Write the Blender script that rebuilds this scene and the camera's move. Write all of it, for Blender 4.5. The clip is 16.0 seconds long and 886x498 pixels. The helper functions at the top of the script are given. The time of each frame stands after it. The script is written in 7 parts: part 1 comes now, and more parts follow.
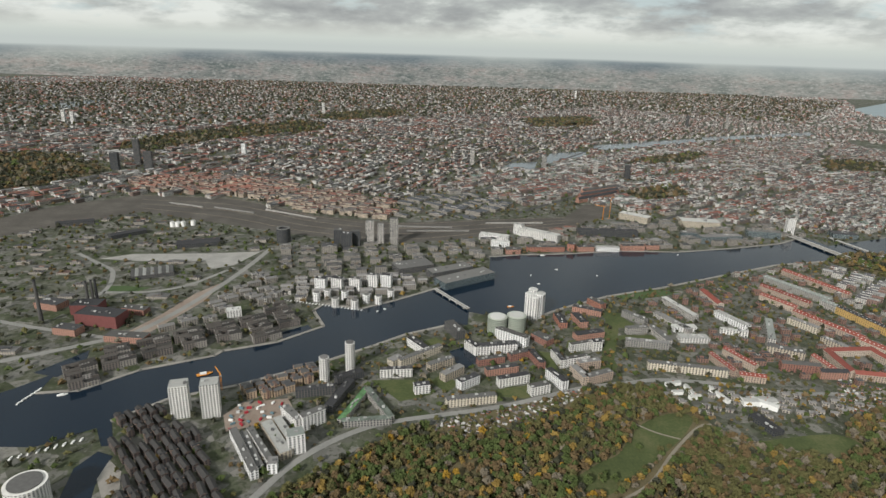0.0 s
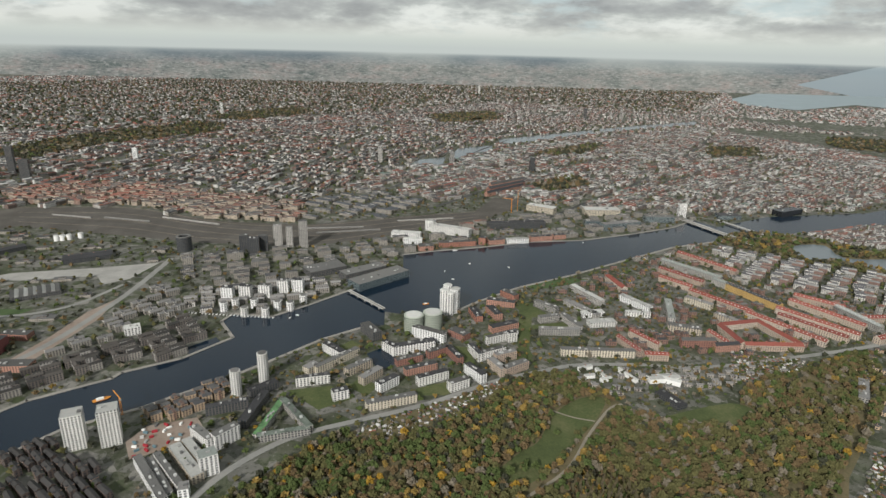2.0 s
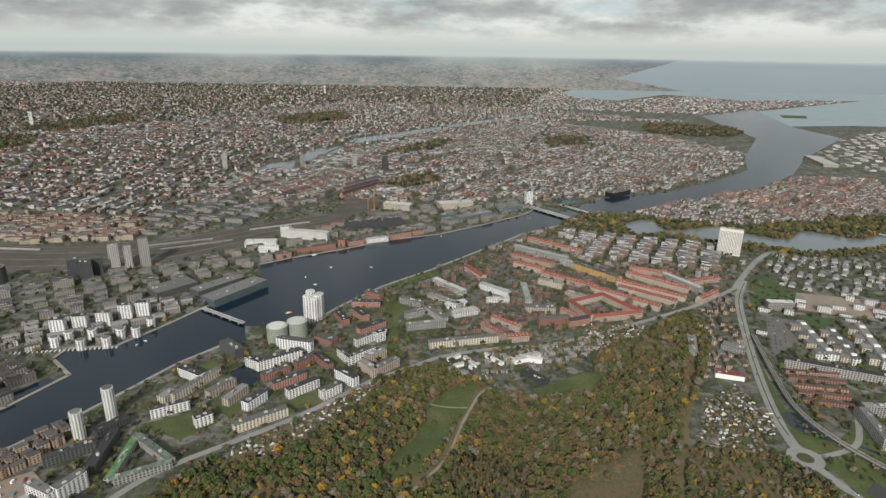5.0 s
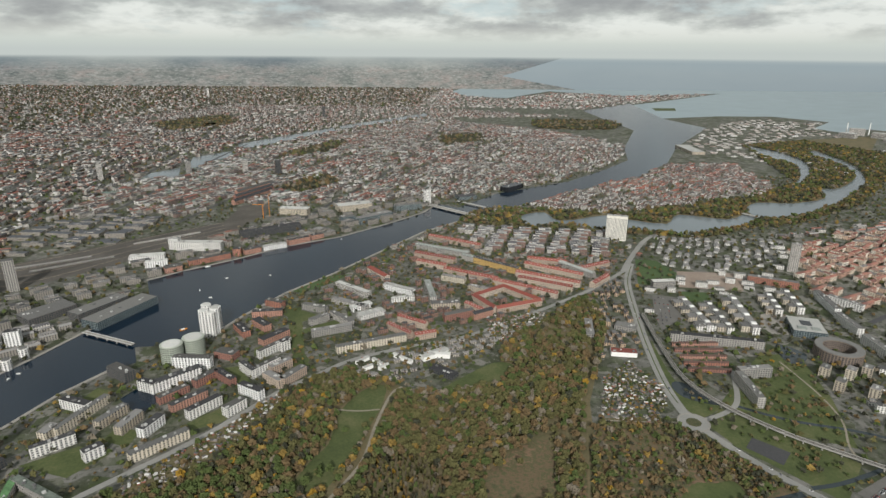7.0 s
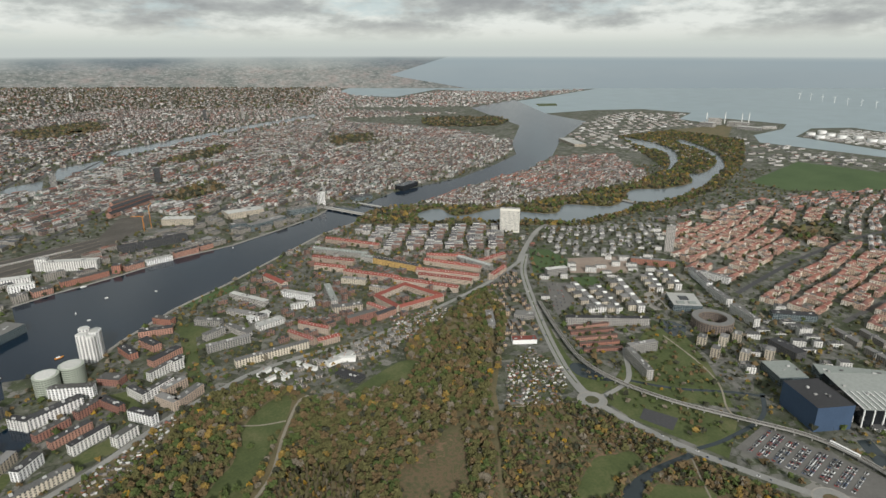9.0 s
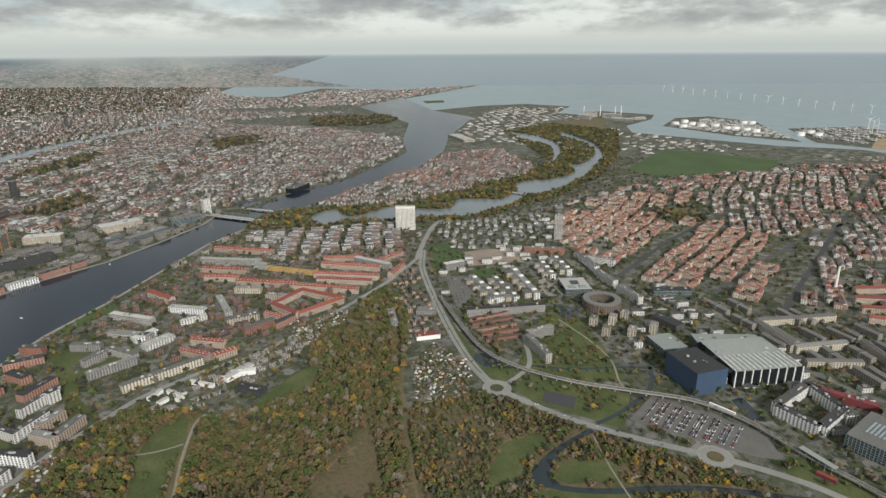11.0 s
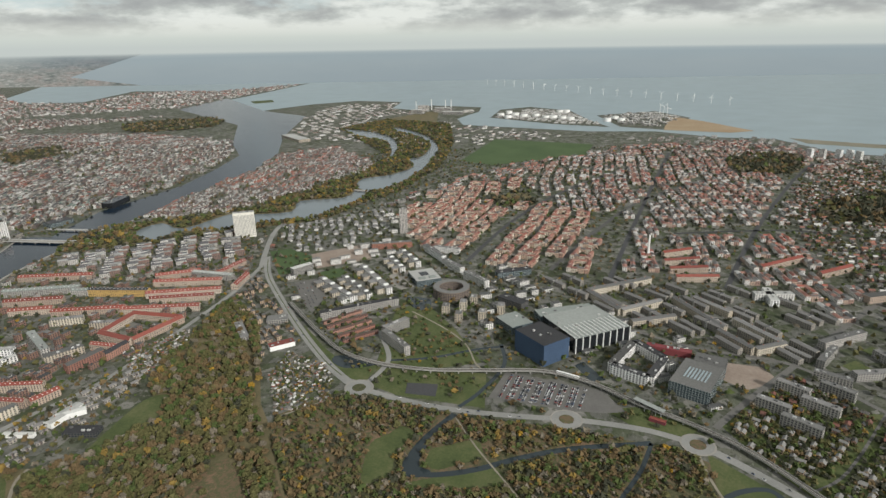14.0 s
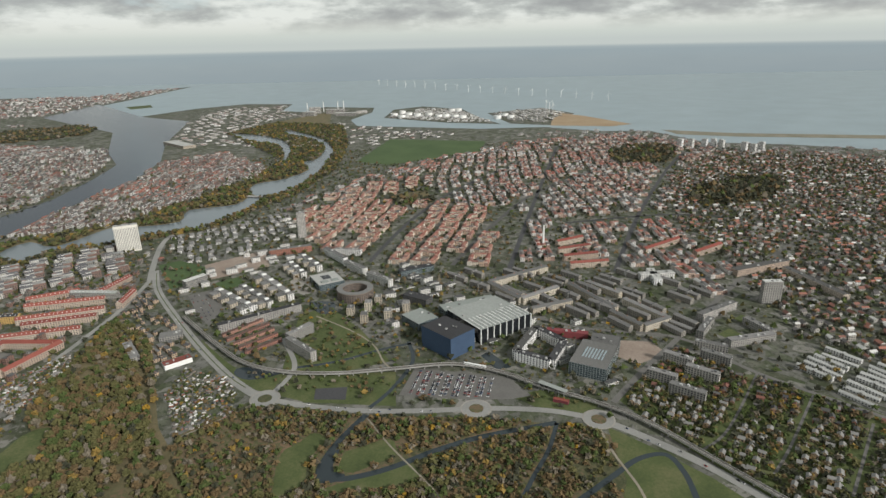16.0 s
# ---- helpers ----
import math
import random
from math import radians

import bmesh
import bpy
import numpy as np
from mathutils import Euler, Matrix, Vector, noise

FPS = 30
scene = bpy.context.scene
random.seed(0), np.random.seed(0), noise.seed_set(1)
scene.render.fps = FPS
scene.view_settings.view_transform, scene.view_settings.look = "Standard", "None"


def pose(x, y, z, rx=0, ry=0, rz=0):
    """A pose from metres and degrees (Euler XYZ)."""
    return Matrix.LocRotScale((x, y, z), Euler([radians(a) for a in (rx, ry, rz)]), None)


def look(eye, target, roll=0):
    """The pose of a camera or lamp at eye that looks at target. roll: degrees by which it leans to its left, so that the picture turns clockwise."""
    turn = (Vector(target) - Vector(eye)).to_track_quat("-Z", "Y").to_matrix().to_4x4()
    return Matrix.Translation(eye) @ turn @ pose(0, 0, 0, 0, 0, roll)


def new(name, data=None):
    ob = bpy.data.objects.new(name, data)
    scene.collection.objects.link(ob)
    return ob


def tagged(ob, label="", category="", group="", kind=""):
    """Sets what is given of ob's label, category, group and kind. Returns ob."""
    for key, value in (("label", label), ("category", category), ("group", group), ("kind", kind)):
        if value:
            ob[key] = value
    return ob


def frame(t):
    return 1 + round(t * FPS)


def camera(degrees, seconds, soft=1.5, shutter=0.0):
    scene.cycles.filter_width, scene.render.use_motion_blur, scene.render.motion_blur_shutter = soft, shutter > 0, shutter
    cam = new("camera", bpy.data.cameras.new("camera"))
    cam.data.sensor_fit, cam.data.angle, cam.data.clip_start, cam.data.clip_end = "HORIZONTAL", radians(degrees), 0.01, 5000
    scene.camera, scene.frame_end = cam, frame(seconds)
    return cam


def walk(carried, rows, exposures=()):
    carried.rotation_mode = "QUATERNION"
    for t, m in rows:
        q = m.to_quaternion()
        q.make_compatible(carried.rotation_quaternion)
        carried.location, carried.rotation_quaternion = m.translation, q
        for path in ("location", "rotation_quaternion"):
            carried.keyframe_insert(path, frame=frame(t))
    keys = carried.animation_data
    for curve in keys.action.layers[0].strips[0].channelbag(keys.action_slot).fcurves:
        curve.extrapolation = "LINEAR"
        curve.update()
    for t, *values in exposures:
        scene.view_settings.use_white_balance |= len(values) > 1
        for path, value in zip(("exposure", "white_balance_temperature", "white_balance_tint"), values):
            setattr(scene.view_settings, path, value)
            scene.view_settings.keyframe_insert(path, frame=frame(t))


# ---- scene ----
# An aerial view over a harbour city in autumn: x right, y ahead of the first camera, z up.
from mathutils.geometry import delaunay_2d_cdt

cam = camera(73.23, 16.0)
PATH = [
    (0.0, 0.00, 0.00, 300.00, 71.456, -1.641, 0.000),
    (0.5, 0.57, 1.91, 300.39, 71.388, -1.596, -2.151),
    (1.0, 0.99, 3.44, 300.66, 71.349, -1.539, -4.341),
    (1.5, 1.29, 4.64, 300.83, 71.334, -1.473, -6.569),
    (2.0, 1.49, 5.55, 300.93, 71.337, -1.398, -8.833),
    (2.5, 1.60, 6.23, 300.95, 71.355, -1.316, -11.134),
    (3.0, 1.65, 6.72, 300.93, 71.383, -1.228, -13.468),
    (3.5, 1.65, 7.05, 300.86, 71.419, -1.134, -15.836),
    (4.0, 1.61, 7.26, 300.77, 71.459, -1.035, -18.235),
    (4.5, 1.56, 7.39, 300.67, 71.500, -0.934, -20.664),
    (5.0, 1.49, 7.46, 300.55, 71.539, -0.829, -23.122),
    (5.5, 1.42, 7.50, 300.43, 71.574, -0.723, -25.605),
    (6.0, 1.36, 7.54, 300.32, 71.603, -0.615, -28.114),
    (6.5, 1.31, 7.58, 300.22, 71.624, -0.508, -30.645),
    (7.0, 1.28, 7.65, 300.14, 71.637, -0.400, -33.197),
    (7.5, 1.27, 7.75, 300.07, 71.639, -0.293, -35.768),
    (8.0, 1.29, 7.91, 300.03, 71.632, -0.188, -38.354),
    (8.5, 1.33, 8.12, 300.00, 71.613, -0.084, -40.955),
    (9.0, 1.39, 8.39, 299.98, 71.584, 0.018, -43.567),
    (9.5, 1.48, 8.71, 299.98, 71.544, 0.117, -46.189),
    (10.0, 1.58, 9.08, 300.00, 71.494, 0.213, -48.816),
    (10.5, 1.69, 9.50, 300.01, 71.436, 0.307, -51.448),
    (11.0, 1.80, 9.95, 300.03, 71.369, 0.396, -54.080),
    (11.5, 1.90, 10.42, 300.03, 71.297, 0.483, -56.710),
    (12.0, 1.99, 10.90, 300.02, 71.221, 0.566, -59.335),
    (12.5, 2.04, 11.35, 299.98, 71.144, 0.646, -61.952),
    (13.0, 2.06, 11.76, 299.90, 71.067, 0.722, -64.558),
    (13.5, 2.01, 12.10, 299.76, 70.994, 0.795, -67.149),
    (14.0, 1.88, 12.34, 299.55, 70.929, 0.865, -69.722),
    (14.5, 1.66, 12.45, 299.26, 70.874, 0.932, -72.274),
    (15.0, 1.33, 12.38, 298.87, 70.834, 0.996, -74.801),
    (15.5, 0.86, 12.10, 298.35, 70.813, 1.057, -77.299),
    (16.0, 0.22, 11.57, 297.70, 70.815, 1.117, -79.764),
]
walk(cam, [(t, pose(x, y, z, rx, ry, rz)) for t, x, y, z, rx, ry, rz in PATH])
EYE_H = 300.0

# ---------------------------------------------------------------- light
SUN_EL, SUN_AZ = radians(30), radians(211)      # azimuth clockwise from +y


def nodes_of(tree):
    tree.nodes.clear()
    return tree.nodes, tree.links


def N(tree, kind, ins=(), **attrs):
    """A node with its sockets set: values or (node, output) links."""
    n = tree.nodes.new(kind)
    if "operation" in attrs:
        n.operation, n.use_clamp = attrs["operation"], attrs["use_clamp"]
    if "sky_type" in attrs:
        n.sky_type, n.sun_disc = attrs["sky_type"], False
        n.sun_elevation, n.sun_rotation = attrs["sun_elevation"], attrs["sun_rotation"]
    for k, v in (ins.items() if isinstance(ins, dict) else enumerate(ins)):
        if v is None:
            continue
        if isinstance(v, bpy.types.NodeSocket):
            tree.links.new(v, n.inputs[k])
        elif isinstance(v, bpy.types.Node):
            tree.links.new(v.outputs[0], n.inputs[k])
        else:
            n.inputs[k].default_value = v
    return n


def M(tree, op, a, b=None, c=None, clamp=False):
    return N(tree, "ShaderNodeMath", [a, b, c], operation=op, use_clamp=clamp)


def MIX(tree, f, a, b, blend="MIX"):
    n = tree.nodes.new("ShaderNodeMix")
    n.data_type, n.blend_type = "RGBA", blend
    for k, v in ((0, f), (6, a), (7, b)):
        if isinstance(v, bpy.types.Node):
            v = v.outputs[2] if v.bl_idname == "ShaderNodeMix" else v.outputs[0]
        if isinstance(v, bpy.types.NodeSocket):
            tree.links.new(v, n.inputs[k])
        else:
            n.inputs[k].default_value = (*v, 1) if isinstance(v, tuple) and len(v) == 3 else v
    return n.outputs[2]


def RAMP(tree, fac, stops, mode="LINEAR"):
    n = tree.nodes.new("ShaderNodeValToRGB")
    r = n.color_ramp
    r.interpolation = mode
    while len(r.elements) < len(stops):
        r.elements.new(0.5)
    for e, (p, c) in zip(r.elements, stops):
        e.position = p
        e.color = (*c, 1) if not isinstance(c, float) else (c, c, c, 1)
    tree.links.new(fac if isinstance(fac, bpy.types.NodeSocket) else fac.outputs[0], n.inputs[0])
    return n.outputs[0]


def NOISE(tree, vec, scale, detail=4, rough=0.55):
    return N(tree, "ShaderNodeTexNoise", {"Vector": vec, "Scale": scale, "Detail": detail, "Roughness": rough})


def make_world():
    w = bpy.data.worlds.new("overcast_sky")
    scene.world = w
    w.use_nodes = True
    T = w.node_tree
    nodes_of(T)
    sky = N(T, "ShaderNodeTexSky", sky_type="NISHITA", sun_disc=False, sun_elevation=SUN_EL, sun_rotation=SUN_AZ)
    way = N(T, "ShaderNodeTexCoord").outputs["Generated"]
    s = N(T, "ShaderNodeSeparateXYZ", [way])
    x, y, z = s.outputs
    # broken low cloud: long banks near the horizon, a closed grey deck above
    bank = N(T, "ShaderNodeCombineXYZ", [x, y, M(T, "MULTIPLY", z, 3.2)]).outputs[0]
    n1 = NOISE(T, bank, 6.5, 7, 0.54)
    n2 = NOISE(T, bank, 19.0, 5, 0.6)
    lift = M(T, "MULTIPLY", M(T, "MINIMUM", M(T, "SUBTRACT", z, 0.055), 0.05), 2.2)
    lift = M(T, "SUBTRACT", lift, M(T, "MULTIPLY", M(T, "MINIMUM", M(T, "MAXIMUM", M(T, "SUBTRACT", z, 0.10), 0.0), 0.14), 0.75))
    cloud = M(T, "ADD", M(T, "ADD", M(T, "MULTIPLY", n1, 1.0), M(T, "MULTIPLY", n2, 0.42)), M(T, "SUBTRACT", lift, 0.21))
    grey = RAMP(T, cloud, [(0.36, (0.80, 0.83, 0.79)), (0.43, (0.68, 0.71, 0.68)), (0.50, (0.52, 0.55, 0.53)), (0.57, (0.43, 0.45, 0.445)), (0.70, (0.33, 0.345, 0.35))])
    gap = RAMP(T, NOISE(T, bank, 4.3, 6, 0.6), [(0.56, 0.0), (0.64, 0.8)])
    grey = MIX(T, gap, grey, (0.56, 0.66, 0.67))
    low = RAMP(T, z, [(0.0, (0.56, 0.61, 0.59)), (0.012, (0.62, 0.67, 0.63)), (0.03, (0.71, 0.735, 0.68)), (0.06, (0.66, 0.69, 0.66))])
    k = M(T, "MULTIPLY", M(T, "MAXIMUM", M(T, "SUBTRACT", z, 0.012), 0.0), 38.0, clamp=True)
    clouds = MIX(T, k, low, grey)
    # the far distance, beyond the modelled ground: suburbs, woods and sea, hazier towards the horizon
    dn = M(T, "MAXIMUM", M(T, "MULTIPLY", z, -1.0), 0.002)
    gx, gy = M(T, "DIVIDE", x, dn), M(T, "DIVIDE", y, dn)
    g = N(T, "ShaderNodeCombineXYZ", [gx, gy, 0.0]).outputs[0]
    sea_a = M(T, "GREATER_THAN", M(T, "ADD", M(T, "MULTIPLY", gx, FAR_A[0]), M(T, "MULTIPLY", gy, FAR_A[1])), FAR_A[2])
    sea_b = M(T, "GREATER_THAN", M(T, "ADD", M(T, "MULTIPLY", gx, FAR_B[0]), M(T, "MULTIPLY", gy, FAR_B[1])), FAR_B[2])
    sea = M(T, "MULTIPLY", sea_a, sea_b)
    dirs = N(T, "ShaderNodeCombineXYZ", [x, y, M(T, "MULTIPLY", z, 3.5)]).outputs[0]
    patch = NOISE(T, dirs, 26.0, 6, 0.7)
    spots = NOISE(T, dirs, 150.0, 3, 0.75)
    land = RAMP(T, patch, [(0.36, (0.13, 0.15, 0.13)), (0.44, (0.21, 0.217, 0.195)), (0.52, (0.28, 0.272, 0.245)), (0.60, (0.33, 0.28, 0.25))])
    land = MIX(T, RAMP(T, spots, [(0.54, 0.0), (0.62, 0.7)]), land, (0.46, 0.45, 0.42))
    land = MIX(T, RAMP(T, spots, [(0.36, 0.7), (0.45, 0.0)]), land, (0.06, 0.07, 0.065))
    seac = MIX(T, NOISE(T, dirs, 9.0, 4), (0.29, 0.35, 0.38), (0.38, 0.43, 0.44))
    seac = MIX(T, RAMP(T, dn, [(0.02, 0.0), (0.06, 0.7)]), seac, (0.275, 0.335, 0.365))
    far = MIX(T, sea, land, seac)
    # aerial haze painted into the backdrop colour, dull blue to bright, densest at the horizon
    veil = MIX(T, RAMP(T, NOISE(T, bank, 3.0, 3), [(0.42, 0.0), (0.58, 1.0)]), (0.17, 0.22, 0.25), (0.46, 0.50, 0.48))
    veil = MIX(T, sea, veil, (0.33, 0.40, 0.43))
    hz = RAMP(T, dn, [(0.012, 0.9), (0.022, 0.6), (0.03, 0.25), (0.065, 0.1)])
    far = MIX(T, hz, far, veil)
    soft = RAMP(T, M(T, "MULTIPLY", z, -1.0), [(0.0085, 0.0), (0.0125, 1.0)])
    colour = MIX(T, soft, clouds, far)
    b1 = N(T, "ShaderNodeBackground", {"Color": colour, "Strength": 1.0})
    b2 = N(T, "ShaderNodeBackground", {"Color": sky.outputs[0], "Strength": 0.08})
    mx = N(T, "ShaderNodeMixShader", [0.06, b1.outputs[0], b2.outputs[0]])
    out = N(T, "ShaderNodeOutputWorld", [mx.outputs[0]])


def half_plane(p, q):
    """Line through two plan points in units of the eye's height: its right side."""
    a, b = (p[0] / EYE_H, p[1] / EYE_H), (q[0] / EYE_H, q[1] / EYE_H)
    dx, dy = b[0] - a[0], b[1] - a[1]
    n = (dy, -dx)
    return n[0], n[1], n[0] * a[0] + n[1] * a[1]


FAR_A = half_plane((2695, 4008), (5010, 6265))
FAR_B = half_plane((5010, 6265), (9352, 15147))
make_world()
sun = new("sun", bpy.data.lights.new("sun", "SUN"))
sun.data.energy, sun.data.angle, sun.data.color = 3.7, radians(5), (1.0, 0.965, 0.91)
sd = Vector((math.sin(SUN_AZ) * math.cos(SUN_EL), math.cos(SUN_AZ) * math.cos(SUN_EL), math.sin(SUN_EL)))
sun.matrix_world = look(sd * 500, (0, 0, 0))
scene.view_settings.exposure = 0.0

# ---------------------------------------------------------------- materials


def surface(name, rough=0.85, metallic=0.0, spec=0.3):
    m = bpy.data.materials.new(name)
    m.use_nodes = True
    T = m.node_tree
    nodes_of(T)
    b = N(T, "ShaderNodeBsdfPrincipled", {"Roughness": rough, "Metallic": metallic, "Specular IOR Level": spec})
    N(T, "ShaderNodeOutputMaterial", [b.outputs[0]])
    return m, T, b


def position(T):
    return N(T, "ShaderNodeNewGeometry").outputs["Position"]


def varied(name, colours, big=0.009, small=0.4, amount=0.25, rough=0.85, by="island", bump=0.0, spec=0.3, district=0.0):
    """Colours picked piece by piece, weathered by noise at two sizes; district: how far neighbours share a colour."""
    m, T, b = surface(name, rough, spec=spec)
    if by == "island":
        r = N(T, "ShaderNodeNewGeometry").outputs["Random Per Island"]
    else:
        r = N(T, "ShaderNodeObjectInfo").outputs["Random"]
    n = len(colours)
    p = position(T)
    if district:
        shift = M(T, "MULTIPLY", M(T, "SUBTRACT", NOISE(T, p, 0.0075, 3), 0.5), district)
        r = M(T, "ADD", M(T, "MULTIPLY", M(T, "SUBTRACT", r, 0.5), 0.8), M(T, "ADD", shift, 0.5), clamp=True)
    base = RAMP(T, r, [(i / n, c) for i, c in enumerate(colours)], "CONSTANT")
    v = M(T, "ADD", M(T, "MULTIPLY", NOISE(T, p, big, 4), 1.1), M(T, "MULTIPLY", NOISE(T, p, small, 5, 0.65), 0.9))
    k = M(T, "ADD", M(T, "MULTIPLY", M(T, "SUBTRACT", v, 1.0), amount * 4), 1.0)
    T.links.new(MIX(T, 1.0, base, N(T, "ShaderNodeCombineColor", [k, k, k]), "MULTIPLY"), b.inputs["Base Color"])
    if bump:
        bp = N(T, "ShaderNodeBump", {"Height": NOISE(T, p, small * 2, 4), "Strength": bump, "Distance": 0.5})
        T.links.new(bp.outputs[0], b.inputs["Normal"])
    return m


def facade(name, colours, glass=(0.035, 0.04, 0.048), bay=2.6, storey=2.1, wide=0.5, tall=0.58, by="island", rough=0.8, amount=0.12):
    """Wall with rows of windows, on the wall's own metres (u along, v up)."""
    m, T, b = surface(name, rough)
    r = N(T, "ShaderNodeNewGeometry").outputs["Random Per Island"] if by == "island" else N(T, "ShaderNodeObjectInfo").outputs["Random"]
    n = len(colours)
    base = RAMP(T, r, [(i / n, c) for i, c in enumerate(colours)], "CONSTANT")
    p = position(T)
    v = M(T, "ADD", NOISE(T, p, 0.05, 3), NOISE(T, p, 0.6, 4))
    k = M(T, "ADD", M(T, "MULTIPLY", M(T, "SUBTRACT", v, 1.0), amount * 4), 1.0)
    base = MIX(T, 1.0, base, N(T, "ShaderNodeCombineColor", [k, k, k]), "MULTIPLY")
    uv = N(T, "ShaderNodeSeparateXYZ", [N(T, "ShaderNodeUVMap").outputs[0]])
    fu = M(T, "FRACT", M(T, "DIVIDE", uv.outputs[0], bay))
    fv = M(T, "FRACT", M(T, "DIVIDE", uv.outputs[1], storey))
    iu = M(T, "LESS_THAN", M(T, "ABSOLUTE", M(T, "SUBTRACT", fu, 0.5)), wide / 2)
    iv = M(T, "LESS_THAN", M(T, "ABSOLUTE", M(T, "SUBTRACT", fv, 0.5)), tall / 2)
    win = M(T, "MULTIPLY", iu, iv)
    T.links.new(MIX(T, win, base, glass), b.inputs["Base Color"])
    T.links.new(M(T, "SUBTRACT", rough, M(T, "MULTIPLY", win, rough - 0.15)).outputs[0], b.inputs["Roughness"])
    return m


def ground_material():
    m, T, b = surface("city_ground", 0.95)
    p = position(T)
    # plots of lawn, paving, asphalt and dark planting, broken up by finer stains
    cell = N(T, "ShaderNodeTexVoronoi", {"Vector": p, "Scale": 0.085})
    pick = N(T, "ShaderNodeSeparateColor", [cell.outputs["Color"]]).outputs[0]
    c = RAMP(T, pick, [(0.0, (0.05, 0.065, 0.026)), (0.24, (0.04, 0.046, 0.025)), (0.42, (0.115, 0.113, 0.105)), (0.60, (0.075, 0.08, 0.05)), (0.74, (0.15, 0.146, 0.135)), (0.90, (0.23, 0.22, 0.20))], "CONSTANT")
    c = MIX(T, 0.45, c, RAMP(T, NOISE(T, p, 0.02, 6, 0.68), [(0.38, (0.04, 0.05, 0.024)), (0.48, (0.075, 0.078, 0.06)), (0.62, (0.17, 0.165, 0.15))]))
    s = NOISE(T, p, 0.16, 5, 0.7)
    c = MIX(T, M(T, "MULTIPLY", M(T, "GREATER_THAN", s, 0.61), 0.4), c, (0.22, 0.21, 0.195))
    c = MIX(T, M(T, "MULTIPLY", M(T, "LESS_THAN", s, 0.44), 0.6), c, (0.032, 0.04, 0.02))
    T.links.new(c, b.inputs["Base Color"])
    return m


def mottled(name, stops, big, small, rough=0.95, bump=0.0):
    m, T, b = surface(name, rough)
    p = position(T)
    v = M(T, "ADD", M(T, "MULTIPLY", NOISE(T, p, big, 5, 0.6), 0.6), M(T, "MULTIPLY", NOISE(T, p, small, 5, 0.65), 0.4))
    T.links.new(RAMP(T, v, stops), b.inputs["Base Color"])
    if bump:
        bp = N(T, "ShaderNodeBump", {"Height": NOISE(T, p, small * 2, 4), "Strength": bump, "Distance": 1.0})
        T.links.new(bp.outputs[0], b.inputs["Normal"])
    return m


def water_material(name, colour, rough, wave, strength):
    m, T, b = surface(name, rough, spec=0.5)
    p = position(T)
    c = MIX(T, NOISE(T, p, 0.008, 4), tuple(0.75 * k for k in colour), tuple(1.25 * k for k in colour))
    T.links.new(c, b.inputs["Base Color"])
    b.inputs["IOR"].default_value = 1.33
    bp = N(T, "ShaderNodeBump", {"Height": NOISE(T, p, wave, 4), "Strength": strength, "Distance": 1.0})
    T.links.new(bp.outputs[0], b.inputs["Normal"])
    return m


GROUND = ground_material()
GRASS = mottled("grass", [(0.35, (0.045, 0.06, 0.022)), (0.5, (0.07, 0.088, 0.032)), (0.65, (0.115, 0.115, 0.054))], 0.03, 0.4)
FIELD = mottled("sports_turf", [(0.35, (0.045, 0.075, 0.028)), (0.65, (0.07, 0.105, 0.042))], 0.01, 0.2)
HEATH = mottled("autumn_heath", [(0.38, (0.05, 0.056, 0.027)), (0.45, (0.085, 0.082, 0.042)), (0.50, (0.14, 0.095, 0.06)), (0.54, (0.07, 0.08, 0.036)), (0.60, (0.17, 0.112, 0.072))], 0.013, 0.22, bump=0.6)
FLOOR = mottled("forest_floor", [(0.35, (0.08, 0.08, 0.04)), (0.6, (0.15, 0.12, 0.068))], 0.04, 0.5)
WATER = water_material("harbour_water", (0.004, 0.013, 0.026), 0.08, 0.35, 0.10)
# open sea: the pale base colour stands in for reflected cloudy sky
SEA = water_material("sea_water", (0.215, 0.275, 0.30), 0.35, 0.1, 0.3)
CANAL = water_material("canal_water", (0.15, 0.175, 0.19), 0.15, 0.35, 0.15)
CREEK = water_material("creek_water", (0.03, 0.04, 0.045), 0.1, 0.5, 0.1)
ASPHALT = mottled("asphalt", [(0.35, (0.19, 0.19, 0.18)), (0.65, (0.28, 0.275, 0.26))], 0.03, 0.6)
LOT = mottled("car_park_asphalt", [(0.35, (0.105, 0.10, 0.095)), (0.65, (0.15, 0.145, 0.135))], 0.05, 0.5)
PATHM = mottled("gravel_path", [(0.35, (0.19, 0.17, 0.13)), (0.65, (0.28, 0.25, 0.20))], 0.05, 0.7)
PAVING = mottled("pale_paving", [(0.35, (0.20, 0.19, 0.175)), (0.65, (0.32, 0.30, 0.27))], 0.04, 0.5)
BALLAST = mottled("rail_ballast", [(0.3, (0.05, 0.046, 0.04)), (0.5, (0.085, 0.077, 0.067)), (0.7, (0.14, 0.128, 0.112))], 0.02, 0.3)
EARTH = mottled("bare_earth", [(0.35, (0.20, 0.15, 0.12)), (0.65, (0.30, 0.25, 0.21))], 0.03, 0.3)
DUNE = mottled("dune_grass", [(0.35, (0.13, 0.125, 0.085)), (0.65, (0.24, 0.215, 0.165))], 0.02, 0.15)
SAND = mottled("sand", [(0.35, (0.25, 0.17, 0.10)), (0.65, (0.34, 0.27, 0.18))], 0.01, 0.1)
CONCRETE = mottled("concrete", [(0.35, (0.24, 0.235, 0.22)), (0.65, (0.36, 0.35, 0.33))], 0.05, 0.5)

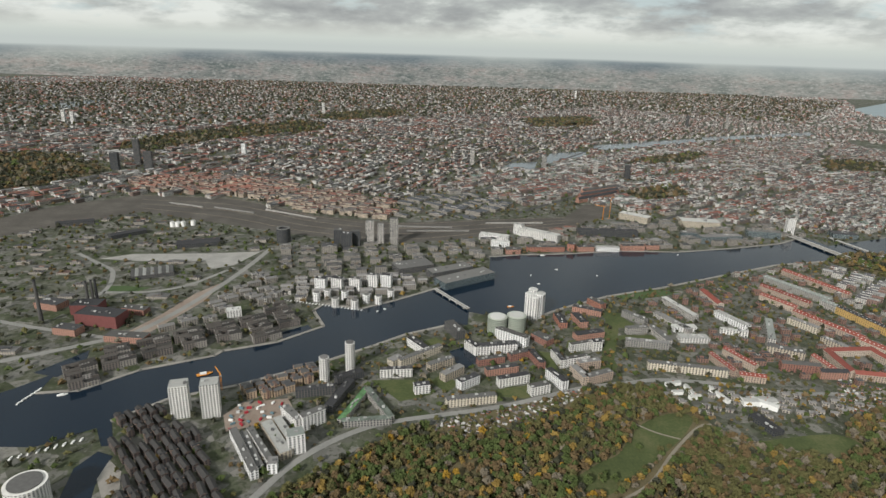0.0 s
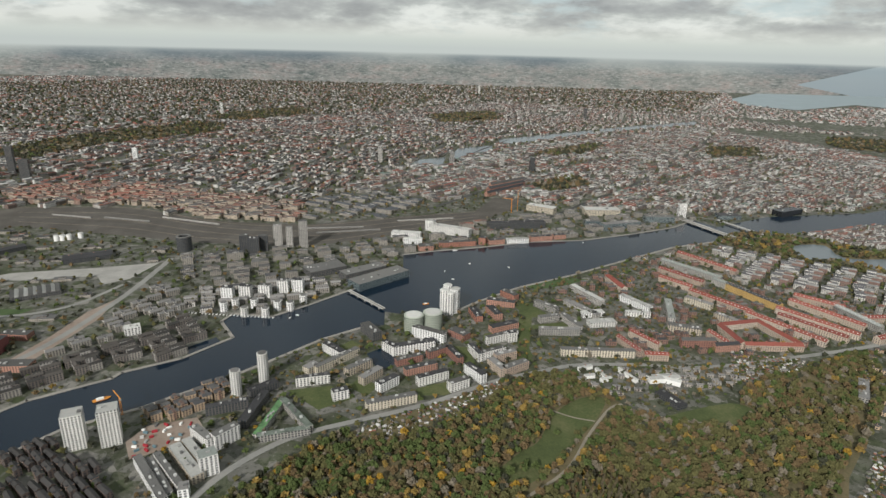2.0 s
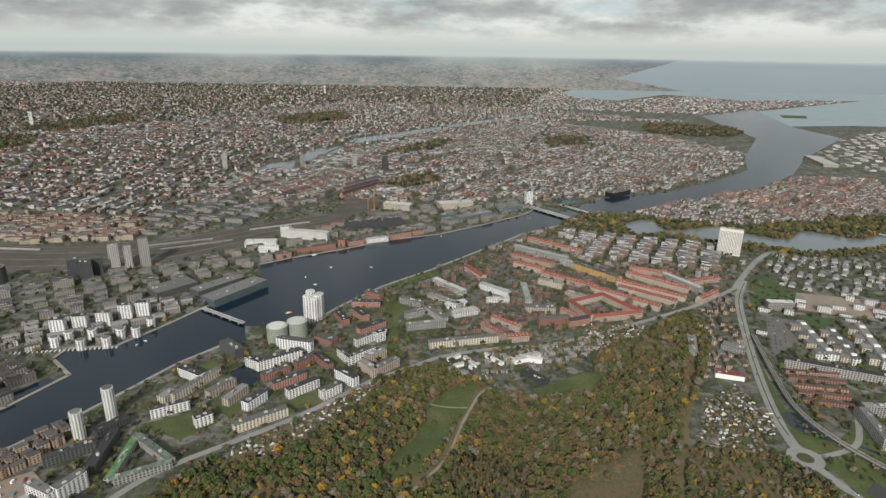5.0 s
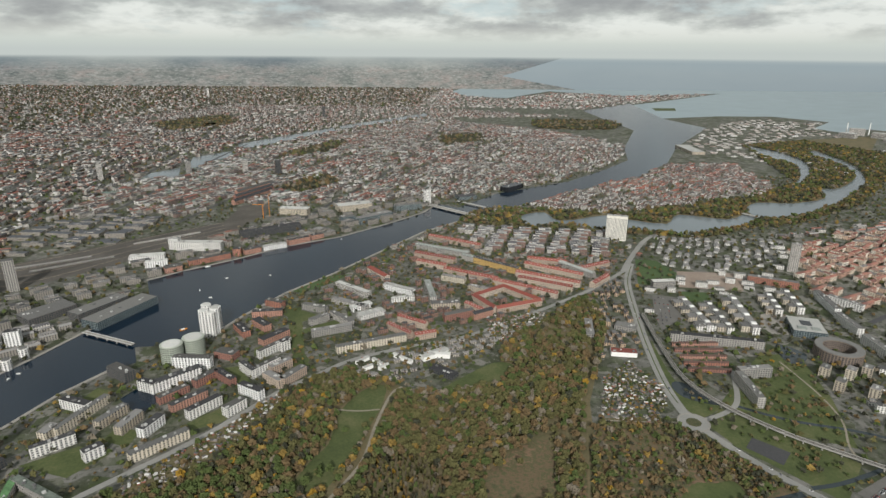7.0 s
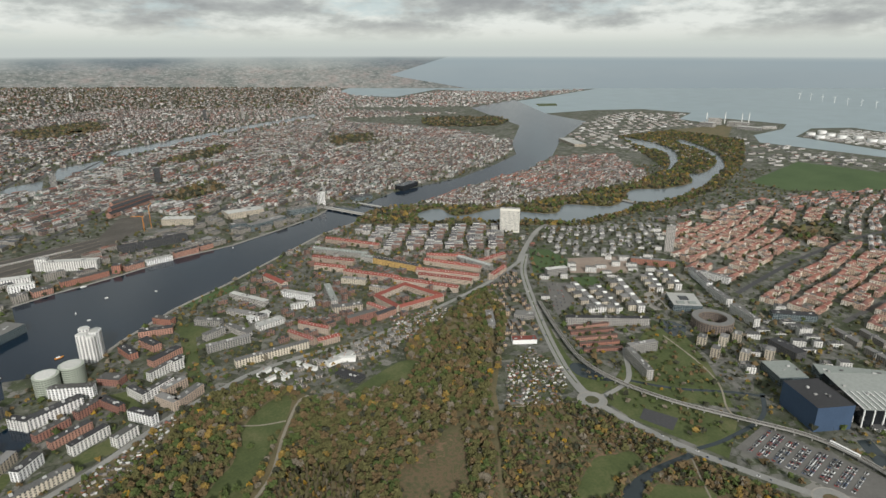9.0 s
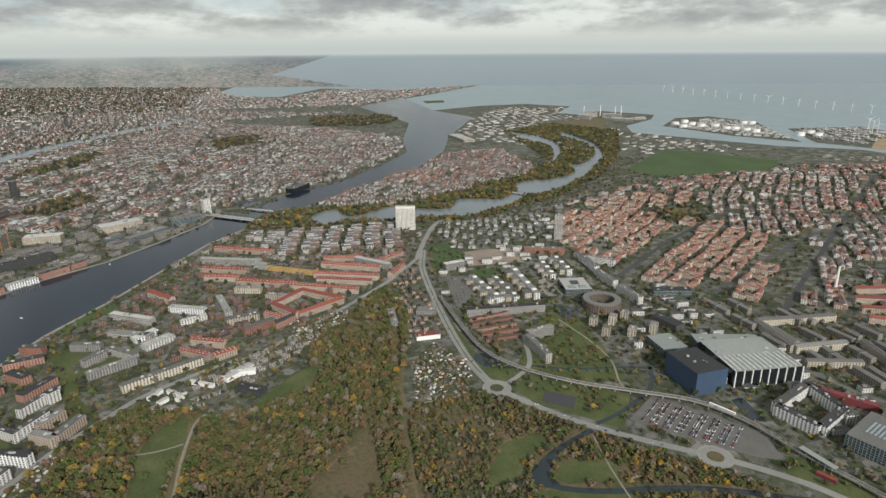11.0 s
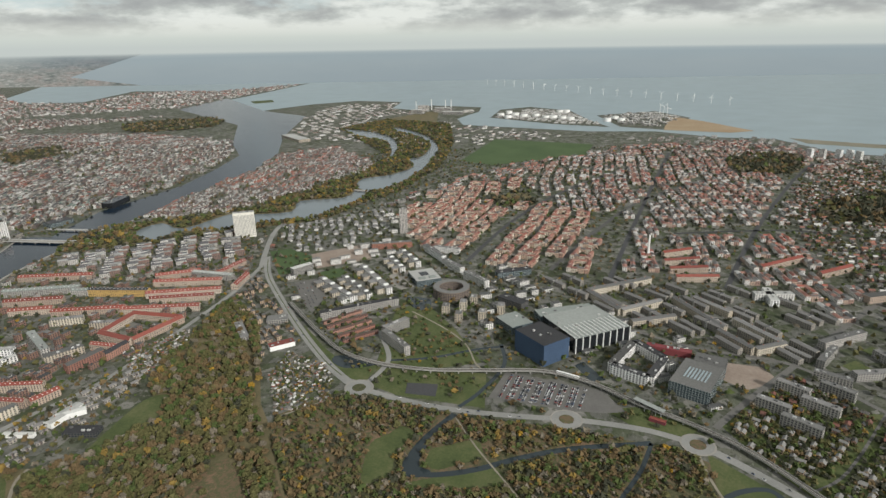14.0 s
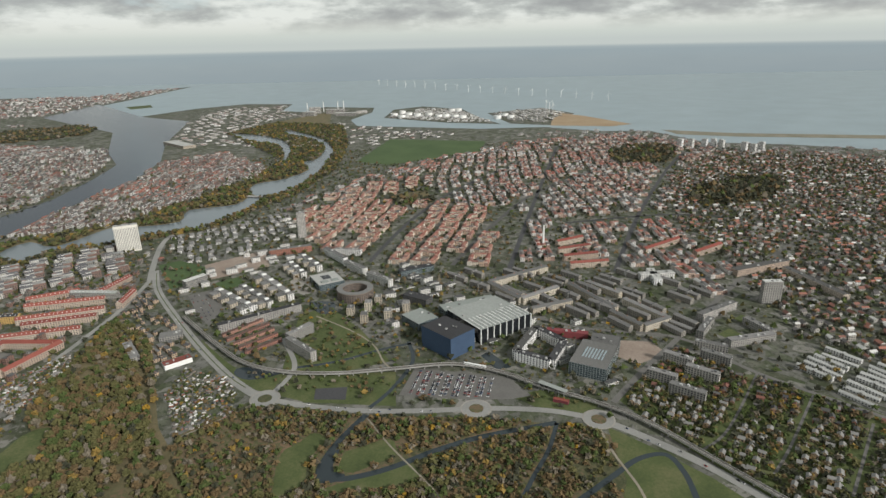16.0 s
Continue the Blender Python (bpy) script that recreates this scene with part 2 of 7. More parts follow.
GREYROOF = [(0.10, 0.10, 0.105), (0.07, 0.07, 0.075), (0.16, 0.155, 0.15), (0.22, 0.215, 0.21), (0.05, 0.05, 0.055)]
MIXROOF = [(0.25, 0.095, 0.07), (0.18, 0.08, 0.065), (0.22, 0.11, 0.085), (0.12, 0.08, 0.068), (0.05, 0.052, 0.054), (0.07, 0.07, 0.073), (0.10, 0.098, 0.097), (0.14, 0.138, 0.135), (0.085, 0.085, 0.085), (0.26, 0.255, 0.245), (0.46, 0.455, 0.44)]
WALLS = [(0.36, 0.34, 0.30), (0.46, 0.445, 0.41), (0.20, 0.14, 0.115), (0.30, 0.28, 0.25), (0.60, 0.59, 0.56), (0.17, 0.125, 0.105), (0.25, 0.24, 0.22)]
R_GREY = varied("grey_felt_roof", GREYROOF, amount=0.2)
R_MIX = varied("mixed_roofs", MIXROOF, amount=0.2, district=1.6)
R_WHITE = varied("pale_roof", [(0.6, 0.6, 0.58), (0.42, 0.42, 0.41), (0.3, 0.3, 0.3), (0.7, 0.7, 0.68)], amount=0.15)
R_INNER = varied("inner_city_roofs", [(0.22, 0.085, 0.065), (0.16, 0.08, 0.066), (0.19, 0.10, 0.08), (0.11, 0.078, 0.071), (0.065, 0.066, 0.068), (0.085, 0.085, 0.087), (0.12, 0.115, 0.11), (0.13, 0.17, 0.15), (0.07, 0.07, 0.07), (0.24, 0.235, 0.23), (0.40, 0.395, 0.385)], amount=0.2, district=1.5)
W_MIX = facade("mixed_walls", WALLS)
W_OLD = facade("old_town_walls", [(0.30, 0.28, 0.25), (0.42, 0.40, 0.37), (0.18, 0.13, 0.11), (0.34, 0.31, 0.27), (0.60, 0.59, 0.56), (0.15, 0.12, 0.105)])
W_GREY = facade("grey_walls", [(0.33, 0.31, 0.28), (0.42, 0.40, 0.36), (0.27, 0.25, 0.22), (0.50, 0.48, 0.45)])
W_PALE = facade("pale_walls", [(0.52, 0.50, 0.47), (0.42, 0.40, 0.365), (0.62, 0.61, 0.59), (0.34, 0.32, 0.29)])
W_BRICK = facade("brick_walls", [(0.26, 0.125, 0.09), (0.33, 0.17, 0.12), (0.40, 0.30, 0.21), (0.30, 0.19, 0.14)])

# ---------------------------------------------------------------- mesh helpers


class Shape:
    """Collects quads and triangles with wall metres, for one mesh."""

    def __init__(self):
        self.v, self.f3, self.f4, self.m3, self.m4, self.u3, self.u4, self.n = [], [], [], [], [], [], [], 0

    def quads(self, P, mat=0, uv=None):
        """P: (n, 4, 3)."""
        P = np.asarray(P, dtype=float).reshape(-1, 4, 3)
        k = len(P)
        self.v.append(P.reshape(-1, 3))
        self.f4.append(self.n + np.arange(4 * k).reshape(k, 4))
        self.m4.append(np.broadcast_to(mat, (k,)))
        self.u4.append(np.zeros((k, 4, 2)) if uv is None else uv)
        self.n += 4 * k

    def tris(self, P, mat=0, uv=None):
        P = np.asarray(P, dtype=float).reshape(-1, 3, 3)
        k = len(P)
        self.v.append(P.reshape(-1, 3))
        self.f3.append(self.n + np.arange(3 * k).reshape(k, 3))
        self.m3.append(np.broadcast_to(mat, (k,)))
        self.u3.append(np.zeros((k, 3, 2)) if uv is None else uv)
        self.n += 3 * k

    def prisms(self, V, faces, mat=0, uvs=None):
        """Many alike solids: V (n, k, 3), each with the same faces; the faces of one share its corners."""
        V = np.asarray(V, float)
        n, k = V.shape[:2]
        base = self.n + np.arange(n)[:, None] * k
        self.v.append(V.reshape(-1, 3))
        for i, f in enumerate(faces):
            F = base + np.asarray(f)[None, :]
            u = np.zeros((n, len(f), 2)) if uvs is None else uvs[i]
            if len(f) == 4:
                self.f4.append(F), self.m4.append(np.broadcast_to(mat, (n,))), self.u4.append(u)
            else:
                self.f3.append(F), self.m3.append(np.broadcast_to(mat, (n,))), self.u3.append(u)
        self.n += n * k

    def only(self, mat, ox=0.0, oy=0.0):
        """The faces of one material, moved to a new origin."""
        S = Shape()
        S.v, S.n = [np.concatenate(self.v) - (ox, oy, 0)], self.n
        for src, dst in ((("f4", "m4", "u4"), (S.f4, S.m4, S.u4)), (("f3", "m3", "u3"), (S.f3, S.m3, S.u3))):
            for f, m, u in zip(*((self.f4, self.m4, self.u4) if src[0] == "f4" else (self.f3, self.m3, self.u3))):
                k = np.asarray(m) == mat
                if k.any():
                    dst[0].append(f[k]), dst[1].append(np.zeros(int(k.sum()))), dst[2].append(np.asarray(u)[k])
        used = np.unique(np.concatenate([q.ravel() for q in S.f4 + S.f3]))
        back = np.zeros(S.n, int)
        back[used] = np.arange(len(used))
        S.v, S.n = [S.v[0][used]], len(used)
        S.f4, S.f3 = [back[q] for q in S.f4], [back[q] for q in S.f3]
        return S

    def mesh(self, name, mats, weld=True):
        f4 = np.concatenate(self.f4) if self.f4 else np.zeros((0, 4), int)
        f3 = np.concatenate(self.f3) if self.f3 else np.zeros((0, 3), int)
        V = np.concatenate(self.v)
        me = bpy.data.meshes.new(name)
        me.vertices.add(len(V))
        me.vertices.foreach_set("co", V.astype(np.float32).ravel())
        loops = np.concatenate([f4.ravel(), f3.ravel()])
        me.loops.add(len(loops))
        me.loops.foreach_set("vertex_index", loops.astype(np.int32))
        me.polygons.add(len(f4) + len(f3))
        starts = np.concatenate([np.arange(len(f4)) * 4, 4 * len(f4) + np.arange(len(f3)) * 3])
        me.polygons.foreach_set("loop_start", starts.astype(np.int32))
        mi = np.concatenate(self.m4 + self.m3) if (self.m4 or self.m3) else np.zeros(0)
        me.polygons.foreach_set("material_index", mi.astype(np.int32))
        me.uv_layers.new(name="metres")
        uv = np.concatenate([np.asarray(u).reshape(-1, 2) for u in self.u4 + self.u3])
        me.uv_layers[0].data.foreach_set("uv", uv.astype(np.float32).ravel())
        for m in mats:
            me.materials.append(m)
        me.update(calc_edges=True)
        me.shade_flat()
        return me


def frame_of(cx, cy, rot):
    cx, cy, rot = np.broadcast_arrays(np.atleast_1d(cx).astype(float), np.atleast_1d(cy).astype(float), np.atleast_1d(rot).astype(float))
    return cx, cy, np.cos(rot), np.sin(rot)


def corners(cx, cy, w, d, rot, z):
    """(n, 4, 3) corners of turned rectangles."""
    cx, cy, c, s = frame_of(cx, cy, rot)
    w, d, z = (np.broadcast_to(np.asarray(a, float), cx.shape) for a in (w, d, z))
    out = np.empty((len(cx), 4, 3))
    for i, (a, b) in enumerate(((-1, -1), (1, -1), (1, 1), (-1, 1))):
        x, y = a * w / 2, b * d / 2
        out[:, i, 0], out[:, i, 1], out[:, i, 2] = cx + x * c - y * s, cy + x * s + y * c, z
    return out


def walls(S, cx, cy, w, d, rot, z0, z1, mat=0):
    lo, hi = corners(cx, cy, w, d, rot, z0), corners(cx, cy, w, d, rot, z1)
    n = len(lo)
    w, d = np.broadcast_to(np.asarray(w, float), (n,)), np.broadcast_to(np.asarray(d, float), (n,))
    h = np.broadcast_to(np.asarray(z1, float) - np.asarray(z0, float), (n,))
    uvs = []
    for L in (w, d, w, d):
        uv = np.zeros((n, 4, 2))
        uv[:, 1, 0] = uv[:, 2, 0] = L
        uv[:, 2, 1] = uv[:, 3, 1] = h
        uvs.append(uv)
    S.prisms(np.concatenate([lo, hi], 1), [(0, 1, 5, 4), (1, 2, 6, 5), (2, 3, 7, 6), (3, 0, 4, 7)], mat, uvs)
    return lo, hi


def flat_house(S, cx, cy, w, d, rot, h, wall=0, roof=1, z0=0.0):
    lo, hi = walls(S, cx, cy, w, d, rot, z0, np.asarray(z0) + h, wall)
    S.quads(hi, roof)


def gable_house(S, cx, cy, w, d, rot, h, rise, wall=0, roof=1, over=0.15):
    """Ridge along the width w."""
    walls(S, cx, cy, w, d, rot, 0.0, h, wall)
    w, d = np.asarray(w, float), np.asarray(d, float)
    e = corners(cx, cy, w + 2 * over, d + 2 * over, rot, h)
    cxx, cyy, c, s = frame_of(cx, cy, rot)
    W = np.broadcast_to(w / 2 + over, cxx.shape)
    rz = np.broadcast_to(np.asarray(h, float) + rise, cxx.shape)
    ra = np.stack([cxx - W * c, cyy - W * s, rz], 1)
    rb = np.stack([cxx + W * c, cyy + W * s, rz], 1)
    V = np.concatenate([e, ra[:, None], rb[:, None]], 1)
    S.prisms(V, [(0, 1, 5, 4), (2, 3, 4, 5)], roof)
    S.prisms(V, [(1, 2, 5), (3, 0, 4)], wall)


def inside(poly, x, y):
    x, y = np.asarray(x, float), np.asarray(y, float)
    r = np.zeros(x.shape, bool)
    n = len(poly)
    for i in range(n):
        (x0, y0), (x1, y1) = poly[i], poly[(i + 1) % n]
        if y0 == y1:
            continue
        t = ((y0 > y) != (y1 > y)) & (x < (x1 - x0) * (y - y0) / (y1 - y0) + x0)
        r ^= t
    return r


def near_line(pts, x, y, r):
    x, y = np.asarray(x, float), np.asarray(y, float)
    hit = np.zeros(x.shape, bool)
    for (x0, y0), (x1, y1) in zip(pts, pts[1:]):
        dx, dy = x1 - x0, y1 - y0
        k = np.clip(((x - x0) * dx + (y - y0) * dy) / (dx * dx + dy * dy + 1e-9), 0, 1)
        hit |= np.hypot(x - x0 - k * dx, y - y0 - k * dy) < r
    return hit


def smooth(pts, steps=6, closed=False):
    """Catmull-Rom through plan points."""
    P = [Vector(p) for p in pts]
    n = len(P)
    out = []
    for i in range(n if closed else n - 1):
        a, b, c, d = (P[(i - 1) % n], P[i], P[(i + 1) % n], P[(i + 2) % n]) if closed else (P[max(i - 1, 0)], P[i], P[i + 1], P[min(i + 2, n - 1)])
        for j in range(steps):
            t = j / steps
            q = 0.5 * (2 * b + (c - a) * t + (2 * a - 5 * b + 4 * c - d) * t * t + (3 * b - a - 3 * c + d) * t ** 3)
            out.append((q.x, q.y))
    if not closed:
        out.append(tuple(P[-1]))
    return out


TAKEN = []          # (test, points, radius): where nothing else is built
WATERS, MOATS, OPEN = [], [], []


def sheet(name, pts, mat, z, label="", category="", taken=True, round_=0):
    """A flat piece of the setting with a given outline."""
    if round_:
        pts = smooth(pts, round_, True)
    vs, _, fs, *_ = delaunay_2d_cdt([Vector(p) for p in pts], [(i, (i + 1) % len(pts)) for i in range(len(pts))], [], 1, 0.01)
    me = bpy.data.meshes.new(name)
    me.from_pydata([(v.x, v.y, z) for v in vs], [], [f for f in fs])
    me.materials.append(mat)
    if taken:
        TAKEN.append(("in", pts, 0))
    if "water" in name or "lake" in name or "basin" in name or "inlet" in name:
        WATERS.append(pts)
    if "field" in name or "car_park" in name or "site" in name or "yard" in name or "court" in name:
        OPEN.append(("in", pts, 0))
    if "moat" in name:
        MOATS.append(pts)
    return tagged(new(name, me), label, category, kind="structure")


def ribbon(name, pts, width, mat, z, label="", category="", z1=None, steps=6, taken=True):
    """A road, path or stream of even width along a smooth line."""
    pts = smooth(pts, steps)
    S = Shape()
    L, R = [], []
    for i, p in enumerate(pts):
        a, b = Vector(pts[max(i - 1, 0)]), Vector(pts[min(i + 1, len(pts) - 1)])
        t = (b - a).normalized()
        nrm = Vector((-t.y, t.x)) * width / 2
        L.append((p[0] + nrm.x, p[1] + nrm.y, z))
        R.append((p[0] - nrm.x, p[1] - nrm.y, z))
    for i in range(len(pts) - 1):
        S.quads([[R[i], R[i + 1], L[i + 1], L[i]]], 0)
    if taken:
        TAKEN.append(("line", pts, width / 2 + 1))
    return tagged(new(name, S.mesh(name, [mat])), label, category, kind="structure")


def free(x, y, margin=0.0):
    ok = np.ones(np.shape(x), bool)
    for how, pts, r in TAKEN:
        a = np.asarray(pts)
        box = (x > a[:, 0].min() - r - margin) & (x < a[:, 0].max() + r + margin) & (y > a[:, 1].min() - r - margin) & (y < a[:, 1].max() + r + margin)
        i = np.nonzero(box & ok)[0]
        if len(i) == 0:
            continue
        if how == "in":
            bad = inside(pts, x[i], y[i])
            if margin:
                bad |= near_line(list(pts) + [pts[0]], x[i], y[i], margin)
        else:
            bad = near_line(pts, x[i], y[i], r + margin)
        ok[i[bad]] = False
    return ok


# ---------------------------------------------------------------- ground and water
sheet("ground", [(30000 * math.cos(a * math.pi / 24), 30000 * math.sin(a * math.pi / 24)) for a in range(48)], GROUND, 0.0,
      "grey-brown city ground of streets, yards and gardens", "ground", taken=False)
HARBOUR = [(-396, 385), (-307, 387), (-273, 413), (-257, 390), (-248, 391), (-266, 423), (-233, 458), (-181, 482), (-117, 524), (-66, 565), (-31, 595), (12, 619), (37, 623), (40, 659), (73, 645), (106, 638), (160, 678), (223, 718), (307, 753), (430, 815), (523, 861), (613, 884), (731, 908), (826, 919), (926, 940), (1094, 974), (1244, 987), (1474, 1078), (1760, 1257), (2327, 1528), (2467, 1852), (3049, 2546), (2429, 2341), (2167, 1921), (1991, 1631), (1584, 1330), (1412, 1168), (1244, 1101), (1049, 1040), (814, 1027), (669, 968)]
HARBOUR2 = [(669, 968), (651, 1016), (586, 971), (493, 939), (388, 910), (296, 908), (201, 886), (128, 875), (81, 863), (73, 783), (-2, 728), (-51, 687), (-90, 659), (-136, 671), (-146, 651), (-126, 609), (-168, 568), (-217, 546), (-222, 536), (-281, 505), (-318, 467), (-352, 461), (-356, 496), (-378, 466), (-426, 421)]
sheet("harbour_water", HARBOUR + HARBOUR2, WATER, 0.12, "dark blue-grey rippled harbour water", "water")
SEA_EDGE = [(9352, 15147), (6048, 8468), (5010, 6265), (2695, 4008), (2515, 3529), (2651, 3260), (3419, 3679), (3526, 2991), (4422, 2825), (3249, 2521), (2831, 2431), (2429, 2341), (2197, 1846), (2278, 1649), (2489, 1869), (2807, 1801), (3046, 1651), (3040, 1376), (2720, 1287), (2664, 1143), (2895, 1148), (2856, 872), (2662, 825), (2386, 835), (2209, 750), (2148, 265), (2202, 46), (2110, -139), (2118, -308), (1888, -437), (1860, -660), (1780, -867), (1539, -1022)]
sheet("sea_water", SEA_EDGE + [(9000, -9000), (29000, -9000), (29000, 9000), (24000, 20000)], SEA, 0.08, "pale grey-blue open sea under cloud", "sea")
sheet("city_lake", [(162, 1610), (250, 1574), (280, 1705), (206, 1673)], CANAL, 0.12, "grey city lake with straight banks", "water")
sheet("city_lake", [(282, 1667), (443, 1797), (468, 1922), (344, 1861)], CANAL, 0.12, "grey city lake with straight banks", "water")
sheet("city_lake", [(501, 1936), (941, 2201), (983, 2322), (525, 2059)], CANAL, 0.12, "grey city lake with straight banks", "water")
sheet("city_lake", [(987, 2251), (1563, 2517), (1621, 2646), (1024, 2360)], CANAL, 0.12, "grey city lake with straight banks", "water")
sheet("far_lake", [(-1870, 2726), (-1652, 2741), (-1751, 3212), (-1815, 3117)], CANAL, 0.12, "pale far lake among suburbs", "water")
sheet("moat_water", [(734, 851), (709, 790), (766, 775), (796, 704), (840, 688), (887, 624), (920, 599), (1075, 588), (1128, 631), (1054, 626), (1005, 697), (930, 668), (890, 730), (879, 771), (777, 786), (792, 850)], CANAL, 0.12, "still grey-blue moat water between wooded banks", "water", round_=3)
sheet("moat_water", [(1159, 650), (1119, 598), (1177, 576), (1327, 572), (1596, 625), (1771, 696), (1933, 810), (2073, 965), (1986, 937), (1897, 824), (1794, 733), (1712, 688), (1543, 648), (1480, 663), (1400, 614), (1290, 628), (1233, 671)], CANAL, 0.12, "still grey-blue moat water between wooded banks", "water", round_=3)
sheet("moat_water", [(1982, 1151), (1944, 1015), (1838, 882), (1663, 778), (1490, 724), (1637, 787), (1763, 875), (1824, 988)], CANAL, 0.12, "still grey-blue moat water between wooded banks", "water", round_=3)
# islands in the sound
sheet("oil_port_island", [(2457, 713), (2768, 752), (2918, 645), (2797, 434), (2469, 308), (2276, 208), (2313, 426)], GROUND, 0.3, "flat industrial island with oil tanks", "island", taken=False)
sheet("port_island", [(2630, 297), (2853, 69), (2630, -73), (2244, 14), (2291, 173)], GROUND, 0.3, "flat port island with sheds", "island", taken=False)
sheet("sand_spit", [(2669, 13), (2540, -107), (2289, -270), (2228, -191), (2240, 22)], SAND, 0.45, "brown sand spit in shallow water", "sand", taken=True)
sheet("beach_strip", [(2146, -349), (2077, -565), (2049, -991), (1980, -959), (2004, -546), (2044, -385)], DUNE, 0.3, "long narrow beach island", "sand", taken=True)
sheet("harbour_islet", [(2896, 2259), (3005, 2187), (2881, 2087), (2783, 2145)], GRASS, 0.3, "small wooded fort islet", "island", taken=True)

# ---------------------------------------------------------------- roads
RB = [(422, 255), (435, 67), (435, -35)]
ribbon("park_road", [(699, 556), (634, 507), (567, 439), (505, 371), (456, 312), (431, 275), RB[0]], 9, ASPHALT, 0.25, "pale grey asphalt dual road", "road")
ribbon("road_median", [(690, 548), (634, 507), (567, 439), (505, 371), (456, 312), (436, 281)], 1.1, GRASS, 0.27, "narrow grass strip between carriageways", "grass", taken=False)
ribbon("park_road", [RB[0], (417, 215), (417, 164), (424, 116), RB[1]], 7, ASPHALT, 0.25, "pale grey asphalt road by the heath", "road")
ribbon("park_road", [RB[1], (439, 40), (441, 2), RB[2]], 7, ASPHALT, 0.25, "pale grey asphalt road by the heath", "road")
ribbon("park_road", [RB[2], (419, -65), (389, -109), (361, -139), (327, -171)], 8, ASPHALT, 0.25, "pale grey asphalt road by the heath", "road")
ribbon("brygge_road", [(-128, 328), (-104, 376), (-71, 411), (-32, 432), (60, 458), (137, 491), (185, 503), (224, 511), (286, 505), (350, 492), (459, 500), (577, 516), (664, 540)], 6, ASPHALT, 0.25, "grey asphalt street along the park", "road")

# ---------------------------------------------------------------- parks
FOREST = [(-111, 339), (-85, 364), (-35, 413), (67, 458), (128, 484), (158, 501), (214, 492), (243, 434), (275, 407), (327, 399), (365, 448), (425, 472), (493, 490), (552, 503), (500, 423), (370, 325), (306, 255), (306, 270), (234, 214), (45, 248), (-122, 299)]
sheet("forest_floor", FOREST, FLOOR, 0.06, "dark leaf-covered woodland floor", "ground", taken=False)
HEATHP = [(306, 270), (359, 303), (415, 267), (411, 162), (422, 67), (424, -26), (389, -89), (355, -130), (297, -89), (261, 129), (231, 314), (234, 214)]
sheet("heath_ground", HEATHP, HEATH, 0.05, "brown and olive autumn heath", "ground", taken=False)

# ---------------------------------------------------------------- city fabric
RNG = np.random.default_rng(7)


def in_any(polys, x, y):
    r = np.zeros(np.shape(x), bool)
    for p in polys:
        r |= inside(p, x, y)
    return r


def block(S, kind, X, Y, turn, bw, bd, floors, far=False, yard=True):
    """Houses of one street block, or of many at once."""
    n = len(X)
    st = 1.75
    if kind == "ring":
        t = min(6.2, bd * 0.3)
        w = bw * RNG.uniform(0.7, 1.05, n)
        d = bd * RNG.uniform(0.7, 1.05, n)
        for k in range(4):
            along = k % 2 == 0
            L = (w if along else d - 2 * t)
            off = (d / 2 - t / 2) if along else (w / 2 - t / 2)
            sg = 1 if k < 2 else -1
            ca, sa = np.cos(turn), np.sin(turn)
            ox, oy = (-sa * off * sg, ca * off * sg) if along else (ca * off * sg, sa * off * sg)
            # each side is a few houses of slightly different height
            parts = max(1, int(round((bw if along else bd) / 17)))
            for j in range(parts):
                h = st * np.clip(RNG.normal(floors, 0.38, n), 1.6, None)
                q = ((j + 0.5) / parts - 0.5) * L
                dx, dy = (ca * q, sa * q) if along else (-sa * q, ca * q)
                m = RNG.random(n) < 0.94
                if m.any():
                    gable_house(S, (X + ox + dx)[m], (Y + oy + dy)[m], (L / parts)[m], t, (turn if along else turn + math.pi / 2)[m], h[m], RNG.uniform(1.0, 2.0, n)[m])
        m = RNG.random(n) < 0.55
        if yard and m.any():
            flat_house(S, X[m] + RNG.normal(0, 1.5, m.sum()), Y[m] + RNG.normal(0, 1.5, m.sum()), bw * 0.3, bd * 0.22, turn[m], RNG.uniform(1.2, 3.5, m.sum()))
    elif kind == "rows":
        w = bw * RNG.uniform(0.8, 1.0, n)
        h = st * np.clip(RNG.normal(floors, 0.4, n), 1.2, None)
        gable_house(S, X, Y, w, bd * RNG.uniform(0.85, 1.0, n), turn, h, RNG.uniform(0.8, 1.7, n))
        m = RNG.random(n) < 0.35
        if m.any():
            flat_house(S, X[m], Y[m], bd * 0.4, bd * 1.1, turn[m], h[m] + 1.0)
    elif kind == "flat":
        w = bw * RNG.uniform(0.5, 1.0, n)
        d = bd * RNG.uniform(0.5, 1.0, n)
        h = st * np.clip(RNG.normal(floors, floors * 0.3, n), 1.0, None)
        flat_house(S, X, Y, w, d, turn, h)
        ca, sa = np.cos(turn), np.sin(turn)
        m = RNG.random(n) < 0.5
        if m.any():
            flat_house(S, (X - sa * d * 0.6)[m], (Y + ca * d * 0.6)[m], w[m] * 0.4, d[m] * 0.6, turn[m], h[m] * 0.7)
        m = RNG.random(n) < 0.7
        if m.any():
            flat_house(S, X[m] + RNG.normal(0, 1, m.sum()), Y[m] + RNG.normal(0, 1, m.sum()), w[m] * 0.35, d[m] * 0.4, turn[m], 1.1, z0=h[m])
    else:
        w = bw * RNG.uniform(0.6, 1.0, n)
        d = bd * RNG.uniform(0.6, 0.9, n)
        h = st * np.clip(RNG.normal(floors, 0.5, n), 0.9, None)
        turn = turn + (RNG.random(n) < 0.4) * math.pi / 2
        gable_house(S, X, Y, w, d, turn, h, d * RNG.uniform(0.25, 0.42, n))


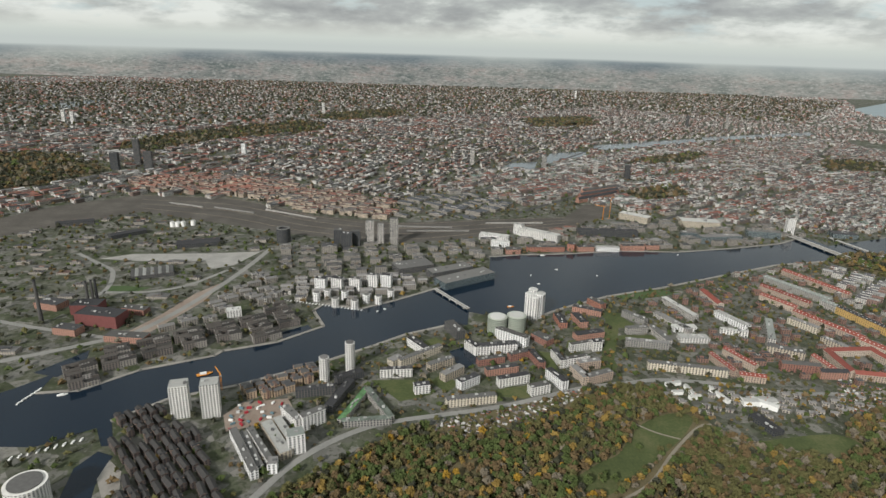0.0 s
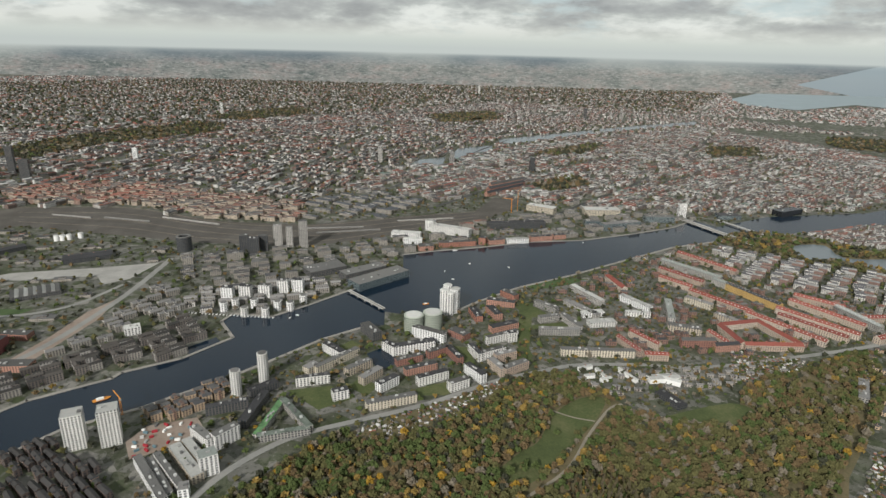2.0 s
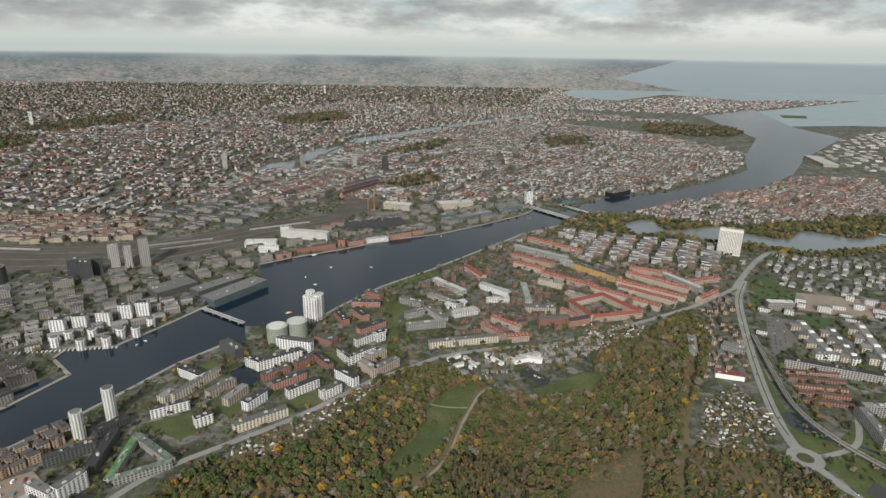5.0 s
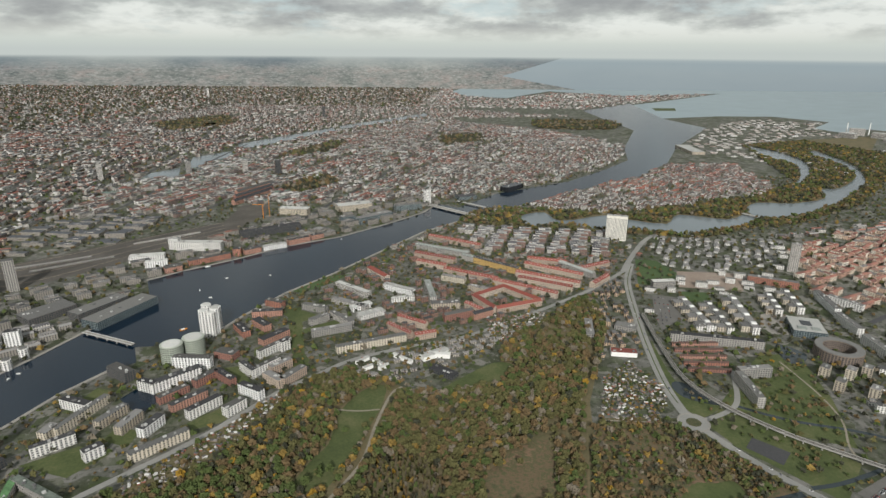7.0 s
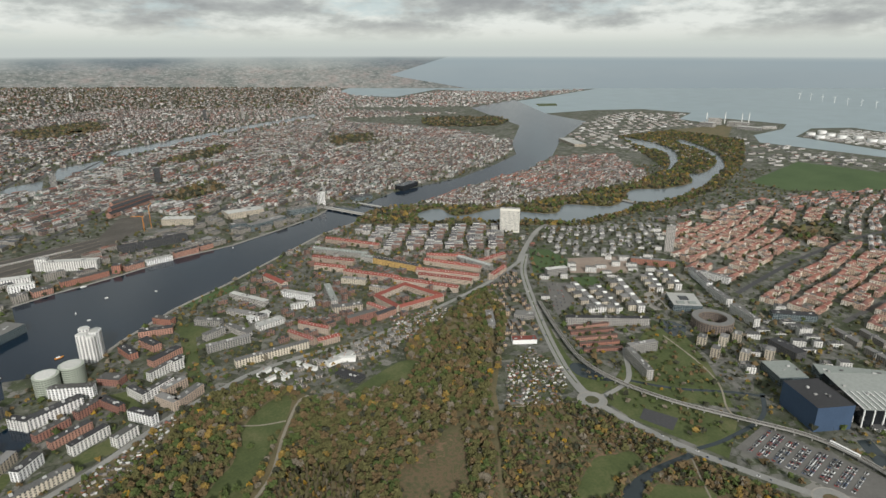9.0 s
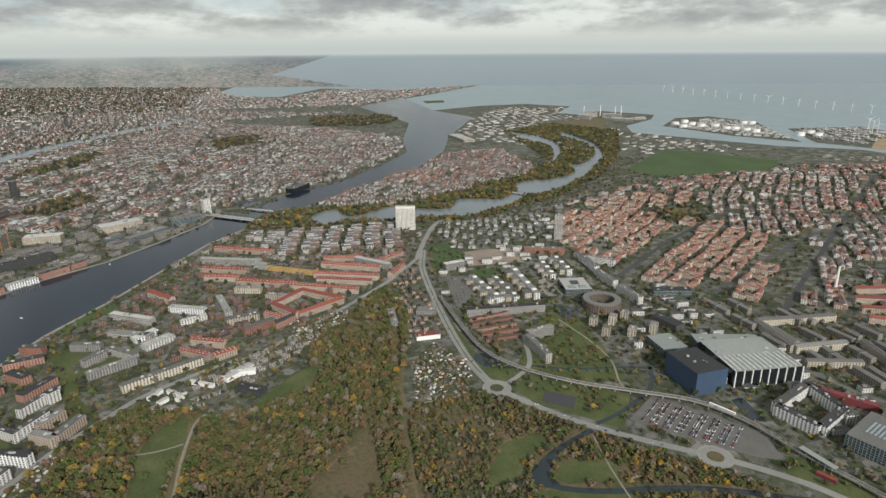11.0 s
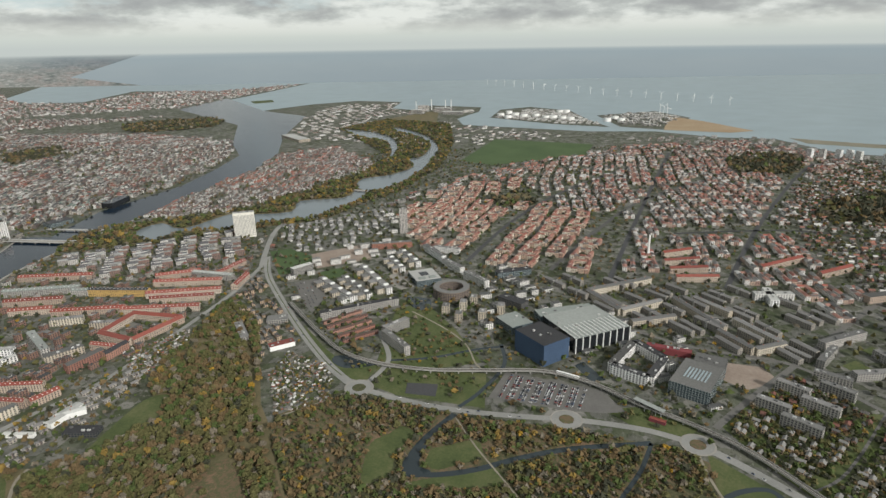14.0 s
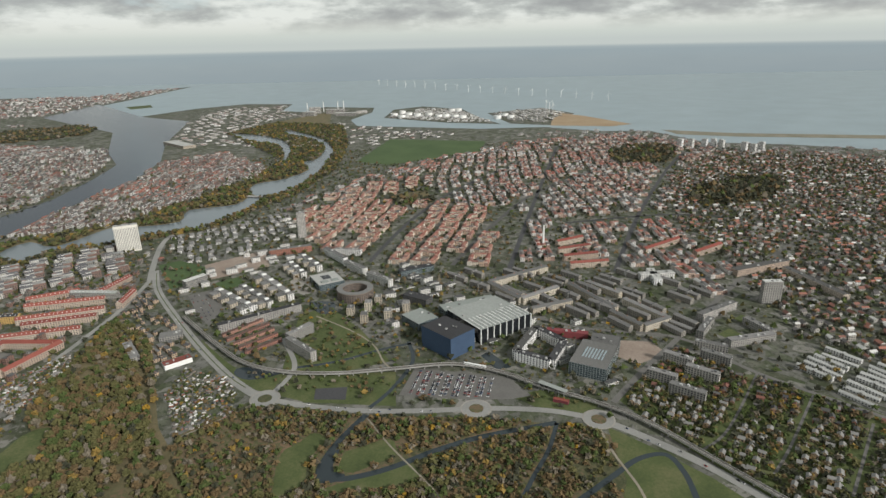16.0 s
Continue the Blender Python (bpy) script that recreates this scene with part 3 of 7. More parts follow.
def fabric(name, poly, a, b, bw, bd, street, floors, mats, kind, keep=0.95, label="", margin=2.0, yard=True, far=False, things="", limit=300):
    """Blocks of houses on a bent street grid laid along the line a-b inside an outline. things: the name under which each block stands alone."""
    P = np.asarray(poly, float)
    ang = math.atan2(b[1] - a[1], b[0] - a[0])
    c, s = math.cos(ang), math.sin(ang)
    u, v = P[:, 0] * c + P[:, 1] * s, -P[:, 0] * s + P[:, 1] * c
    gu, gv = np.arange(u.min() - 40, u.max() + 40, bw + street), np.arange(v.min() - 40, v.max() + 40, bd + street)
    U, V = (q.ravel() for q in np.meshgrid(gu, gv))
    n = len(U)
    loose = 0.9 if kind == "house" else 0.42
    U, V = U + RNG.uniform(-1, 1, n) * street * loose, V + RNG.uniform(-1, 1, n) * street * loose
    k = 1.0 if len(U) > 150 else 0.25
    U2 = U + k * (26 * np.sin(V / 230 + 1) + 8 * np.sin(V / 81))
    V2 = V + k * (22 * np.sin(U / 280 + 2) + 8 * np.sin(U / 97))
    bend = k * (22 / 280 * np.cos(U / 280 + 2) + 8 / 97 * np.cos(U / 97))
    X, Y = U2 * c - V2 * s, U2 * s + V2 * c
    turn = ang + bend + RNG.normal(0, 0.05 if not far else 0.3, n)
    i = np.nonzero(inside(poly, X, Y) & (RNG.random(n) < keep) & (np.hypot(X, Y) < 6400))[0]
    X, Y, turn = X[i], Y[i], turn[i]
    f = free(X, Y, margin + min(bw, bd) * 0.4)
    X, Y, turn = X[f], Y[f], turn[f]
    if len(X) == 0:
        return
    alone = np.argsort(np.hypot(X, Y))[:limit] if things else np.zeros(0, int)
    for j in alone:
        S = Shape()
        block(S, kind, X[j:j + 1], Y[j:j + 1], turn[j:j + 1], bw, bd, floors, far, yard)
        if not S.v:
            continue
        t = new(things)
        t.location = (X[j], Y[j], 0)
        tagged(t, label, "building", name)
        for k, nm in ((0, "wall"), (1, "roof")):
            Q = S.only(k, X[j], Y[j])
            o = new(nm, Q.mesh(nm, [mats[k]]))
            o.parent = t
    rest = np.setdiff1d(np.arange(len(X)), alone)
    if len(rest):
        S = Shape()
        block(S, kind, X[rest], Y[rest], turn[rest], bw, bd, floors, far, yard)
        tagged(new(name, S.mesh(name, mats)), label, "houses", kind="stuff")


def ellipse(c, rx, ry, n=16):
    return [(c[0] + rx * math.cos(2 * math.pi * i / n), c[1] + ry * math.sin(2 * math.pi * i / n)) for i in range(n)]


# ---------------------------------------------------------------- trees
def tone(name, a, b):
    m, T, bs = surface(name, 0.9, spec=0.1)
    r = N(T, "ShaderNodeNewGeometry").outputs["Random Per Island"]
    p = position(T)
    c = MIX(T, M(T, "ADD", M(T, "MULTIPLY", r, 0.4), M(T, "MULTIPLY", NOISE(T, p, 0.35, 4), 0.6)), a, b)
    T.links.new(c, bs.inputs["Base Color"])
    return m


LEAVES = [tone("leaves_olive", (0.060, 0.062, 0.026), (0.135, 0.125, 0.055)), tone("leaves_brown", (0.085, 0.062, 0.034), (0.175, 0.125, 0.066)),
          tone("leaves_ochre", (0.150, 0.105, 0.032), (0.280, 0.190, 0.060)), tone("leaves_green", (0.042, 0.060, 0.022), (0.095, 0.120, 0.042)),
          tone("leaves_gold", (0.20, 0.125, 0.018), (0.34, 0.21, 0.04)), tone("leaves_bare", (0.110, 0.095, 0.070), (0.210, 0.182, 0.140)),
          tone("leaves_dark", (0.034, 0.038, 0.026), (0.066, 0.066, 0.044))]
BARK = varied("bark", [(0.10, 0.08, 0.06)], amount=0.2)

TET_V = np.array([(1, 1, 1), (1, -1, -1), (-1, 1, -1), (-1, -1, 1)], float) / 3 ** 0.5
TET_F = np.array([(0, 1, 2), (0, 3, 1), (0, 2, 3), (1, 3, 2)])


def crown(rng, clumps=24, size=0.4, tall=1.0):
    """Triangles of a ragged crown of unit radius, its foot at z 0: tilted leaf clumps over a dome."""
    out = []
    for i in range(clumps):
        a, e = rng.uniform(0, 6.283), math.asin(rng.uniform(-0.35, 1.0))
        r = rng.uniform(0.55, 0.95)
        c = np.array((r * math.cos(e) * math.cos(a) * 0.82, r * math.cos(e) * math.sin(a) * 0.82, tall * (0.85 + 0.85 * r * math.sin(e))))
        q, _ = np.linalg.qr(rng.normal(size=(3, 3)))
        v = (TET_V * rng.uniform(0.75, 1.25, (4, 1))) @ q * size * rng.uniform(0.7, 1.2)
        out.append((v + c)[TET_F])
    return np.concatenate(out)


def trunk_shape(S, h, r, mat=1):
    n = 5
    for i in range(n):
        a, b = 2 * math.pi * i / n, 2 * math.pi * (i + 1) / n
        S.quads([[(r * math.cos(a), r * math.sin(a), 0), (r * math.cos(b), r * math.sin(b), 0), (r * 0.5 * math.cos(b), r * 0.5 * math.sin(b), h), (r * 0.5 * math.cos(a), r * 0.5 * math.sin(a), h)]], mat)
    for k in range(3):
        a = k * 2.1
        d, e = Vector((math.cos(a), math.sin(a), 0)), h * 0.75
        S.tris([[(0, 0, e * 0.8), (0.1 * d.y, -0.1 * d.x, e), (d.x * h * 0.35, d.y * h * 0.35, e * 1.3)]], mat)


SMALL = [crown(np.random.default_rng(80 + i), 9, 0.66, 0.8) for i in range(6)]
CROWNS = [crown(np.random.default_rng(40 + i), 28, 0.46, 0.85 + 0.2 * (i % 3)) for i in range(10)]
TINY = [crown(np.random.default_rng(90 + i), 5, 0.85, 0.8) for i in range(6)]


def wood(name, X, Y, R, tones, label, shapes=None, category="trees", lift=0.25):
    """A stand of trees as one piece of stuff."""
    shapes = shapes or CROWNS
    S = Shape()
    pick = RNG.integers(0, len(shapes), len(X))
    for k, C in enumerate(shapes):
        i = np.nonzero(pick == k)[0]
        if len(i) == 0:
            continue
        ang = RNG.uniform(0, 6.283, len(i))
        c, s = np.cos(ang)[:, None, None], np.sin(ang)[:, None, None]
        r = R[i][:, None, None]
        x = (C[None, :, :, 0] * c - C[None, :, :, 1] * s) * r + X[i][:, None, None]
        y = (C[None, :, :, 0] * s + C[None, :, :, 1] * c) * r + Y[i][:, None, None]
        z = np.maximum((C[None, :, :, 2] + lift) * r * RNG.uniform(0.8, 1.15, len(i))[:, None, None], 0.05)
        S.tris(np.stack([x, y, z], -1).reshape(-1, 3, 3), np.repeat(tones[i], len(C)))
    me = S.mesh(name, LEAVES)
    return tagged(new(name, me), label, category, kind="stuff")


def scatter(poly, spacing, keep=1.0, jitter=0.45):
    P = np.asarray(poly, float)
    gx, gy = np.meshgrid(np.arange(P[:, 0].min(), P[:, 0].max(), spacing), np.arange(P[:, 1].min(), P[:, 1].max(), spacing))
    x, y = gx.ravel(), gy.ravel()
    x, y = x + RNG.uniform(-1, 1, len(x)) * spacing * jitter, y + RNG.uniform(-1, 1, len(y)) * spacing * jitter
    k = inside(poly, x, y) & (RNG.random(len(x)) < keep) & (np.hypot(x, y) < 6400)
    return x[k], y[k]



# ---------------------------------------------------------------- building kit
F_WHITE = facade("white_render", [(0.70, 0.69, 0.67), (0.64, 0.63, 0.60), (0.74, 0.74, 0.73)], wide=0.55, tall=0.6, bay=3.2, by="object")
F_BEIGE = facade("beige_brick", [(0.45, 0.40, 0.32), (0.52, 0.47, 0.38), (0.40, 0.35, 0.28)], wide=0.5, bay=3.0, by="object")
F_BRICK = facade("red_brick", [(0.30, 0.14, 0.10), (0.26, 0.13, 0.10), (0.36, 0.20, 0.15)], wide=0.42, by="object")
F_TAN = facade("tan_render", [(0.44, 0.365, 0.295), (0.48, 0.41, 0.34), (0.38, 0.30, 0.24)], wide=0.42, by="object")
F_GREY = facade("grey_concrete", [(0.34, 0.325, 0.30), (0.28, 0.27, 0.25), (0.42, 0.40, 0.37)], wide=0.6, by="object")
F_DARK = facade("dark_cladding", [(0.07, 0.068, 0.066), (0.10, 0.095, 0.09)], glass=(0.03, 0.04, 0.05), wide=0.6, by="object")
F_GLASS = facade("glass_front", [(0.22, 0.25, 0.25), (0.17, 0.20, 0.205)], glass=(0.03, 0.045, 0.055), wide=0.8, tall=0.75, rough=0.4, by="object")
F_YELLOW = facade("yellow_render", [(0.50, 0.33, 0.12)], wide=0.42, by="object")
F_TOWER = facade("white_tower_front", [(0.66, 0.65, 0.62)], bay=2.4, storey=2.0, wide=0.6, tall=0.58, by="object")
F_HOTEL = facade("hotel_front", [(0.66, 0.64, 0.58)], bay=2.2, storey=40, wide=0.45, tall=0.9, glass=(0.22, 0.22, 0.21), by="object")
F_BLUE = varied("blue_screen_cloth", [(0.05, 0.082, 0.14)], big=0.03, small=0.5, amount=0.12, rough=0.6, by="object")
RF_RED = varied("red_tiles", [(0.21, 0.06, 0.046), (0.18, 0.055, 0.044), (0.235, 0.075, 0.058)], by="object", amount=0.16)
RF_DARK = varied("dark_felt", [(0.055, 0.055, 0.058), (0.08, 0.078, 0.075), (0.04, 0.04, 0.043)], by="object", amount=0.2)
RF_GREY = varied("grey_felt", [(0.15, 0.148, 0.142), (0.20, 0.195, 0.19), (0.12, 0.118, 0.115)], by="object", amount=0.2)
RF_PALE = varied("pale_membrane", [(0.42, 0.42, 0.40), (0.34, 0.34, 0.325), (0.5, 0.5, 0.48)], by="object", amount=0.16)
RF_GREEN = varied("copper_green_roof", [(0.22, 0.24, 0.225), (0.26, 0.275, 0.26)], by="object", amount=0.16)
RF_SHAFT = varied("roof_plant_metal", [(0.30, 0.30, 0.29), (0.45, 0.45, 0.44), (0.12, 0.12, 0.12)], by="object", amount=0.1)
WHITE = varied("white_paint", [(0.75, 0.75, 0.73)], by="object", amount=0.06)
MAROON = varied("maroon_cladding", [(0.16, 0.04, 0.05), (0.2, 0.05, 0.055)], by="object", amount=0.12)
ORANGE = varied("orange_paint", [(0.60, 0.24, 0.04)], by="object", amount=0.1)
BLACKGLASS = varied("black_glass", [(0.015, 0.017, 0.02)], by="object", amount=0.1, rough=0.12, spec=0.6)
STEEL = varied("galvanised_steel", [(0.45, 0.46, 0.46)], by="object", amount=0.08, rough=0.5)


def part(name, S, mats, parent, label=""):
    """Links a Shape as one mesh under a thing or a part."""
    ob = new(name, S.mesh(name, mats if isinstance(mats, list) else [mats]))
    ob.parent = parent
    if label:
        ob["label"] = label
    return ob


def thing(name, x, y, label, category, group="", rot=0.0):
    ob = new(name)
    ob.empty_display_size = 1.0
    ob.matrix_basis = Matrix.Translation((x, y, 0)) @ Matrix.Rotation(rot, 4, "Z")
    return tagged(ob, label, category, group)


UNIT_MESH = []
for uw, ud, uh in ((1.4, 1.3, 0.8), (2.6, 1.6, 1.2), (2.0, 2.0, 1.5), (3.0, 1.4, 0.9)):
    S = Shape()
    flat_house(S, 0, 0, uw, ud, 0, uh, 0, 0)
    UNIT_MESH.append(S.mesh("roof_unit", [RF_SHAFT]))
S = Shape()
flat_house(S, 0, 0, 0.8, 0.6, 0, 1.5, 0, 0)
CHIMNEY_MESH = S.mesh("chimney", [F_BRICK])


def placed(name, me, parent, x, y, z, scale=(1, 1, 1)):
    o = new(name, me)
    o.parent = parent
    o.location, o.scale = (x, y, z), scale
    return o


def roof_units(t, w, d, h, seed):
    r = np.random.default_rng(seed)
    for i in range(min(5, max(1, int(w / 7)))):
        placed("roof_unit", UNIT_MESH[int(r.integers(0, 4))], t, r.uniform(-0.42, 0.42) * w, r.uniform(-0.2, 0.2) * d, h)


COUNT = [0]


def bar(p, q, w, h, wall, roof, label, name="apartment_block", kind="flat", rise=2.0, dormers=0, category="building", group="", units=True):
    """A building with its long axis from p to q on the ground: walls, roof, and what stands on the roof."""
    COUNT[0] += 1
    L = math.hypot(q[0] - p[0], q[1] - p[1])
    a = math.atan2(q[1] - p[1], q[0] - p[0])
    cx, cy = (p[0] + q[0]) / 2, (p[1] + q[1]) / 2
    t = thing(name, cx, cy, label, category, group, a)
    S = Shape()
    walls(S, 0, 0, L, w, 0, 0.0, h)
    if kind == "flat":
        part("wall", S, wall, t)
        S = Shape()
        # roof deck behind a raised edge
        S.quads(corners(0, 0, L - 0.5, w - 0.5, 0, h - 0.25))
        lo, hi = corners(0, 0, L, w, 0, h), corners(0, 0, L - 0.5, w - 0.5, 0, h)
        dk = corners(0, 0, L - 0.5, w - 0.5, 0, h - 0.25)
        for i in range(4):
            j = (i + 1) % 4
            S.quads([lo[0, i], lo[0, j], hi[0, j], hi[0, i]])
            S.quads([hi[0, i], hi[0, j], dk[0, j], dk[0, i]])
        part("roof", S, roof, t)
        if units:
            roof_units(t, L, w, h - 0.25, COUNT[0])
    else:
        e = corners(0, 0, L, w, 0, h)[0]
        S.tris([[e[1], e[2], (L / 2, 0, h + rise)], [e[3], e[0], (-L / 2, 0, h + rise)]])
        part("wall", S, wall, t)
        S = Shape()
        o = 0.3
        e = corners(0, 0, L + 2 * o, w + 2 * o, 0, h - 0.1)[0]
        ra, rb = (-L / 2 - o, 0, h + rise), (L / 2 + o, 0, h + rise)
        S.quads([[e[0], e[1], rb, ra], [e[2], e[3], ra, rb]])
        part("roof", S, roof, t)
        if dormers:
            n = max(2, int(L / dormers))
            S = Shape()
            flat_house(S, 0, 0, 0.7, w * 0.12, 0, rise * 0.34, 0, 0)
            dm = S.mesh("dormer", [WHITE])
            for sgn in (-1, 1):
                for i in range(n):
                    placed("dormer", dm, t, (i + 0.5) / n * L - L / 2, sgn * w * 0.27, h + rise * 0.3)
        n = max(1, int(L / 14))
        for i in range(n):
            placed("chimney", CHIMNEY_MESH, t, (i + 0.5) / n * L - L / 2, 0.3, h + rise - 0.4)
    c, s = math.cos(a), math.sin(a)
    P = corners(cx, cy, L + 2, w + 2, a, 0)[0]
    TAKEN.append(("in", [(float(k[0]), float(k[1])) for k in P], 0))
    return t


def box3(P, A, B, h, wall, roof, label, name="building", category="building", **kw):
    """A block from its near corner and the two next corners on the ground."""
    u, v = Vector(A) - Vector(P), Vector(B) - Vector(P)
    L = u.length
    n = Vector((-u.y, u.x)) / L
    d = v.dot(n)
    m = n * d / 2
    return bar((P[0] + m.x, P[1] + m.y), (A[0] + m.x, A[1] + m.y), abs(d), h, wall, roof, label, name, category=category, **kw)


def ring_wall(S, r0, r1, z0, z1, n=28, mat=0, top=0):
    for i in range(n):
        a, b = 2 * math.pi * i / n, 2 * math.pi * (i + 1) / n
        def q(r, t, z):
            return (r * math.cos(t), r * math.sin(t), z)
        L = 2 * math.pi * r1 / n
        S.quads([[q(r1, a, z0), q(r1, b, z0), q(r1, b, z1), q(r1, a, z1)]], mat, [[[i * L, 0], [i * L + L, 0], [i * L + L, z1 - z0], [i * L, z1 - z0]]])
        if r0 > 0:
            S.quads([[q(r0, b, z0), q(r0, a, z0), q(r0, a, z1), q(r0, b, z1)]], mat, [[[i * L + L, 0], [i * L, 0], [i * L, z1 - z0], [i * L + L, z1 - z0]]])
            S.quads([[q(r0, a, z1), q(r1, a, z1), q(r1, b, z1), q(r0, b, z1)]], top)
        else:
            S.tris([[q(0, 0, z1), q(r1, a, z1), q(r1, b, z1)]], top)


def round_tower(p, r, h, wall, roof, label, name="round_tower", r0=0.0, category="building", cap=True):
    t = thing(name, p[0], p[1], label, category)
    S = Shape()
    ring_wall(S, r0, r, 0, h)
    part("wall", S, [wall], t)
    if cap:
        S = Shape()
        ring_wall(S, r0 + 0.4 if r0 else 0, r - 0.4 if r0 else r * 0.8, h, h + 0.8)
        part("roof", S, [roof], t)
    TAKEN.append(("in", ellipse(p, r + 2, r + 2), 0))
    return t


def chimney(p, h, r, label, mat=None, name="chimney"):
    t = thing(name, p[0], p[1], label, "chimney")
    S = Shape()
    n = 10
    for i in range(n):
        a, b = 2 * math.pi * i / n, 2 * math.pi * (i + 1) / n
        S.quads([[(r * math.cos(a), r * math.sin(a), 0), (r * math.cos(b), r * math.sin(b), 0), (r * 0.6 * math.cos(b), r * 0.6 * math.sin(b), h), (r * 0.6 * math.cos(a), r * 0.6 * math.sin(a), h)]])
    part("shaft", S, mat or CONCRETE, t)
    S = Shape()
    ring_wall(S, r * 0.45, r * 0.7, h - 1.2, h + 0.2, 10)
    part("rim", S, RF_DARK, t)
    return t


def quay(name, pts, label):
    """A low stone edge along the water."""
    S = Shape()
    for (x0, y0), (x1, y1) in zip(pts, pts[1:]):
        L = math.hypot(x1 - x0, y1 - y0)
        flat_house(S, (x0 + x1) / 2, (y0 + y1) / 2, L + 1.5, 3.5, math.atan2(y1 - y0, x1 - x0), 0.7, 0, 0)
    tagged(new(name, S.mesh(name, [PAVING])), label, "quay", kind="structure")


quay("quay_edge", HARBOUR[5:12], "pale stone quay edge above the harbour")
quay("quay_edge", HARBOUR[14:24], "pale stone quay edge with a harbour promenade")
quay("quay_edge", HARBOUR2[1:9], "pale stone quay edge above the harbour")
quay("quay_edge", HARBOUR2[9:22], "pale stone quay edge above the harbour")

# ---------------------------------------------------------------- more ground
ribbon("main_street", [(664, 540), (712, 569), (797, 615), (854, 636)], 8, ASPHALT, 0.22, "wide grey city street", "road")
ribbon("side_road", [RB[0], (437, 251), (465, 249), (488, 256), (532, 288)], 5, ASPHALT, 0.22, "grey side road off the roundabout", "road")
ribbon("cross_road", [(462, -49), (521, -82), (593, -126), (684, -180), (804, -257), (965, -376)], 6, LOT, 0.22, "grey city street", "road")
ribbon("cross_street", [(624, 28), (601, -34), (593, -126), (531, -185), (472, -266)], 5, LOT, 0.2, "grey city street", "road")
ribbon("garden_street", [(531, -185), (437, -136), (405, -108)], 2.2, LOT, 0.18, "narrow residential street", "road")
ribbon("garden_street", [(499, -221), (422, -177), (386, -154)], 2.2, LOT, 0.18, "narrow residential street", "road")
ribbon("garden_street", [(462, -252), (371, -199)], 2.2, LOT, 0.18, "narrow residential street", "road")
ribbon("west_highway", [(-422, 514), (-362, 553), (-318, 595), (-278, 732), (-257, 875)], 8, ASPHALT, 0.2, "wide grey road past the docks", "road")
ribbon("west_road", [(-522, 612), (-437, 588), (-340, 567)], 6, ASPHALT, 0.2, "grey road past a power station", "road")
for pts in ([(12, 1223), (131, 1371), (347, 1731), (551, 2039)], [(147, 1119), (345, 1327), (595, 1541), (885, 1786)], [(375, 1052), (617, 1260), (981, 1470), (1428, 1754)], [(-857, 1238), (-696, 1525), (-448, 1830), (-38, 2052)], [(-665, 1454), (-511, 2094), (-222, 2952), (63, 3709)],
            [(-176, 1326), (-33, 1818), (193, 2594), (531, 3874)], [(193, 1664), (476, 2301), (844, 3260)], [(-1171, 1829), (-863, 2432), (52, 2898), (1151, 2942)], [(617, 1260), (955, 1619), (1443, 2197)], [(508, 2072), (919, 2723), (1411, 3464)],
            [(762, 64), (976, 52), (1326, 31), (1780, 0)], [(781, -79), (1068, -144), (1475, -258), (1710, -340)], [(774, 144), (970, 108), (1219, 40), (1462, -100)], [(1000, -15), (1075, -212), (1026, -380), (923, -473)], [(774, 265), (1001, 251), (1251, 200), (1553, 84)]):
    ribbon("avenue", pts, 7, RF_DARK, 0.15, "long grey tree-lined city avenue", "road")
for i, c in enumerate(RB):
    S = Shape()
    ring_wall(S, 6.4, 13.0, 0.0, 0.32, 40)
    tagged(new("roundabout_%d" % (i + 1), S.mesh("roundabout", [ASPHALT])), "round asphalt traffic circle with a grassy middle", "roundabout", kind="structure").location = (c[0], c[1], 0)
    S = Shape()
    ring_wall(S, 0, 6.2, 0.0, 0.45, 32)
    tagged(new("roundabout_island_%d" % (i + 1), S.mesh("island", [HEATH])), "round planted island in a traffic circle", "traffic island", kind="structure").location = (c[0], c[1], 0)
    S = Shape()
    ring_wall(S, 12.2, 13.6, 0.0, 0.36, 40)
    tagged(new("cycle_ring_%d" % (i + 1), S.mesh("cycle_ring", [PAVING])), "pale cycle lane round a traffic circle", "cycle lane", kind="structure").location = (c[0], c[1], 0)
    TAKEN.append(("in", ellipse(c, 14.5, 14.5), 0))
ribbon("gravel_path", [(121, 336), (160, 361), (192, 399), (225, 433), (240, 439)], 2.6, PATHM, 0.2, "pale gravel path through the woods", "path")
ribbon("gravel_path", [(161, 449), (185, 427), (205, 417)], 1.8, PATHM, 0.18, "pale gravel path through the woods", "path")
ribbon("gravel_path", [(242, 432), (278, 410), (322, 398)], 1.8, PATHM, 0.18, "pale gravel path along a meadow", "path")
ribbon("dark_track", [(499, 443), (369, 326), (274, 234), (237, 198)], 2.0, FLOOR, 0.17, "straight dark woodland ride", "path")
ribbon("gravel_path", [(427, -34), (394, -43), (360, -57), (339, -62)], 2.0, PATHM, 0.2, "pale path with a footbridge", "path")
ribbon("gravel_path", [(408, 156), (375, 127), (337, 88), (317, 72)], 1.4, PATHM, 0.17, "thin path over the heath", "path")
ribbon("gravel_path", [(357, 301), (383, 281), (413, 261)], 1.6, PATHM, 0.17, "thin path beside allotments", "path")
ribbon("gravel_path", [(590, 273), (561, 222), (533, 188), (501, 168), (491, 159)], 1.8, PATHM, 0.2, "pale park path over lawns", "path")
MEADOWS = [[(148, 396), (175, 433), (207, 453), (228, 449), (204, 416), (161, 377), (127, 349), (103, 360), (130, 385)], [(269, 416), (340, 429), (354, 410), (322, 398), (279, 411)],
           [(260, 308), (300, 304), (253, 250), (215, 266), (226, 293)], [(249, 563), (279, 567), (287, 589), (273, 590)]]
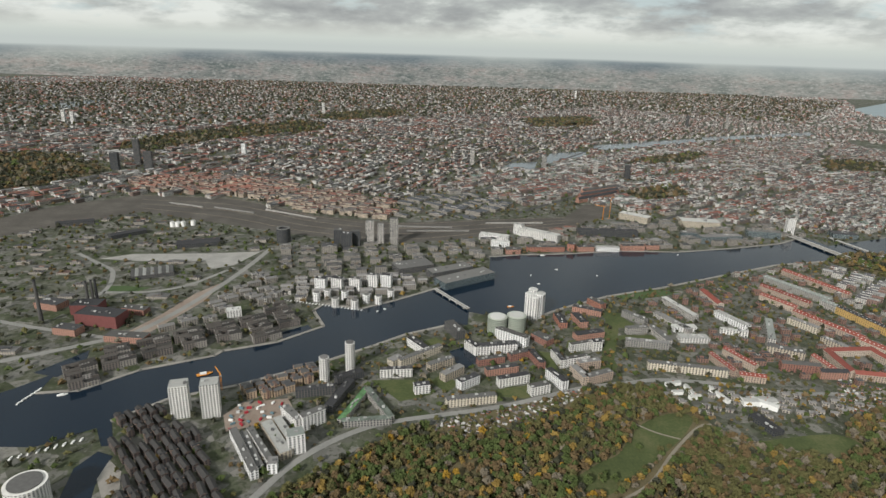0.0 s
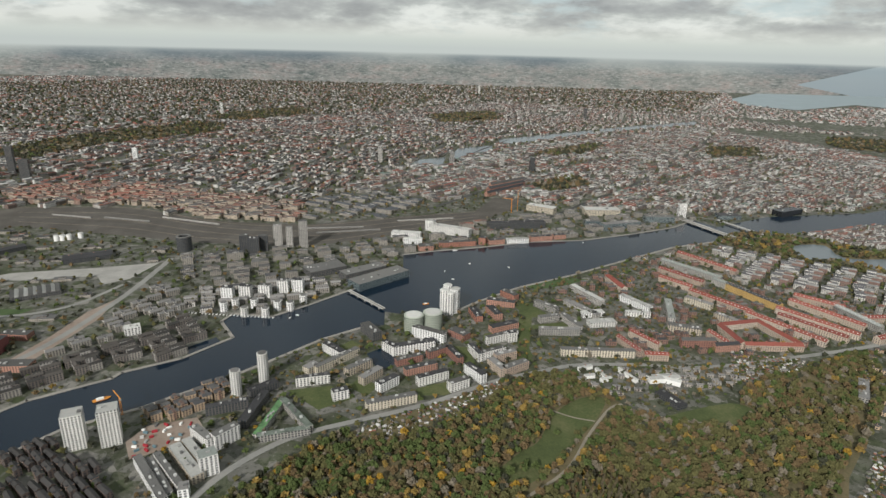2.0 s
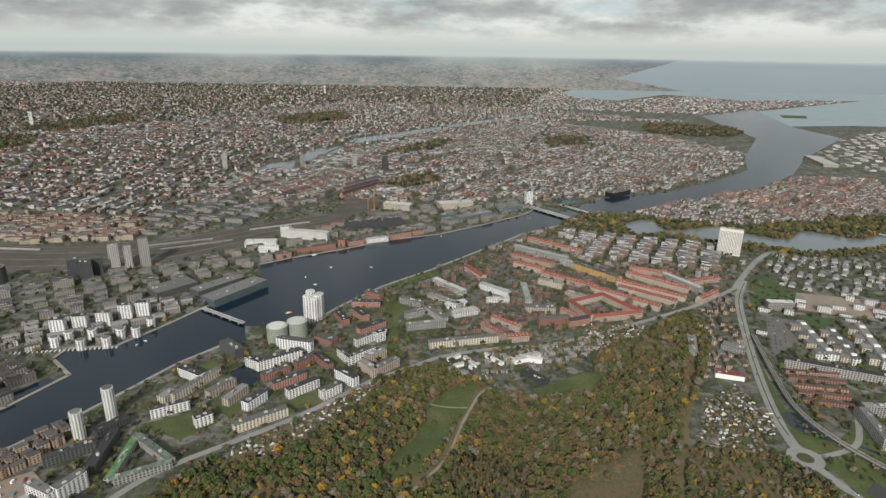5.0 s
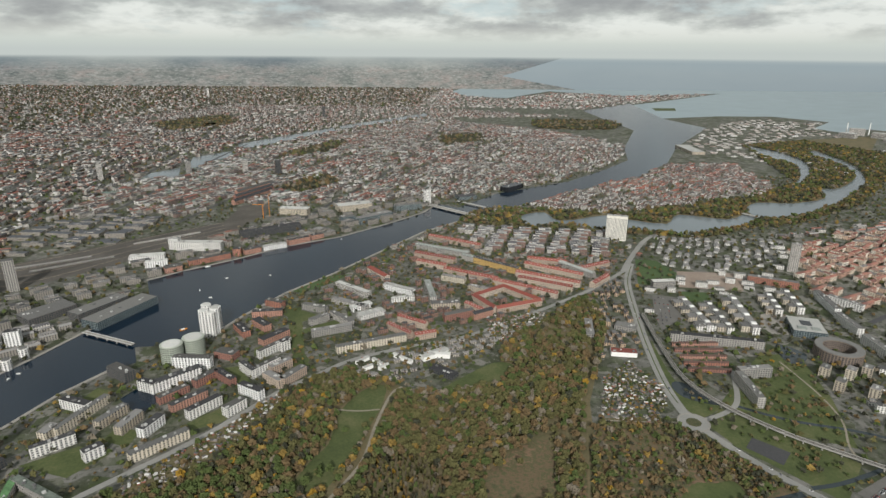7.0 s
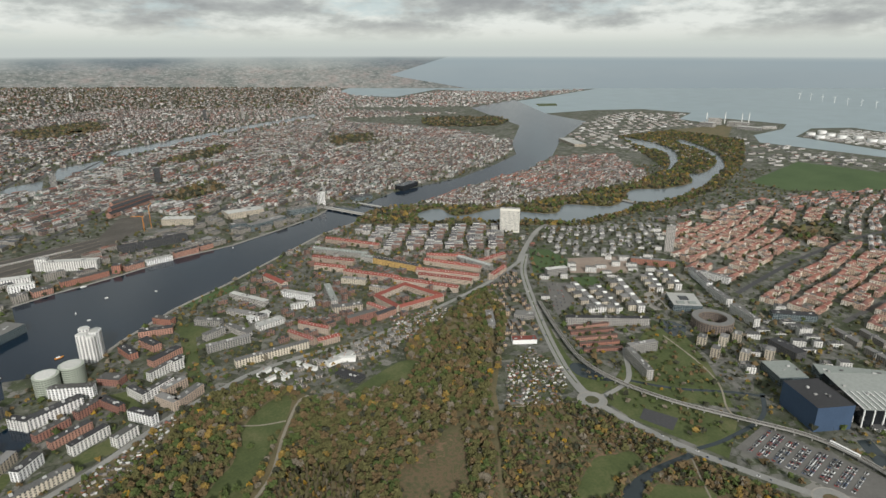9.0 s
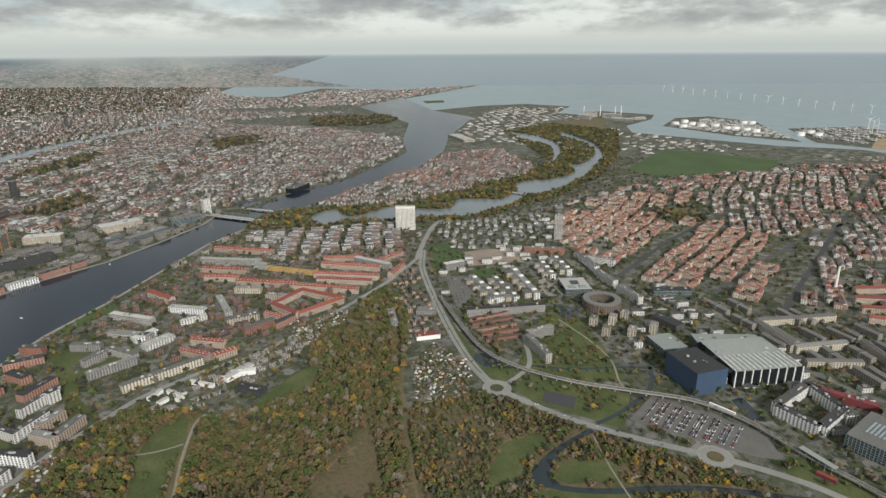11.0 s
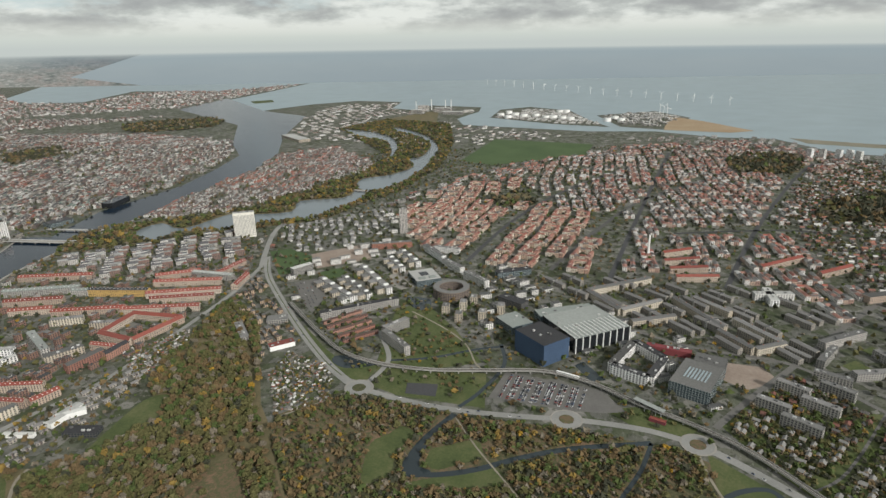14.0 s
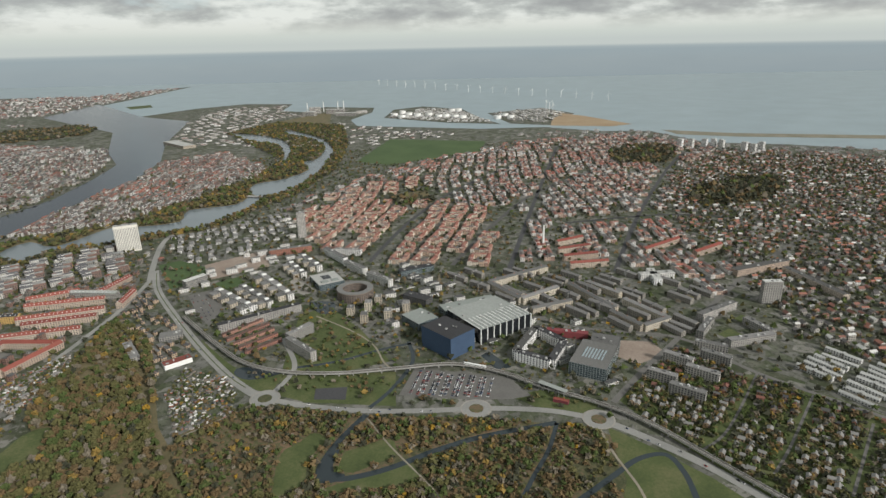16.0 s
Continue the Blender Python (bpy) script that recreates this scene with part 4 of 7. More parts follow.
for mpoly in MEADOWS[:2]:
    sheet("meadow", mpoly, GRASS, 0.1, "rough green meadow between trees", "grass", round_=3, taken=True)
sheet("heath_clearing", MEADOWS[2], HEATH, 0.1, "brown clearing in the woods", "ground", round_=3, taken=True)
sheet("lawn", [(471, 261), (587, 293), (622, 271), (563, 210), (502, 161), (474, 204)], GRASS, 0.08, "green campus lawn", "grass", taken=True)
sheet("lawn", [(720, 566), (742, 544), (719, 484), (669, 464), (641, 495)], FIELD, 0.08, "bright green lawn by the road", "grass", taken=True)
sheet("verge", [(519, 377), (478, 324), (456, 289), (465, 255), (432, 254), (434, 277), (477, 336)], GRASS, 0.08, "green road verge", "grass", taken=True)
sheet("verge", [(461, 256), (484, 151), (428, 136), (422, 217), (429, 247)], GRASS, 0.08, "green verge below the railway", "grass", taken=True)
sheet("verge", [(460, 39), (473, 12), (458, -37), (437, -26), (444, 16)], GRASS, 0.08, "green verge below the railway", "grass", taken=True)
sheet("campus_plaza", [(689, 350), (713, 331), (704, 318), (690, 322), (660, 300), (646, 312), (656, 331)], PAVING, 0.1, "pale paved campus square", "pavement", taken=True)
sheet("earth_site", [(729, 498), (802, 441), (738, 402), (677, 460)], EARTH, 0.1, "bare brown building site with heaps", "ground", taken=False)
sheet("lawn", [(665, 448), (695, 425), (668, 404), (650, 421)], FIELD, 0.12, "bright green campus lawn", "grass", taken=True)
sheet("ball_court", [(444, 216), (451, 188), (431, 183), (427, 211)], RF_DARK, 0.2, "dark fenced ball court", "court", taken=False)
sheet("south_meadow", [(426, -41), (406, -71), (376, -110), (355, -130), (341, -81), (336, -44), (364, -50)], GRASS, 0.09, "bright meadow beyond a creek", "grass", taken=True)
sheet("sports_field", [(1506, 524), (1890, 535), (1873, 219), (1690, 214), (1475, 423)], FIELD, 0.08, "large flat green sports field", "grass", taken=True)
sheet("bare_site", [(578, -38), (580, -96), (558, -109), (531, -78), (545, -58)], EARTH, 0.08, "bare pinkish building site", "ground", taken=True)
sheet("car_park", [(445, 138), (493, 134), (490, 44), (462, 21), (454, 38), (448, 70)], LOT, 0.1, "large grey car park", "car park", taken=True)
sheet("construction_yard", [(-178, 435), (-168, 455), (-130, 463), (-121, 446), (-143, 423), (-168, 412)], EARTH, 0.08, "pinkish construction yard", "ground", taken=True)
sheet("beach_quay", [(-240, 353), (-242, 374), (-227, 362), (-215, 335), (-227, 335)], PAVING, 0.2, "curved pale quay plaza", "pavement", taken=True)
for pts in ([(-60, 497), (-20, 500), (0, 476), (-30, 462)], [(-4, 498), (8, 512), (24, 496), (12, 478)], [(58, 486), (92, 496), (112, 488), (84, 472), (60, 474)], [(20, 545), (40, 548), (46, 535), (30, 530)],
            [(108, 565), (122, 560), (124, 500), (110, 520)], [(146, 590), (190, 596), (186, 584), (140, 572)], [(-30, 560), (0, 590), (12, 575), (-8, 552)], [(205, 605), (258, 610), (256, 592), (204, 594)], [(200, 660), (224, 655), (238, 625), (205, 625)]):
    sheet("court_lawn", pts, GRASS, 0.08, "green lawn between apartment blocks", "grass", taken=False)
sheet("harbour_park", [(225, 733), (282, 751), (326, 738), (293, 721), (242, 708)], FIELD, 0.09, "green harbour lawn behind a promenade", "grass", taken=True)
sheet("harbour_park", [(209, 669), (226, 666), (186, 549), (186, 520), (167, 529), (191, 609)], GRASS, 0.09, "narrow green park between blocks", "grass", taken=True)
sheet("marina_basin", [(-263, 364), (-256, 384), (-242, 379), (-238, 347), (-232, 330), (-254, 330)], WATER, 0.1, "dark marina basin", "water")
sheet("canal_basin", [(15, 558), (36, 572), (47, 538), (26, 520)], WATER, 0.13, "small dark canal basin", "water")
sheet("dock_inlet", [(-162, 569), (-131, 592), (-144, 612), (-168, 592)], WATER, 0.13, "dark dock inlet", "water")
sheet("dock_inlet", [(-377, 495), (-364, 517), (-350, 541), (-339, 513), (-351, 488)], WATER, 0.13, "dark dock inlet", "water")
for pts, wd in (([(545, 153), (505, 139), (453, 147), (423, 158)], 4), ([(412, 158), (374, 169), (345, 171), (333, 158), (339, 139), (353, 117), (375, 91), (399, 55), (425, -1)], 5.6),
                ([(425, -1), (390, 5), (359, 15), (325, 25)], 3.4), ([(336, -14), (367, -41), (389, -61), (397, -82), (377, -92), (349, -95)], 4.5), ([(476, 251), (495, 212), (526, 174), (541, 149)], 4)):
    ribbon("creek", pts, wd, CREEK, 0.14, "dark winding creek between reeds", "water")
sheet("creek_pool", [(332, 172), (345, 175), (358, 172), (365, 165), (348, 164), (340, 160), (338, 151), (330, 155), (327, 166)], CREEK, 0.16, "dark widened pool of the creek", "water", round_=3)
for pts in ([(352, 208), (367, 200), (382, 193), (374, 178), (358, 183), (344, 183), (326, 178), (317, 183), (311, 195)], [(361, 160), (369, 151), (384, 130), (366, 120), (353, 133), (341, 147), (345, 158)], [(323, 160), (334, 144), (344, 132), (359, 111), (340, 98), (317, 160)]):
    sheet("heath_meadow", pts, GRASS, 0.1, "green meadow beside the creek", "grass", round_=3, taken=True)
sheet("lawn", [(581, -191), (607, -168), (623, -183), (598, -204)], GRASS, 0.1, "green lawn in an apartment court", "grass", taken=True)
sheet("lawn", [(618, -217), (648, -194), (661, -206), (630, -228)], GRASS, 0.1, "green lawn in an apartment court", "grass", taken=True)
sheet("campus_car_park", [(626, 460), (647, 436), (596, 394), (548, 384), (572, 412)], LOT, 0.1, "grey paved car park beside the road", "car park", taken=True)
sheet("pond", [(457, 304), (470, 302), (471, 261), (461, 262), (449, 285)], CREEK, 0.16, "small dark pond", "water", round_=3)
sheet("pond", [(526, 74), (536, 67), (508, 42), (501, 55)], CREEK, 0.16, "dark rectangular pool", "water")
sheet("pond", [(627, 296), (629, 265), (598, 259), (602, 278)], CREEK, 0.16, "small dark pond on campus", "water", round_=3)
RAIL = [(-781, 948), (-717, 1086), (-608, 1191), (-409, 1180), (-227, 1069), (-77, 1035), (111, 1080), (243, 1106), (306, 1214), (362, 1202), (322, 1114), (228, 1029), (62, 962), (-68, 914), (-240, 950), (-548, 1063), (-717, 862)]
sheet("rail_yard", RAIL, BALLAST, 0.1, "wide brown rail yard of many tracks", "railway", taken=True)
for k in range(12):
    f = (k + 0.5) / 12
    pts = [tuple(Vector(a).lerp(Vector(b), f)) for a, b in zip([(-608, 1191), (-409, 1180), (-227, 1069), (-77, 1035), (111, 1080), (243, 1106)], [(-548, 1063), (-372, 1005), (-240, 950), (-68, 914), (62, 962), (228, 1029)])]
    ribbon("rail_track", pts, 1.1, EARTH if k % 3 == 0 else RF_DARK, 0.2, "railway track on brown ballast", "railway", taken=False)
sheet("gravel_yard", [(-486, 808), (-448, 833), (-340, 844), (-268, 859), (-289, 797), (-316, 778), (-335, 812), (-423, 803)], CONCRETE, 0.1, "pale bare gravel between sidings", "ground", taken=True)
sheet("dirt_yard", [(-341, 560), (-317, 629), (-303, 692), (-281, 733), (-283, 670), (-303, 604), (-316, 560)], EARTH, 0.1, "bare earth strip beside the dock road", "ground", taken=True)
sheet("verge", [(-424, 710), (-401, 711), (-366, 707), (-378, 690), (-414, 690)], FIELD, 0.1, "green bank beside the dock road", "grass", taken=True)
ribbon("west_road", [(-416, 688), (-366, 693), (-329, 712), (-309, 741), (-286, 787)], 6, ASPHALT, 0.2, "grey road past the works hall", "road")
ribbon("west_road", [(-527, 828), (-475, 788), (-439, 756), (-416, 688), (-437, 640)], 6, ASPHALT, 0.2, "grey road past the works hall", "road")
sheet("works_ground", [(-698, 837), (-450, 858), (-257, 875), (-278, 732), (-321, 602), (-365, 559), (-453, 513)], GROUND, 0.05, "grey works ground with weeds and tracks", "ground", taken=False)
PARKS = [[(-1112, 1388), (-1165, 1575), (-1059, 1621), (-801, 1448), (-811, 1301), (-934, 1151)], [(-952, 1738), (-875, 2074), (-558, 2489), (-439, 2231), (-696, 1948), (-820, 1700)], [(585, 1770), (839, 1946), (815, 1839), (607, 1694)],
         [(378, 2797), (706, 2910), (668, 2627), (409, 2521)], [(1885, 2090), (2159, 1880), (1923, 1695), (1700, 1860)], [(431, 1330), (565, 1397), (555, 1308), (437, 1244)], [(1196, 1854), (1357, 1845), (1273, 1682), (1121, 1691)],
         [(1225, -255), (1393, -388), (1373, -474), (1267, -440), (1168, -350), (1151, -266)], [(1742, -149), (1820, -314), (1584, -289), (1537, -160)], [(-560, 2730), (-232, 3091), (-186, 2833), (-428, 2543)], [(410, 2755), (695, 2997), (656, 2707), (426, 2532)],
         [(1159, 338), (1216, 272), (1111, 237), (1084, 294)]]
for ppoly in PARKS:
    sheet("town_park", ppoly, FLOOR, 0.06, "wooded town park", "park", taken=True)
sheet("fortress_bank", [(611, 885), (699, 932), (804, 863), (908, 760), (1036, 732), (1170, 726), (1251, 700), (1460, 695), (1428, 638), (1820, 713), (1766, 647), (1440, 555), (1152, 539), (1071, 565), (903, 576), (809, 675), (686, 780)], FLOOR, 0.05, "wooded rampart banks along the moat", "park", taken=True)
sheet("rampart_isle", [(1957, 1136), (2136, 1035), (1920, 755), (2679, 1028), (2317, 1126)], FLOOR, 0.05, "wooded rampart land", "park", taken=True)

# ---------------------------------------------------------------- towers and landmarks by the water
round_tower((-268, 324), 13, 21, F_TOWER, RF_GREY, "round white residential tower with ring balconies")
for p, h in (((-213, 430), 30.4), ((-188, 432), 31.6)):
    bar((p[0] - 7, p[1] + 3), (p[0] + 7, p[1] + 7), 13, h, F_TOWER, RF_PALE, "square white residential tower by the water", "tower_block")
round_tower((-103, 494), 4.8, 25.2, F_TOWER, RF_GREY, "slender round pale tower on the quay")
round_tower((-82, 515), 4.8, 30.2, F_TOWER, RF_GREY, "slender round pale tower on the quay")
for p, rr in (((69, 607), 11), ((91, 612), 11)):
    round_tower(p, rr, 19, facade("green_glass_balconies", [(0.36, 0.39, 0.33)], glass=(0.07, 0.085, 0.075), bay=2.4, wide=0.75, tall=0.55, rough=0.45, by="object"), RF_PALE, "round glazed silo residence with a white domed roof", "silo_residence")
WT = (116, 648)
for k, (dx, dy, hh) in enumerate(((-6, 0, 1.0), (6, 2, 0.97), (-1, 8, 1.08), (9, 10, 0.9), (0, -3, 0.92))):
    round_tower((WT[0] + dx, WT[1] + dy), 5.5, 30.6 * hh, F_WHITE, RF_PALE, "tall white converted silo tower", "silo_tower")
bar((763, 665), (783, 638), 10, 42.2, F_HOTEL, RF_PALE, "tall white slab hotel tower with vertical stripes", "hotel_tower")
chimney((875, 20), 34.8, 2.0, "tall white tapered chimney", WHITE)
bar((868, 414), (875, 403), 8, 42.1, F_GREY, RF_GREY, "tall grey concrete tower", "tower_block")
bar((698, -236), (701, -257), 8, 28.0, F_GREY, RF_PALE, "tall pale residential slab", "tower_block")
# concert hall and broadcasting house
hall = box3((513, 102), (540, 82), (540, 136), 22.9, F_BLUE, RF_DARK, "concert hall wrapped in deep blue screen cloth", "concert_hall", "concert hall")
DRP, DRA, DRB = (550, 77), (597, 28), (586, 128)
DRH = 16.1
studio = box3(DRP, DRA, DRB, DRH, BLACKGLASS, RF_GREEN, "white and black glass broadcasting house", "broadcast_house", units=True)
L = (Vector(DRA) - Vector(DRP)).length
u = (Vector(DRA) - Vector(DRP)).normalized()
nn = Vector((-u.y, u.x))
for k in range(9):
    S = Shape()
    q = Vector(DRP) + u * (L * k / 8) - nn * 0.7
    c = studio.matrix_basis.inverted() @ Vector((q.x, q.y, 0))
    flat_house(S, c.x, c.y, 0.9, 0.9, 0, DRH + 0.3, 0, 0)
    part("column", S, WHITE, studio)
dep = abs((Vector(DRB) - Vector(DRP)).dot(nn))
for k in range(14):
    S = Shape()
    flat_house(S, (k / 13 - 0.5) * (L - 1), -dep * 0.25, 0.7, dep * 0.45, 0, 0.5, 0, 0, z0=DRH + 0.1)
    part("roof_fin", S, WHITE, studio)
box3((569, 147), (590, 129), (589, 172), 9, F_GLASS, RF_GREEN, "glass office wing with a pale green roof", "office_wing")
bar((613, 129), (651, 72), 20, 9, F_GLASS, RF_GREEN, "broad office wing with a pale green roof", "office_wing")
bar((652, 181), (638, 149), 14, 9, F_DARK, RF_DARK, "dark office block with a white rooflight", "office_block")
bar((726, 208), (755, 169), 12, 8, F_GLASS, RF_DARK, "dark glazed office block", "office_block")
round_tower((652, 246), 23, 11, facade("weathered_copper_brown", [(0.17, 0.135, 0.11)], bay=3.0, wide=0.6, by="object"), RF_GREY, "circular brown student residence round a court", "round_residence", r0=15)
for p, q in (((525, 39), (511, 5)), ((511, 5), (553, -8)), ((553, -8), (580, 22)), ((525, 39), (578, 22))):
    bar(p, q, 8, 10, F_WHITE, RF_DARK, "white and dark courtyard office block", "office_block", group="courtyard office wings")
ghall = box3((494, -45), (542, -60), (493, -8), 13, F_GLASS, RF_GREY, "dark glass office hall with rows of skylights", "glass_hall", units=False)
S = Shape()
flat_house(S, 0, 0, 1.5, 1.6, 0, 0.5, 0, 0)
SKYLIGHT = S.mesh("skylight", [varied("skylight_glass", [(0.35, 0.42, 0.45)], by="object", amount=0.1, rough=0.2)])
for gi in range(8):
    for gj in range(7):
        placed("skylight", SKYLIGHT, ghall, (gi - 3.5) * 2.6, (gj - 3) * 3.0, 12.7)
bar((563, -35), (558, -63), 22, 10, F_GLASS, RF_GREY, "low glass office hall with a pale roof", "glass_hall")
bar((582, 10), (578, -33), 7, 7, MAROON, MAROON, "maroon clad school building", "school_building")
# the elevated railway
VIA = smooth([(561, 423), (507, 353), (474, 303), (463, 256), (468, 202), (484, 151), (500, 99), (494, 55), (473, 12), (454, -36), (431, -75), (382, -126), (350, -159)], 8)
via = thing("railway_viaduct", VIA[0][0], VIA[0][1], "grey concrete metro viaduct on round piers", "viaduct")
o = Vector(VIA[0])
S = Shape()
for (x0, y0), (x1, y1) in zip(VIA, VIA[1:]):
    ang, Ls = math.atan2(y1 - y0, x1 - x0), math.hypot(x1 - x0, y1 - y0)
    flat_house(S, (x0 + x1) / 2 - o.x, (y0 + y1) / 2 - o.y, Ls + 0.4, 4.2, ang, 0.8, 0, 0, z0=3.0)
    for sg in (-1, 1):
        flat_house(S, (x0 + x1) / 2 - o.x - sg * 2.0 * math.sin(ang), (y0 + y1) / 2 - o.y + sg * 2.0 * math.cos(ang), Ls + 0.4, 0.3, ang, 0.5, 0, 0, z0=3.8)
part("deck", S, CONCRETE, via)
S = Shape()
for (x0, y0), (x1, y1) in zip(VIA, VIA[1:]):
    ang, Ls = math.atan2(y1 - y0, x1 - x0), math.hypot(x1 - x0, y1 - y0)
    for sg in (-0.95, 0.95):
        flat_house(S, (x0 + x1) / 2 - o.x - sg * math.sin(ang), (y0 + y1) / 2 - o.y + sg * math.cos(ang), Ls + 0.4, 1.2, ang, 0.06, 0, 0, z0=3.8)
part("track_bed", S, BALLAST, via)
for x0, y0 in VIA[::2]:
    S = Shape()
    ring_wall(S, 0, 0.7, 0, 3.1, 8)
    pr = part("pier", S, CONCRETE, via)
    pr.location = (x0 - o.x, y0 - o.y, 0)
TAKEN.append(("line", VIA, 3.5))
mt = thing("metro_train", *VIA[52], "white metro train on the viaduct", "train", rot=math.atan2(VIA[54][1] - VIA[52][1], VIA[54][0] - VIA[52][0]))
S = Shape()
flat_house(S, 0, 0, 22, 1.7, 0, 1.9, 0, 0, z0=3.9)
part("car_body", S, WHITE, mt)
S = Shape()
walls(S, 0, 0, 21, 1.76, 0, 4.7, 5.2)
part("window_band", S, BLACKGLASS, mt)
stn = thing("metro_station", 469.5, 3.0, "small metro station with a pale green canopy over the viaduct", "station", rot=math.atan2(24, 13))
S = Shape()
flat_house(S, 0, 0, 28, 5.4, 0, 0.35, 0, 0, z0=6.4)
part("canopy", S, RF_GREEN, stn)
for k in range(6):
    for sg in (-1, 1):
        S = Shape()
        flat_house(S, (k - 2.5) * 5.0, sg * 2.4, 0.3, 0.3, 0, 6.4, 0, 0)
        part("post", S, STEEL, stn)
bar((457, 2), (454, -11), 4, 3, MAROON, RF_RED, "low red pavilion under the viaduct", "pavilion", units=False)
# bridges
def bridge(p, q, w, z, label, piers=5):
    L = math.hypot(q[0] - p[0], q[1] - p[1])
    t = thing("bridge", (p[0] + q[0]) / 2, (p[1] + q[1]) / 2, label, "bridge", rot=math.atan2(q[1] - p[1], q[0] - p[0]))
    S = Shape()
    flat_house(S, 0, 0, L, w, 0, 0.8, 0, 0, z0=z)
    part("deck", S, PAVING, t)
    for sg in (-1, 1):
        S = Shape()
        flat_house(S, 0, sg * (w / 2 - 0.15), L, 0.2, 0, 0.6, 0, 0, z0=z + 0.8)
        part("railing", S, STEEL, t)
    for k in range(piers):
        S = Shape()
        flat_house(S, ((k + 0.5) / piers - 0.5) * L, 0, 1.4, w * 0.8, 0, z, 0, 0)
        part("pier", S, CONCRETE, t)


bridge((-3, 724), (39, 662), 4.5, 2.2, "slim white steel footbridge over the harbour")
bridge((624, 1021), (665, 851), 12, 2.5, "wide grey road bridge over the harbour", 7)
bridge((693, 1007), (719, 908), 5, 2.2, "curved white cycle bridge over the harbour", 5)
bridge((1120, 708), (1112, 594), 7, 1.5, "low road bridge over the moat", 6)

# ---------------------------------------------------------------- blocks on the near shore
def row(items, wall, roof, label, name="apartment_block", group="", **kw):
    for p, q, w, h in items:
        bar(p, q, w, h, wall, roof, label, name, group=group, **kw)


row([((-27, 572), (-9, 549), 8, 9), ((-52, 504), (-21, 508), 6, 9), ((-18, 477), (-4, 481), 8, 9), ((23, 485), (41, 499), 8, 9), ((40, 554), (86, 564), 9, 10),
     ((68, 595), (99, 572), 8, 12), ((34, 567), (45, 551), 7, 10.4), ((60, 492), (90, 503), 7, 9), ((88, 479), (107, 487), 8, 9), ((111, 512), (123, 488), 7, 10),
     ((123, 553), (129, 529), 6, 9), ((130, 533), (157, 543), 6, 9), ((143, 565), (181, 579), 6, 9), ((167, 569), (177, 571), 7, 11)],
    F_WHITE, RF_DARK, "white rendered apartment block with dark flat roof", group="white waterfront blocks")
row([((-35, 524), (6, 559), 6, 8), ((-6, 517), (18, 534), 7, 8), ((8, 499), (27, 517), 8, 8), ((-44, 523), (-34, 533), 9, 8)],
    F_BEIGE, RF_GREY, "beige brick apartment block beside a canal", group="beige waterfront blocks")
row([((11, 457), (56, 467), 7, 8)], F_BEIGE, RF_GREY, "long pinkish beige terrace with recessed bays by the road")
row([((43, 531), (70, 540), 7, 7), ((76, 542), (99, 553), 7, 8), ((99, 553), (108, 526), 7, 8), ((50, 512), (82, 522), 7, 7), ((110, 595), (124, 577), 12, 7), ((144, 648), (147, 620), 9, 7),
     ((165, 648), (171, 622), 10, 8), ((194, 696), (207, 676), 9, 8), ((168, 671), (200, 657), 9, 7), ((154, 593), (187, 604), 10, 7)],
    F_BRICK, RF_DARK, "red brick apartment block with dark roof", group="brick waterfront blocks")
row([((137, 521), (145, 498), 8, 9), ((145, 500), (172, 513), 8, 9), ((143, 527), (166, 534), 7, 9)],
    F_TAN, RF_GREY, "salmon brick courtyard block", group="salmon courtyard wings")
row([((207, 583), (252, 576), 7, 8), ((216, 611), (241, 616), 7, 8), ((227, 660), (246, 633), 7, 8), ((247, 620), (255, 581), 7, 8), ((267, 661), (290, 614), 9, 6)],
    F_GREY, RF_GREY, "grey concrete apartment slab", group="grey slabs")
row([((291, 704), (310, 648), 8, 8)], F_GREY, RF_PALE, "pale office slab with a flat roof", "office_block")
row([((215, 534), (291, 521), 7, 8)], F_BEIGE, RF_GREY, "long beige terrace with bay fronts along the street")
row([((353, 731), (356, 685), 9, 8)], F_TAN, RF_RED, "pale tan block with red hipped roof", kind="gable", rise=2)
row([((342, 666), (362, 624), 8, 8), ((327, 620), (355, 612), 6, 6), ((271, 597), (303, 597), 12, 6), ((273, 622), (300, 623), 10, 6)], F_WHITE, RF_PALE, "white workshop building with a pale flat roof", "workshop")
row([((289, 557), (298, 520), 6, 7), ((308, 567), (324, 531), 6, 8), ((323, 511), (299, 516), 7, 7), ((398, 558), (403, 523), 7, 7)], F_TAN, RF_RED, "pale house row with red tiled roof", kind="gable", rise=2, dormers=4)
row([((352, 538), (389, 533), 8, 9), ((383, 524), (411, 524), 8, 8)], F_BRICK, RF_DARK, "red brick corner block", kind="gable", rise=2)
row([((359, 578), (391, 562), 10, 8), ((424, 652), (443, 623), 8, 8), ((433, 601), (446, 575), 7, 8)], F_BEIGE, RF_GREY, "curved beige block beside old streets")
row([((390, 637), (366, 583), 8, 12)], F_GREY, RF_GREEN, "grey converted mill with stepped roof", "mill_building")
